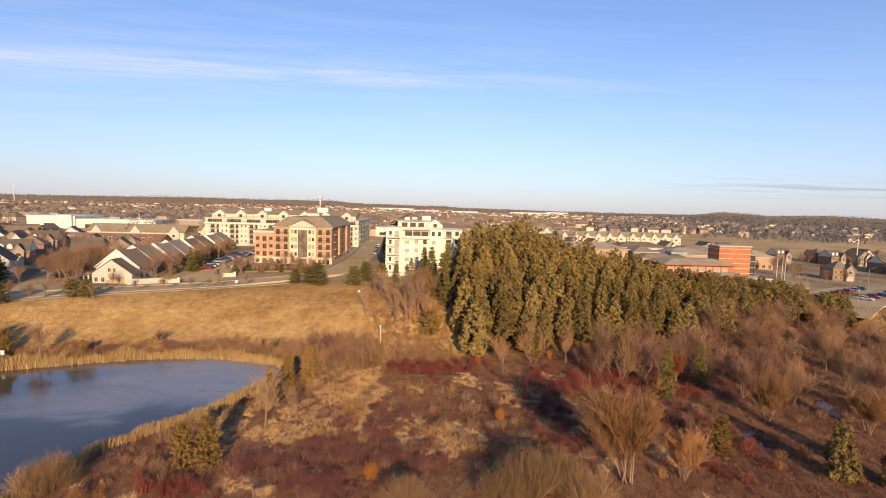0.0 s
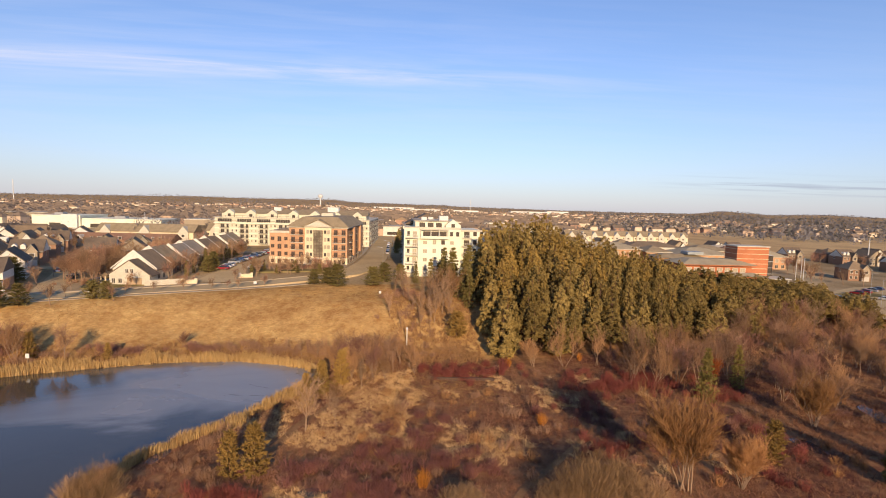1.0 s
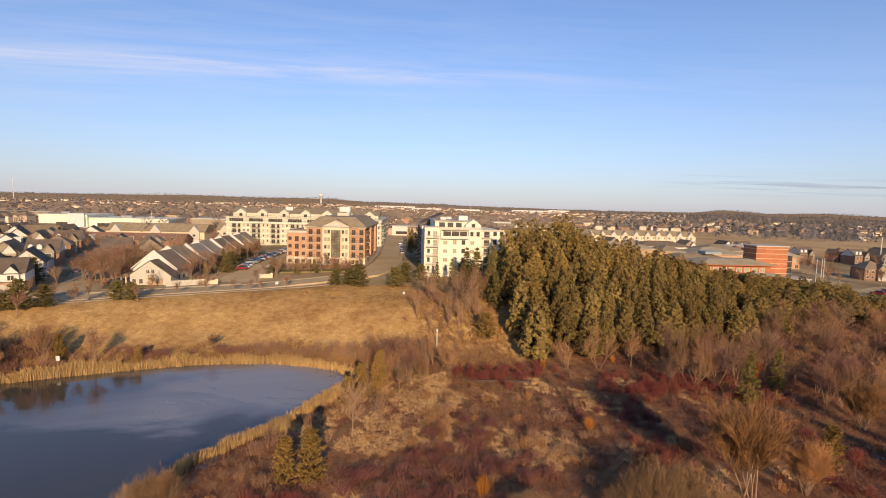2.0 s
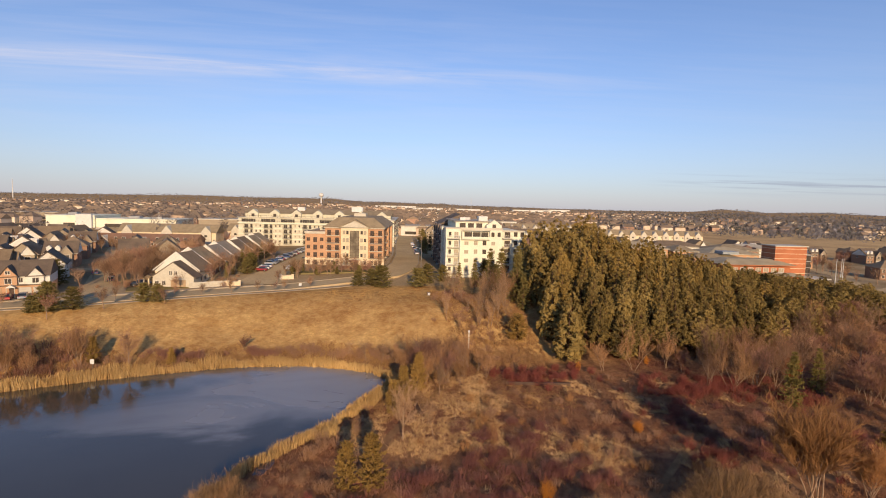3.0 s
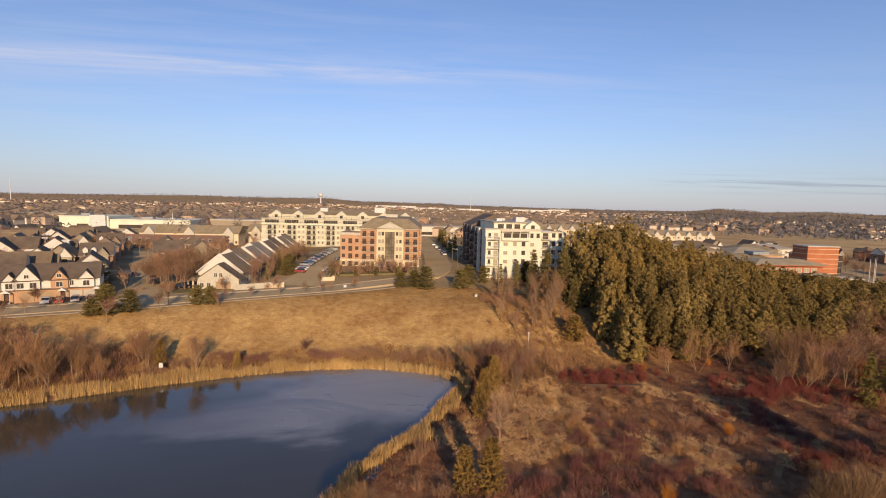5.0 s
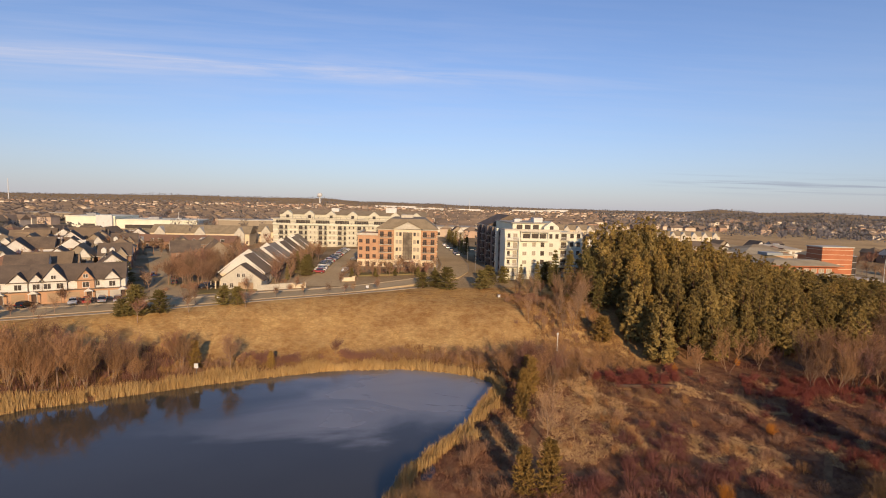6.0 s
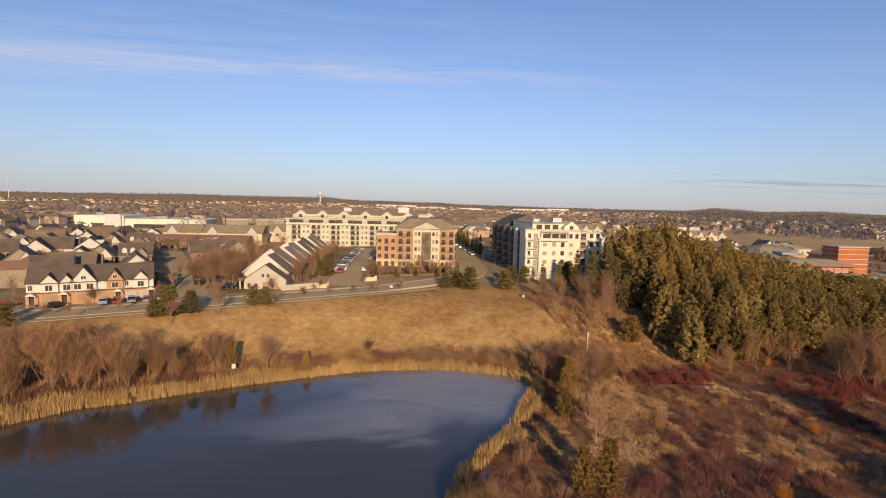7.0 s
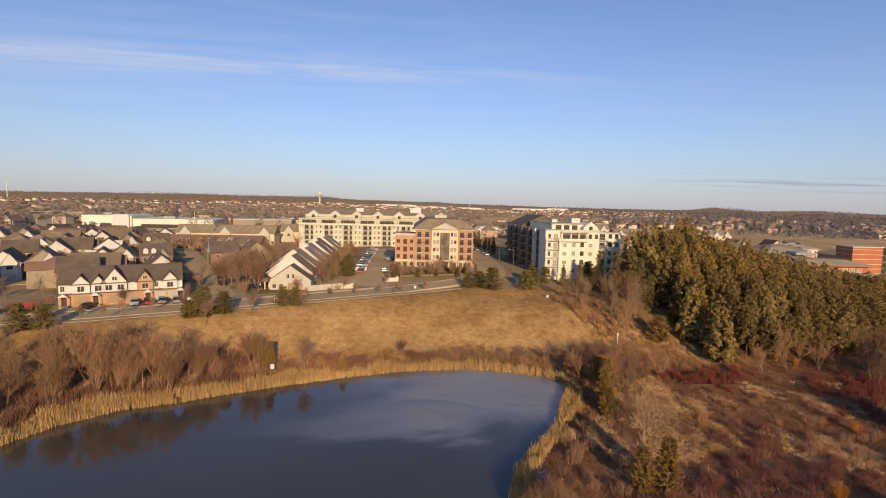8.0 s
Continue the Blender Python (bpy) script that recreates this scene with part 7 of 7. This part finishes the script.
def fence(a, b, high, material, label):
    a, b = Vector(a), Vector(b)
    n = max(1, round((b - a).length / 2.4))
    f = thing("fence", pose(0, 0, 0), label, "fence")
    for i in range(n + 1):
        q = a.lerp(b, i / n)
        z = gz(q.x, q.y)
        part("post", Shape().box(q.x - 0.07, q.y - 0.07, z - 0.3, q.x + 0.07, q.y + 0.07, z + high + 0.1), M[material], f)
        if i < n:
            q2 = a.lerp(b, (i + 1) / n)
            d = (q2 - q).normalized()
            s = Shape()
            for k in range(12):
                c = q.lerp(q2, (k + 0.5) / 12)
                zz = gz(c.x, c.y)
                h = d * 0.085
                nn = Vector((-d.y, d.x)) * 0.015
                s.add([(c.x - h.x - nn.x, c.y - h.y - nn.y, zz), (c.x + h.x - nn.x, c.y + h.y - nn.y, zz), (c.x + h.x + nn.x, c.y + h.y + nn.y, zz), (c.x - h.x + nn.x, c.y - h.y + nn.y, zz),
                       (c.x - h.x - nn.x, c.y - h.y - nn.y, zz + high), (c.x + h.x - nn.x, c.y + h.y - nn.y, zz + high), (c.x + h.x + nn.x, c.y + h.y + nn.y, zz + high), (c.x - h.x + nn.x, c.y - h.y + nn.y, zz + high)],
                      [(4, 5, 6, 7), (0, 1, 5, 4), (1, 2, 6, 5), (2, 3, 7, 6), (3, 0, 4, 7)])
            part("panel", s, M[material], f)
    return f


fence(U(-34, -0.5), U(-23.5, -0.5), 1.6, "wood", "weathered board fence beside the skip")
fence((-96.5, 149.0), (-86.8, 154.5), 1.7, "trim", "pale board fence behind the pavement")
for x, y in ((-86.0, 155.0), (-72.6, 166.0)):
    w = thing("gate_wall", at(x, y, 20, 0.05), "low curved cream wall at the car park entry", "wall")
    s = Shape()
    s.box(-1.9, -0.3, -0.5, 1.9, 0.3, 1.1).box(-2.0, -0.4, 1.1, 2.0, 0.4, 1.25)
    part("body", s, M["cream"], w)
    for e in (-1.9, 1.9):
        part("pier", Shape().box(e - 0.4, -0.45, -0.5, e + 0.4, 0.45, 1.6), M["cream"], w)
for x, y in ((-30.2, 165.5), (-27.8, 166.8), (-22.0, 170.2)):
    w = thing("gate_pier", at(x, y, 5), "pale square gate pier by the street", "pier", "gate piers")
    part("shaft", Shape().box(-0.4, -0.4, -0.3, 0.4, 0.4, 1.6), M["siding"], w)
    part("cap", Shape().box(-0.5, -0.5, 1.6, 0.5, 0.5, 1.8), M["trim"], w)


def street_lamp(x, y, turn, high=8.0):
    l = thing("street_lamp", at(x, y, turn), "grey steel street lamp beside the road", "street lamp", "street lamps")
    part("pole", Shape().tube((0, 0, -0.2), (0, 0, high), 0.08, 0.045, 8), M["steel"], l)
    part("arm", Shape().tube((0, 0, high - 0.1), (1.6, 0, high + 0.25), 0.05, 0.04, 6), M["steel"], l)
    part("head", Shape().box(1.4, -0.15, high + 0.18, 2.1, 0.15, high + 0.32), M["steel"], l)


for x, y, t in ((-28.5, 185, 180), (-29.5, 215, 180), (-31, 250, 180)):
    street_lamp(x, y, t)
for x, y in ((150, 178), (172, 196), (138, 160)):
    street_lamp(x, y, 0, 9.5)
for x, y in ((-64.3, 152.6), (-121.5, 128.6), (-100, 130.5)):
    w = thing("sign", at(x, y, 25), "small white street sign on a post", "sign", "street signs")
    part("post", Shape().tube((0, 0, -0.2), (0, 0, 1.7), 0.04, 0.04, 6), M["steel"], w)
    part("board", Shape().box(-0.45, -0.06, 0.9, 0.45, -0.045, 1.7), M["white_paint"], w)
for i in range(5):
    x, y = -64 + 4.2 * i, 183.5 + 0.4 * i
    ob = new("shrub", SHRUB["brown"][i % 2])
    ob.matrix_world = pose(x, y, gz(x, y), 0, 0, 40 * i)
    tagged(ob, LABEL["brown"], "shrub", "brown shrubs")

# ---- distance: suburbs, woods, warehouses, masts ----
rf = np.random.RandomState(12)


def far_houses(n, r0, r1, a0, a1, name, label):
    walls, roofs = Shape(), Shape()
    for _ in range(n):
        r = math.sqrt(rf.uniform(r0 * r0, r1 * r1))
        a = radians(rf.uniform(a0, a1))
        x, y = r * math.sin(a), r * math.cos(a)
        x, y = round(x / 17) * 17 + rf.uniform(-3, 3), round(y / 34) * 34 + rf.uniform(-4, 4)
        if -350 < x < -150 and y < 462:
            continue
        z = gz(x, y)
        w, d, h = rf.uniform(9, 15), rf.uniform(9, 12), rf.uniform(4.8, 6.4)
        walls.box(x - w / 2, y - d / 2, z - 2, x + w / 2, y + d / 2, z + h)
        if rf.rand() < 0.5:
            roofs.gable(x - w / 2 - 0.4, y - d / 2 - 0.4, x + w / 2 + 0.4, y + d / 2 + 0.4, z + h, rf.uniform(2.6, 3.8), "x" if rf.rand() < 0.6 else "y")
        else:
            roofs.hip(x - w / 2 - 0.4, y - d / 2 - 0.4, x + w / 2 + 0.4, y + d / 2 + 0.4, z + h, rf.uniform(2.6, 3.6))
    me = walls.mesh(name, M["far_wall"])
    ob = tagged(new(name, me), label, "houses", kind="stuff")
    part("roofs", roofs, M["far_roof"], ob)


M["far_wall"] = mat("far_house_walls", (0.95, 0.84, 0.64), (0.46, 0.26, 0.16), 0.85, scale=0.01, fine=0.2, island=0.9)
M["far_roof"] = mat("far_house_roofs", (0.20, 0.15, 0.105), (0.37, 0.265, 0.17), 0.92, scale=0.01, fine=0.2, island=0.9)
far_houses(560, 378, 760, -48, 14, "distant_houses", "distant suburb of beige houses with brown roofs")
far_houses(900, 760, 1250, -48, 16, "distant_houses", "distant suburb of beige houses with brown roofs")
far_houses(700, 1250, 2100, -48, 26, "distant_houses", "distant suburb of beige houses with brown roofs")
far_houses(90, 650, 1300, 17, 26, "distant_houses", "distant suburb of beige houses with brown roofs")
far_houses(70, 720, 1500, 27, 48, "distant_houses", "scattered pale farmhouses before wooded hills")


def far_woods(n, r0, r1, a0, a1, size, material, name, label, seed, thresh=-9.0, tri=16, keep=None, grain=0.14):
    """Far trees, each a ragged bundle of small facets."""
    r = np.random.RandomState(seed)
    R, A = np.sqrt(r.uniform(r0 * r0, r1 * r1, n)), np.radians(r.uniform(a0, a1, n))
    X, Y = R * np.sin(A), R * np.cos(A)
    ok = waves(X, Y, 260, seed) > thresh
    if keep is not None:
        ok &= keep(X, Y)
    X, Y = X[ok], Y[ok]
    n = len(X)
    Z = G(X, Y)
    S = size * r.uniform(0.6, 1.3, n)
    c = r.normal(0, 1, (n, tri, 3))
    c /= np.linalg.norm(c, axis=2, keepdims=True)
    c *= r.uniform(0.5, 1.0, (n, tri, 1))
    cen = np.stack([X, Y, Z + S * 0.55], 1)[:, None, :] + c * (S[:, None, None] * np.array([0.42, 0.42, 0.5]))
    off = r.normal(0, 1, (n, tri, 3, 3)) * (S[:, None, None, None] * grain)
    v = (cen[:, :, None, :] + off).reshape(-1, 3)
    f = np.arange(len(v)).reshape(-1, 3)
    me = bpy.data.meshes.new(name)
    me.from_pydata(v.tolist(), [], f.tolist())
    me.materials.append(material)
    return tagged(new(name, me), label, "woods", kind="stuff")


# far colours are greyed to stand in for haze, the hill woods most
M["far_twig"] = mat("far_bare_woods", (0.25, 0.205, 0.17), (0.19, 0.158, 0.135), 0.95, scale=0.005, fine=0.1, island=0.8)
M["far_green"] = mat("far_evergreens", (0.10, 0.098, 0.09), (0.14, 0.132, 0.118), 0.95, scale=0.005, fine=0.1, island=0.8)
clear = lambda X, Y: ~((X > -345) & (X < -160) & (Y > 290) & (Y < 380)) & ~((X > 215) & (Y > 330) & (np.hypot(X, Y) < 640)) & (np.abs(X + 46 + (Y - 300) * 0.08) > 14)
# hill woods carry the distance haze in their grey base colour
M["hill_wood"] = mat("hazed_hill_woods", (0.265, 0.243, 0.238), (0.195, 0.18, 0.18), 0.95, scale=0.005, fine=0.1, island=0.6)
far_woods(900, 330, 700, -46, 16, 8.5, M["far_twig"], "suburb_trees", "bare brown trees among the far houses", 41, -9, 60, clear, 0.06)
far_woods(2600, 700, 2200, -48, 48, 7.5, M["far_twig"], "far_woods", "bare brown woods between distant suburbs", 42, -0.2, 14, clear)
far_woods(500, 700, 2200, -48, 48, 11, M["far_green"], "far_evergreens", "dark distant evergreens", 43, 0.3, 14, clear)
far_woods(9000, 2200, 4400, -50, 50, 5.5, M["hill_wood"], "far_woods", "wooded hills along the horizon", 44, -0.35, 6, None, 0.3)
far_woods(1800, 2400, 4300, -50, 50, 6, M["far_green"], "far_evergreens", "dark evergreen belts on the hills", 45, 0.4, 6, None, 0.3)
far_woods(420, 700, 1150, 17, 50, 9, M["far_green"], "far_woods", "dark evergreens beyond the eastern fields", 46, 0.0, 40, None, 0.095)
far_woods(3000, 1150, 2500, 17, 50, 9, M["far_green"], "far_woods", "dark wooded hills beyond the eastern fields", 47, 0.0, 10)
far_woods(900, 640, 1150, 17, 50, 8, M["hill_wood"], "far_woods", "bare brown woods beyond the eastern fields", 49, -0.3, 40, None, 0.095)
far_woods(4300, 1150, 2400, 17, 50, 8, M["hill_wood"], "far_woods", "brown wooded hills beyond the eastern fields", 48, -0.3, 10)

for x, y, w, d, h, lab in ((60, 1750, 120, 40, 10, "long white warehouse in the distance"), (330, 1900, 150, 50, 11, "long white warehouse in the distance"), (470, 2050, 90, 40, 12, "long white warehouse in the distance"), (-190, 1850, 150, 45, 10, "long white warehouse in the distance"),
                           (-60, 1500, 90, 35, 9, "long white warehouse in the distance"), (-30, 372, 42, 22, 7, "low pale shop with blue-white fascia"), (-400, 470, 60, 30, 7, "flat-roofed tan brick school building"), (-95, 480, 60, 24, 7, "low flat-roofed orange-brown shop building"),
                           (40, 560, 50, 18, 7, "low pale school building in the suburb")):
    b = thing("warehouse" if y > 1000 else "commercial_building", pose(x, y, gz(x, y), 0, 0, 4), lab, "building")
    piece(b, "wall", "white_paint" if y > 1000 else ("brick" if "orange" in lab else "siding_beige" if "tan" in lab else "siding"), (-w / 2, 0, -4, w / 2, d, h))
    piece(b, "roof", "roof_grey", (-w / 2 - 0.5, -0.5, h, w / 2 + 0.5, d + 0.5, h + 0.6))
    piece(b, "dock_band", "glass", (-w / 2 + 3, -0.12, 1, w / 2 - 3, -0.02, 3.2))
t = thing("water_tower", pose(-540, 2150, gz(-540, 2150)), "white water tower on the horizon", "water tower")
s = Shape()
for (z0, r0), (z1, r1) in zip(((30, 2.5), (34, 9), (40, 11), (46, 9), (49, 3)), ((34, 9), (40, 11), (46, 9), (49, 3), (49.5, 0.2))):
    s.tube((0, 0, z0), (0, 0, z1), r0, r1, 16)
part("tank", s, M["white_paint"], t)
part("stem", Shape().tube((0, 0, -5), (0, 0, 31), 3.5, 2.6, 12), M["white_paint"], t)
for x, y, h in ((-1500, 1720, 70), (120, 2300, 55), (254, 300, 17), (-250, 404, 13)):
    t = thing("mast", pose(x, y, gz(x, y)), "slim pale mast over distant roofs", "mast", "masts")
    part("pole", Shape().tube((0, 0, -3), (0, 0, h), 0.022 * h, 0.012 * h, 8, True), M["white_paint"], t)
